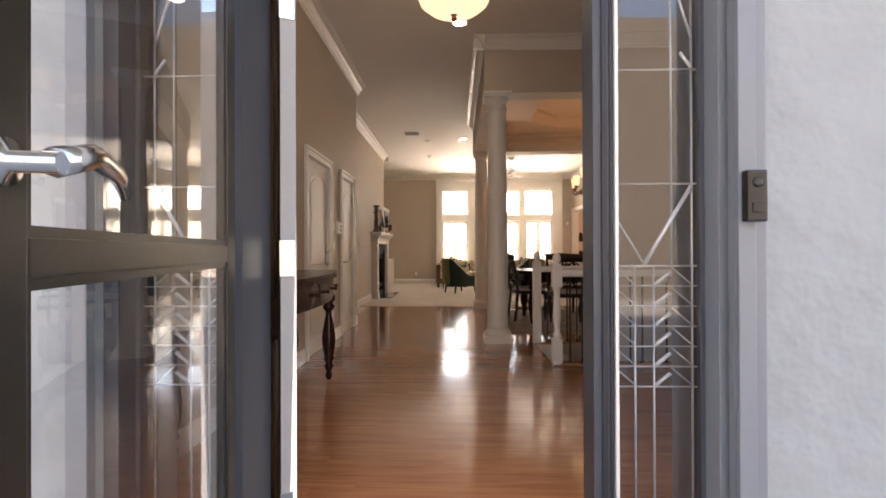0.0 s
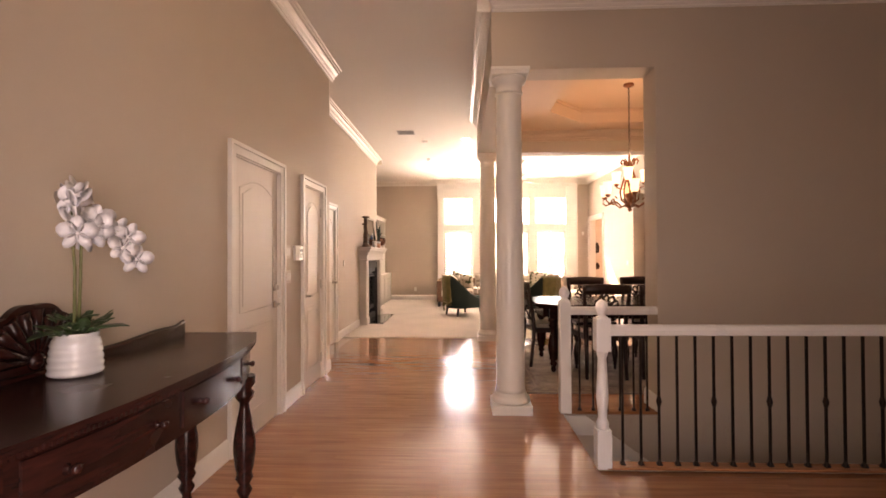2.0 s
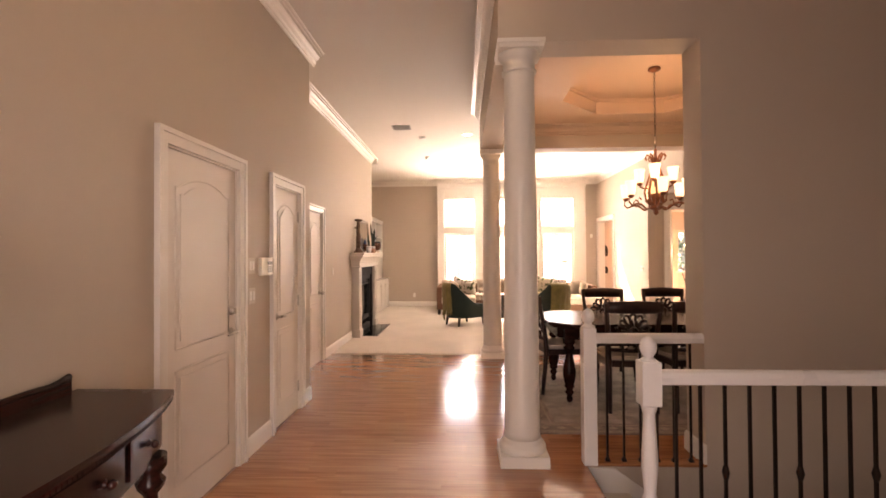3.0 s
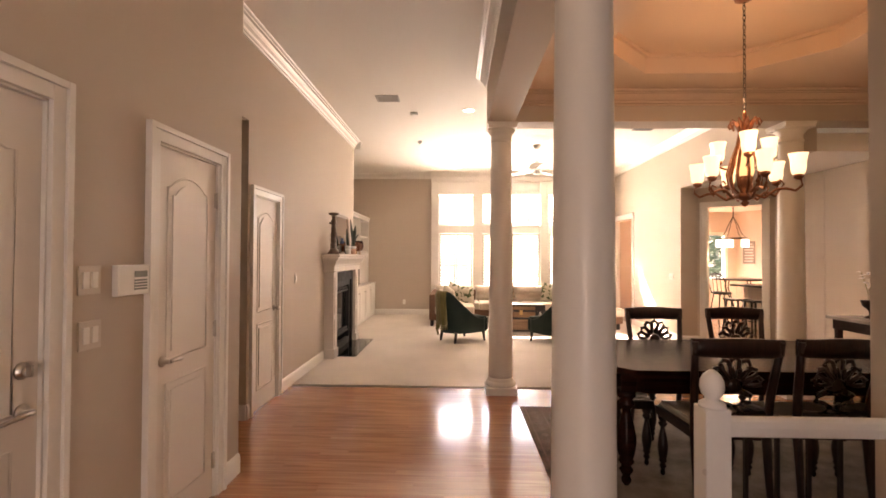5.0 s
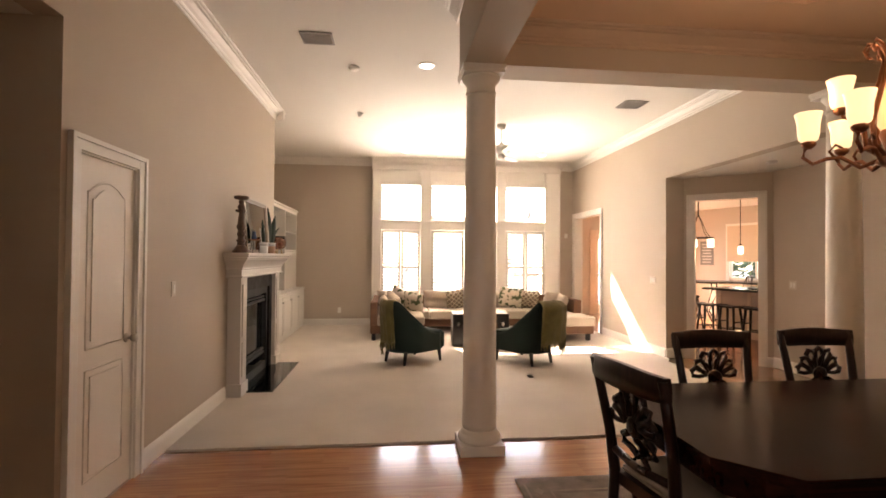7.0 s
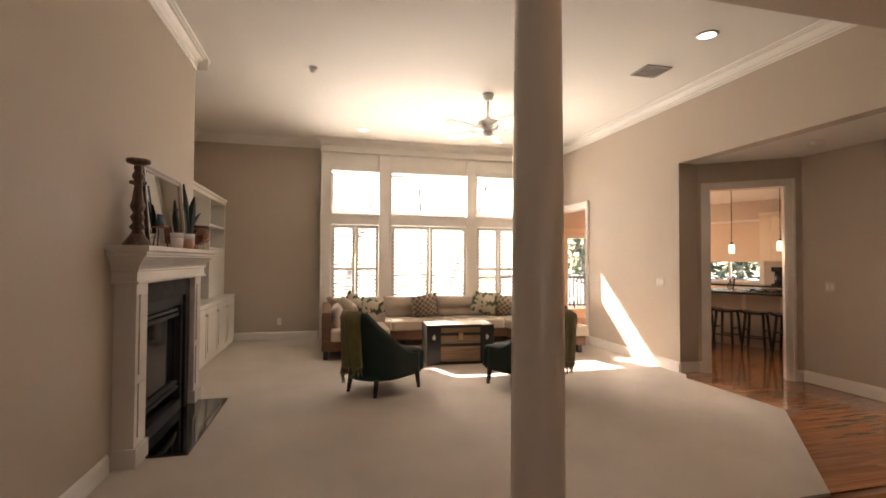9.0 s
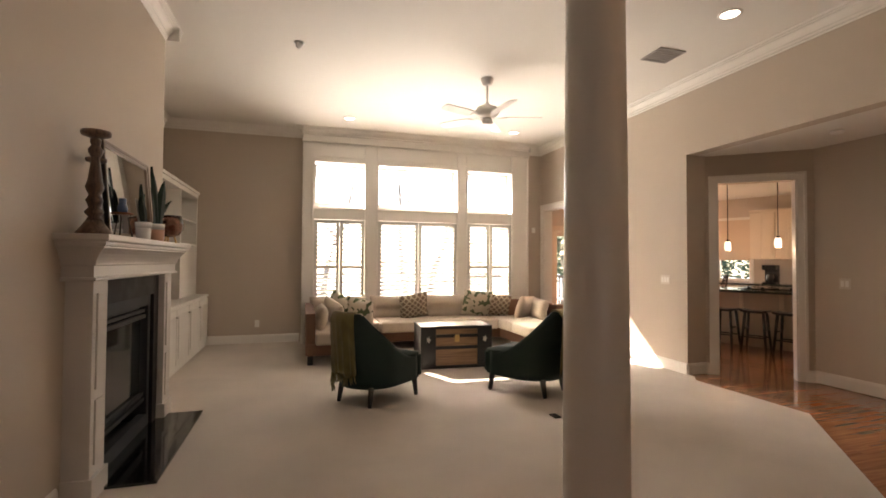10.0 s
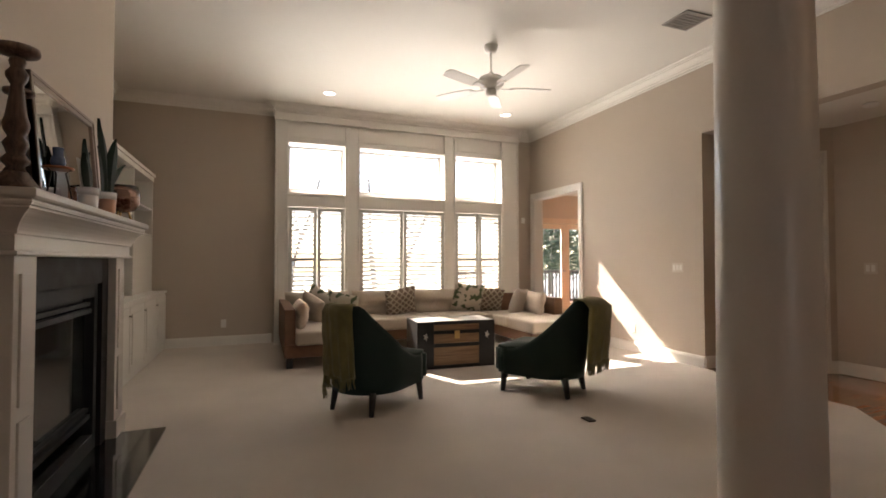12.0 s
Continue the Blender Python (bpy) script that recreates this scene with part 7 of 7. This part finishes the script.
def stool(m):
    ob = thing("bar_stool", "dark wooden saddle bar stool at the island", "stool", group="stools at the island")
    bm = bmesh.new()
    add_prism(bm, [(-0.18, 0.60), (-0.10, 0.585), (0.10, 0.585), (0.18, 0.60), (0.18, 0.635), (0.10, 0.62), (-0.10, 0.62), (-0.18, 0.635)], "y", -0.12, 0.12)
    part("seat", bm, LEGD, ob)
    for sx in (-1, 1):
        for sy in (-1, 1):
            bm = bmesh.new()
            add_tube(bm, [(sx * 0.12, sy * 0.08, 0.60), (sx * 0.165, sy * 0.13, 0.0)], [0.022, 0.018], 6)
            part("leg", bm, LEGD, ob)
    for a, b, z in (((-0.145, -0.11), (0.145, -0.11), 0.22), ((-0.145, 0.11), (0.145, 0.11), 0.22), ((-0.138, -0.1), (-0.138, 0.1), 0.34), ((0.138, -0.1), (0.138, 0.1), 0.34)):
        bm = bmesh.new()
        add_tube(bm, [(*a, z), (*b, z)], 0.012, 6)
        part("rung", bm, LEGD, ob)
    ob.matrix_basis = m
    return ob


st = stool(KK @ pose(0.30, -3.28, 0, 0, 0, 4))
copy_thing(st, KK @ pose(0.72, -3.30, 0, 0, 0, -6))
copy_thing(st, KK @ pose(1.58, -3.29, 0, 0, 0, -4))
copy_thing(st, KK @ pose(1.14, -3.27, 0, 0, 0, 3))
PGLASS = glow("pendant_glass", (1.0, 0.88, 0.70), 0.3)


def pendant(m, drop):
    ob = thing("pendant_lamp", "slim pendant lamp with a white glass shade, lit", "lamp", group="pendants over the island")
    for nm, prof, mt in (("canopy", [(0.06, KZ - 0.03), (0.06, KZ - 0.002)], IRON), ("rod", [(0.006, drop + 0.14), (0.006, KZ - 0.03)], IRON), ("cap", [(0.03, drop + 0.11), (0.028, drop + 0.14)], IRON), ("shade", [(0.04, drop - 0.05), (0.05, drop), (0.048, drop + 0.08), (0.035, drop + 0.11)], PGLASS)):
        bm = bmesh.new()
        add_lathe(bm, prof, 18)
        part(nm, bm, mt, ob)
    ob.matrix_basis = m
    return ob


pendant(KK @ pose(0.51, -2.65, 0), 1.60)
pendant(KK @ pose(1.24, -2.62, 0), 1.64)
for u in (0.51, 1.24):
    v = KK @ Vector((u, -2.63, 1.5))
    bulb("kitchen_bulb", v.x, v.y, v.z, 2, 0.05)

# breakfast chandelier, table and chairs
ob = thing("ring_chandelier", "iron ring chandelier with square glass shades, lit", "chandelier", 6.84, 14.9, 0)
bm = bmesh.new()
add_tube(bm, [(0.30 * math.cos(2 * math.pi * k / 24), 0.30 * math.sin(2 * math.pi * k / 24), 1.93) for k in range(25)], 0.012, 6, False)
part("ring", bm, IRON, ob)
bm = bmesh.new()
add_tube(bm, [(0, 0, KZ), (0, 0, 2.42)], 0.012, 6)
for k in range(4):
    a = math.pi / 2 * k
    add_tube(bm, [(0, 0, 2.45), (0.1 * math.cos(a), 0.1 * math.sin(a), 2.28), (0.2 * math.cos(a), 0.2 * math.sin(a), 2.05), (0.3 * math.cos(a), 0.3 * math.sin(a), 1.94)], 0.008, 6)
part("stem", bm, IRON, ob)
for k in range(5):
    a = 2 * math.pi * k / 5
    part("shade", boxes((0.3 * math.cos(a) - 0.05, 0.3 * math.cos(a) + 0.05, 0.3 * math.sin(a) - 0.05, 0.3 * math.sin(a) + 0.05, 1.72, 1.9), bevel=0.006), PGLASS, ob, "square white glass shade")
bulb("breakfast_bulb", 6.84, 14.9, 1.6, 2.6, 0.08, (1.0, 0.80, 0.58))
ob = thing("pub_table", "round dark table on scrolled iron legs", "table", 6.95, 14.9, 0)
bm = bmesh.new()
add_lathe(bm, [(0.50, 0.93), (0.53, 0.945), (0.53, 0.96), (0.51, 0.97)], 36)
part("tabletop", bm, LEGD, ob)
for k in range(4):
    a = math.pi / 2 * k + 0.4
    bm = bmesh.new()
    add_tube(bm, [(q * math.cos(a), q * math.sin(a), z) for q, z in ((0.30, 0.93), (0.34, 0.75), (0.22, 0.5), (0.14, 0.3), (0.3, 0.08), (0.36, 0.0))], 0.014, 6)
    part("leg", bm, IRON, ob)


def pub_chair(x, y, rz):
    ob = thing("pub_chair", "dark iron bar chair with a curved back", "chair", x, y, 0, rz, group="chairs round the pub table")
    bm = bmesh.new()
    add_lathe(bm, [(0.18, 0.62), (0.2, 0.64), (0.2, 0.67), (0.17, 0.685)], 20)
    part("seat", bm, LEGD, ob)
    for sx in (-1, 1):
        for sy in (-1, 1):
            bm = bmesh.new()
            add_tube(bm, [(sx * 0.12, sy * 0.12, 0.63), (sx * 0.2, sy * 0.2, 0)], 0.013, 6)
            part("leg", bm, IRON, ob)
    bm = bmesh.new()
    add_tube(bm, [(-0.17, -0.12, 0.64), (-0.2, -0.2, 0.9), (-0.14, -0.24, 1.08), (0, -0.25, 1.12), (0.14, -0.24, 1.08), (0.2, -0.2, 0.9), (0.17, -0.12, 0.64)], 0.013, 6)
    for u in (-0.09, 0, 0.09):
        add_tube(bm, [(u, -0.16, 0.66), (u, -0.24, 1.1)], 0.007, 6)
    part("backrest", bm, IRON, ob)
    return ob


pc = pub_chair(6.35, 14.5, -60)
copy_thing(pc, pose(7.3, 14.3, 0, 0, 0, 30))
ob = thing("wall_sign", "grey framed sign with rows of writing on the wall", "sign")
bm = bmesh.new()
add_box(bm, -2.14, -1.79, -0.02, -0.001, 1.30, 1.92, 0.003, KK)
part("board", bm, mat("sign_board", (0.22, 0.20, 0.18), 0.7, vary=0.1), ob)
bm = bmesh.new()
for k in range(7):
    add_box(bm, -2.09 + 0.02 * (k % 2), -1.85 + 0.015 * (k % 3), -0.024, -0.02, 1.36 + 0.077 * k, 1.39 + 0.077 * k, 0, KK)
part("writing_bars", bm, mat("sign_ink", (0.55, 0.50, 0.44), 0.7, vary=0.1), ob, "rows of pale unreadable writing")
# two dark plaques in the breakfast room
for z, h in ((1.55, 0.35), (0.95, 0.22)):
    ob = thing("wall_plaque", "dark ornamental plaque on the tan wall", "plaque", 4.75, 16.899, z)
    bm = bmesh.new()
    add_prism(bm, [(-0.07, -h / 2), (0.07, -h / 2), (0.09, 0), (0.05, h * 0.4), (0, h / 2), (-0.05, h * 0.4), (-0.09, 0)], "y", -0.025, -0.001)
    part("board", bm, IRON, ob)

# deck door
OAK = wood("oak_door", (0.66, 0.54, 0.43), (0.76, 0.64, 0.53), 0.4, "z", 8)
dd = tagged(thing("door_6", "pair of pale oak glazed deck doors, closed", "door", 5.22, 16.95, 0), kind="structure")
part("casing", boxes((-0.05, 0.10, -0.075, -0.051, 0, 2.2), (1.62, 1.77, -0.075, -0.051, 0, 2.2), (0.10, 1.62, -0.075, -0.051, 2.08, 2.2), (0.02, 0.10, -0.05, 0.08, 0, 2.08), (1.62, 1.70, -0.05, 0.08, 0, 2.08), bevel=0.003), OAK, dd)
for x0 in (0.10, 0.861):
    leaf = part("leaf", boxes((x0, x0 + 0.11, 0, 0.045, 0, 2.08), (x0 + 0.649, x0 + 0.759, 0, 0.045, 0, 2.08), (x0 + 0.11, x0 + 0.649, 0, 0.045, 0, 0.24), (x0 + 0.11, x0 + 0.649, 0, 0.045, 1.96, 2.08), bevel=0.004), OAK, dd)
    g = part("pane", boxes((x0 + 0.105, x0 + 0.654, 0.018, 0.024, 0.235, 1.965)), GLASS, leaf)
    g.visible_shadow = False
knob(dd, 0.80, 0.0, 0.98, -1)
hinges(dd, 0.10, 0.0, (0.3, 1.1, 1.85))

# ---- outside ----
DECK = wood("deck_boards", (0.16, 0.13, 0.10), (0.27, 0.23, 0.19), 0.8, "x", 6, 0.15)
RAILB = mat("deck_rail", (0.05, 0.045, 0.04), 0.6, vary=0.1)
deck = tagged(thing("deck", "weathered wooden deck outside the glazed door", "deck"), kind="structure")
bm = bmesh.new()
for k in range(20):
    add_box(bm, 3.9, 9.5, 17.06 + k * 0.15, 17.2 + k * 0.15, -0.1, -0.06)
part("boards", bm, DECK, deck)
ob = thing("deck_railing", "dark slatted railing round the deck", "railing")
part("top_rail", boxes((3.9, 9.5, 19.9, 19.98, 0.86, 0.93), (3.9, 9.5, 19.91, 19.97, 0.0, 0.05), bevel=0.005), RAILB, ob)
sl = mesh_of("slat", boxes((-0.018, 0.018, -0.018, 0.018, 0.05, 0.86)), RAILB)
for k in range(44):
    o = new("slat", sl)
    o.parent, o.location = ob, (3.95 + k * 0.127, 19.94, 0)
ob = thing("deck_chair", "pale blue-grey chair standing on the deck", "chair", 6.0, 18.3, -0.06, 20)
DCH = mat("deck_chair_cloth", (0.45, 0.52, 0.60), 0.7, vary=0.05)
part("seat", boxes((-0.25, 0.25, -0.25, 0.25, 0.38, 0.44), bevel=0.01), DCH, ob)
part("backrest", boxes((-0.25, 0.25, 0.2, 0.26, 0.44, 0.95), bevel=0.01), DCH, ob)
for sx in (-1, 1):
    for sy in (-1, 1):
        part("leg", boxes((sx * 0.22 - 0.015, sx * 0.22 + 0.015, sy * 0.22 - 0.015, sy * 0.22 + 0.015, 0, 0.38)), RAILB, ob)
BARK = mat("grey_bark", (0.25, 0.22, 0.19), 0.9, vary=0.3, bump=0.8, fine=30)
GREEN = mat("pine_foliage", (0.055, 0.085, 0.045), 0.8, vary=0.4, bump=0.2)


def tree(x, y, h, seed, leafy):
    rnd = random.Random(seed)
    ob = thing("tree", "bare grey tree behind the house" if not leafy else "green pine tree behind the house", "tree", x, y, -0.6)
    bm = bmesh.new()
    tips = []

    def limb(p, d, length, r, depth):
        pts, rad = [p], [r]
        for k in range(4):
            d = (d + Vector((rnd.uniform(-0.18, 0.18), rnd.uniform(-0.18, 0.18), rnd.uniform(-0.04, 0.12)))).normalized()
            p = p + d * length / 4
            pts.append(p)
            rad.append(r * (1 - 0.16 * (k + 1)))
        add_tube(bm, pts, rad, 6)
        tips.append(pts[-1])
        if depth:
            for _ in range(3 if depth > 1 else 2):
                i = rnd.randint(2, 4)
                a = rnd.uniform(0, 6.28)
                nd = (d * 0.7 + Vector((math.cos(a), math.sin(a), rnd.uniform(0.1, 0.7)))).normalized()
                limb(pts[i], nd, length * rnd.uniform(0.5, 0.7), rad[i] * 0.6, depth - 1)
    limb(Vector((0, 0, 0)), Vector((0, 0, 1)), h * 0.55, h * 0.018, 3)
    part("trunk", bm, BARK, ob)
    if leafy:
        bm = bmesh.new()
        verts, faces = [], []
        for _ in range(4500):
            t = rnd.random()
            z = h * (0.12 + 0.85 * t)
            r = h * 0.24 * (1 - t) ** 0.8 * math.sqrt(rnd.random()) + 0.1
            a = rnd.uniform(0, 6.28)
            c = Vector((r * math.cos(a), r * math.sin(a), z + rnd.uniform(-0.2, 0.2)))
            s = rnd.uniform(0.10, 0.28)
            q = [c + Vector((rnd.uniform(-s, s), rnd.uniform(-s, s), rnd.uniform(-s, s) * 0.6)) for _ in range(3)]
            i = len(verts)
            verts += [tuple(v) for v in q]
            faces.append((i, i + 1, i + 2))
        me = bpy.data.meshes.new("crown")
        me.from_pydata(verts, [], faces)
        me.materials.append(GREEN)
        bm.free()
        o = new("crown", me)
        o.parent = ob
    return ob


for k, (x, y, h) in enumerate(((0.6, 31, 11), (4.4, 29, 10), (6.6, 33, 12))):
    tree(x, y, h, 20 + k, False)
for k, (x, y, h) in enumerate(((12.0, 27, 9), (14.5, 30, 10), (15.5, 24, 9), (18, 20, 10), (20, 26, 11), (17, 32, 10))):
    tree(x, y, h, 40 + k, True)


# ---- oak floor strips ----
PW = 0.083
rnd = random.Random(12)
FLOORR = wood("floor_oak_joined", (0.27, 0.105, 0.046), (0.46, 0.205, 0.095), 0.17, "x", 5, 0.04, 0.45, 0.006, 0.05)
for nd in list(FLOORR.node_tree.nodes):
    if nd.bl_idname == "ShaderNodeObjectInfo":
        geo = FLOORR.node_tree.nodes.new("ShaderNodeNewGeometry")
        for lk in list(nd.outputs["Random"].links):
            FLOORR.node_tree.links.new(geo.outputs["Random Per Island"], lk.to_socket)


def strip(bm, x0, x1, y0, y1):
    e, b = 0.0001, 0.00025
    z0, z1 = -0.011, 0.0
    lo = [bm.verts.new(p) for p in ((x0 + e, y0 + e, z0), (x1 - e, y0 + e, z0), (x1 - e, y1 - e, z0), (x0 + e, y1 - e, z0))]
    md = [bm.verts.new(p) for p in ((x0 + e, y0 + e, z1 - b), (x1 - e, y0 + e, z1 - b), (x1 - e, y1 - e, z1 - b), (x0 + e, y1 - e, z1 - b))]
    hi = [bm.verts.new(p) for p in ((x0 + e + b, y0 + e + b, z1), (x1 - e - b, y0 + e + b, z1), (x1 - e - b, y1 - e - b, z1), (x0 + e + b, y1 - e - b, z1))]
    for a, c in ((lo, md), (md, hi)):
        for k in range(4):
            bm.faces.new((a[k], a[(k + 1) % 4], c[(k + 1) % 4], c[k]))
    bm.faces.new(hi)


plank_mesh = {}


def plank(x0, x1, y):
    key = round((x1 - x0) * 100)
    if key not in plank_mesh:
        bm = bmesh.new()
        strip(bm, 0, x1 - x0, 0, PW)
        plank_mesh[key] = mesh_of("plank", bm, FLOORX)
    o = new("plank", plank_mesh[key])
    o.parent = floor
    o.location = (x0, y, 0)


count = 0
rest = bmesh.new()
y = YF + 0.005
row = 0
while y + PW < 8.73:
    well = 4.09 < y + PW and y < YW - 0.0
    x_end = 1.11 if well else XE + 0.0
    x = XA if y < YA else (XB if y > 7.57 else -3.0)
    first = True
    while x < x_end - 0.01:
        L = rnd.choice((0.6, 0.8, 1.0, 1.2, 1.4)) * (rnd.choice((0.3, 0.6, 1.0)) if first else 1.0)
        first = False
        x1 = min(x + round(L, 1), x_end)
        if x_end - x1 < 0.25:
            x1 = x_end
        if x < 0.9 and count < 300:
            plank(x, x1, y)
            count += 1
        else:
            strip(rest, x, x1, y, y + PW)
        x = x1
    y += PW
    row += 1
y = 8.73
while y < 17.0:
    x = 2.62
    while x < 10.6:
        x1 = x + rnd.choice((0.8, 1.0, 1.2, 1.5))
        strip(rest, x, x1, y, y + PW)
        x = x1
    y += PW
far = part("strips_beyond", rest, FLOORR, floor)
far["kind"] = "stuff"
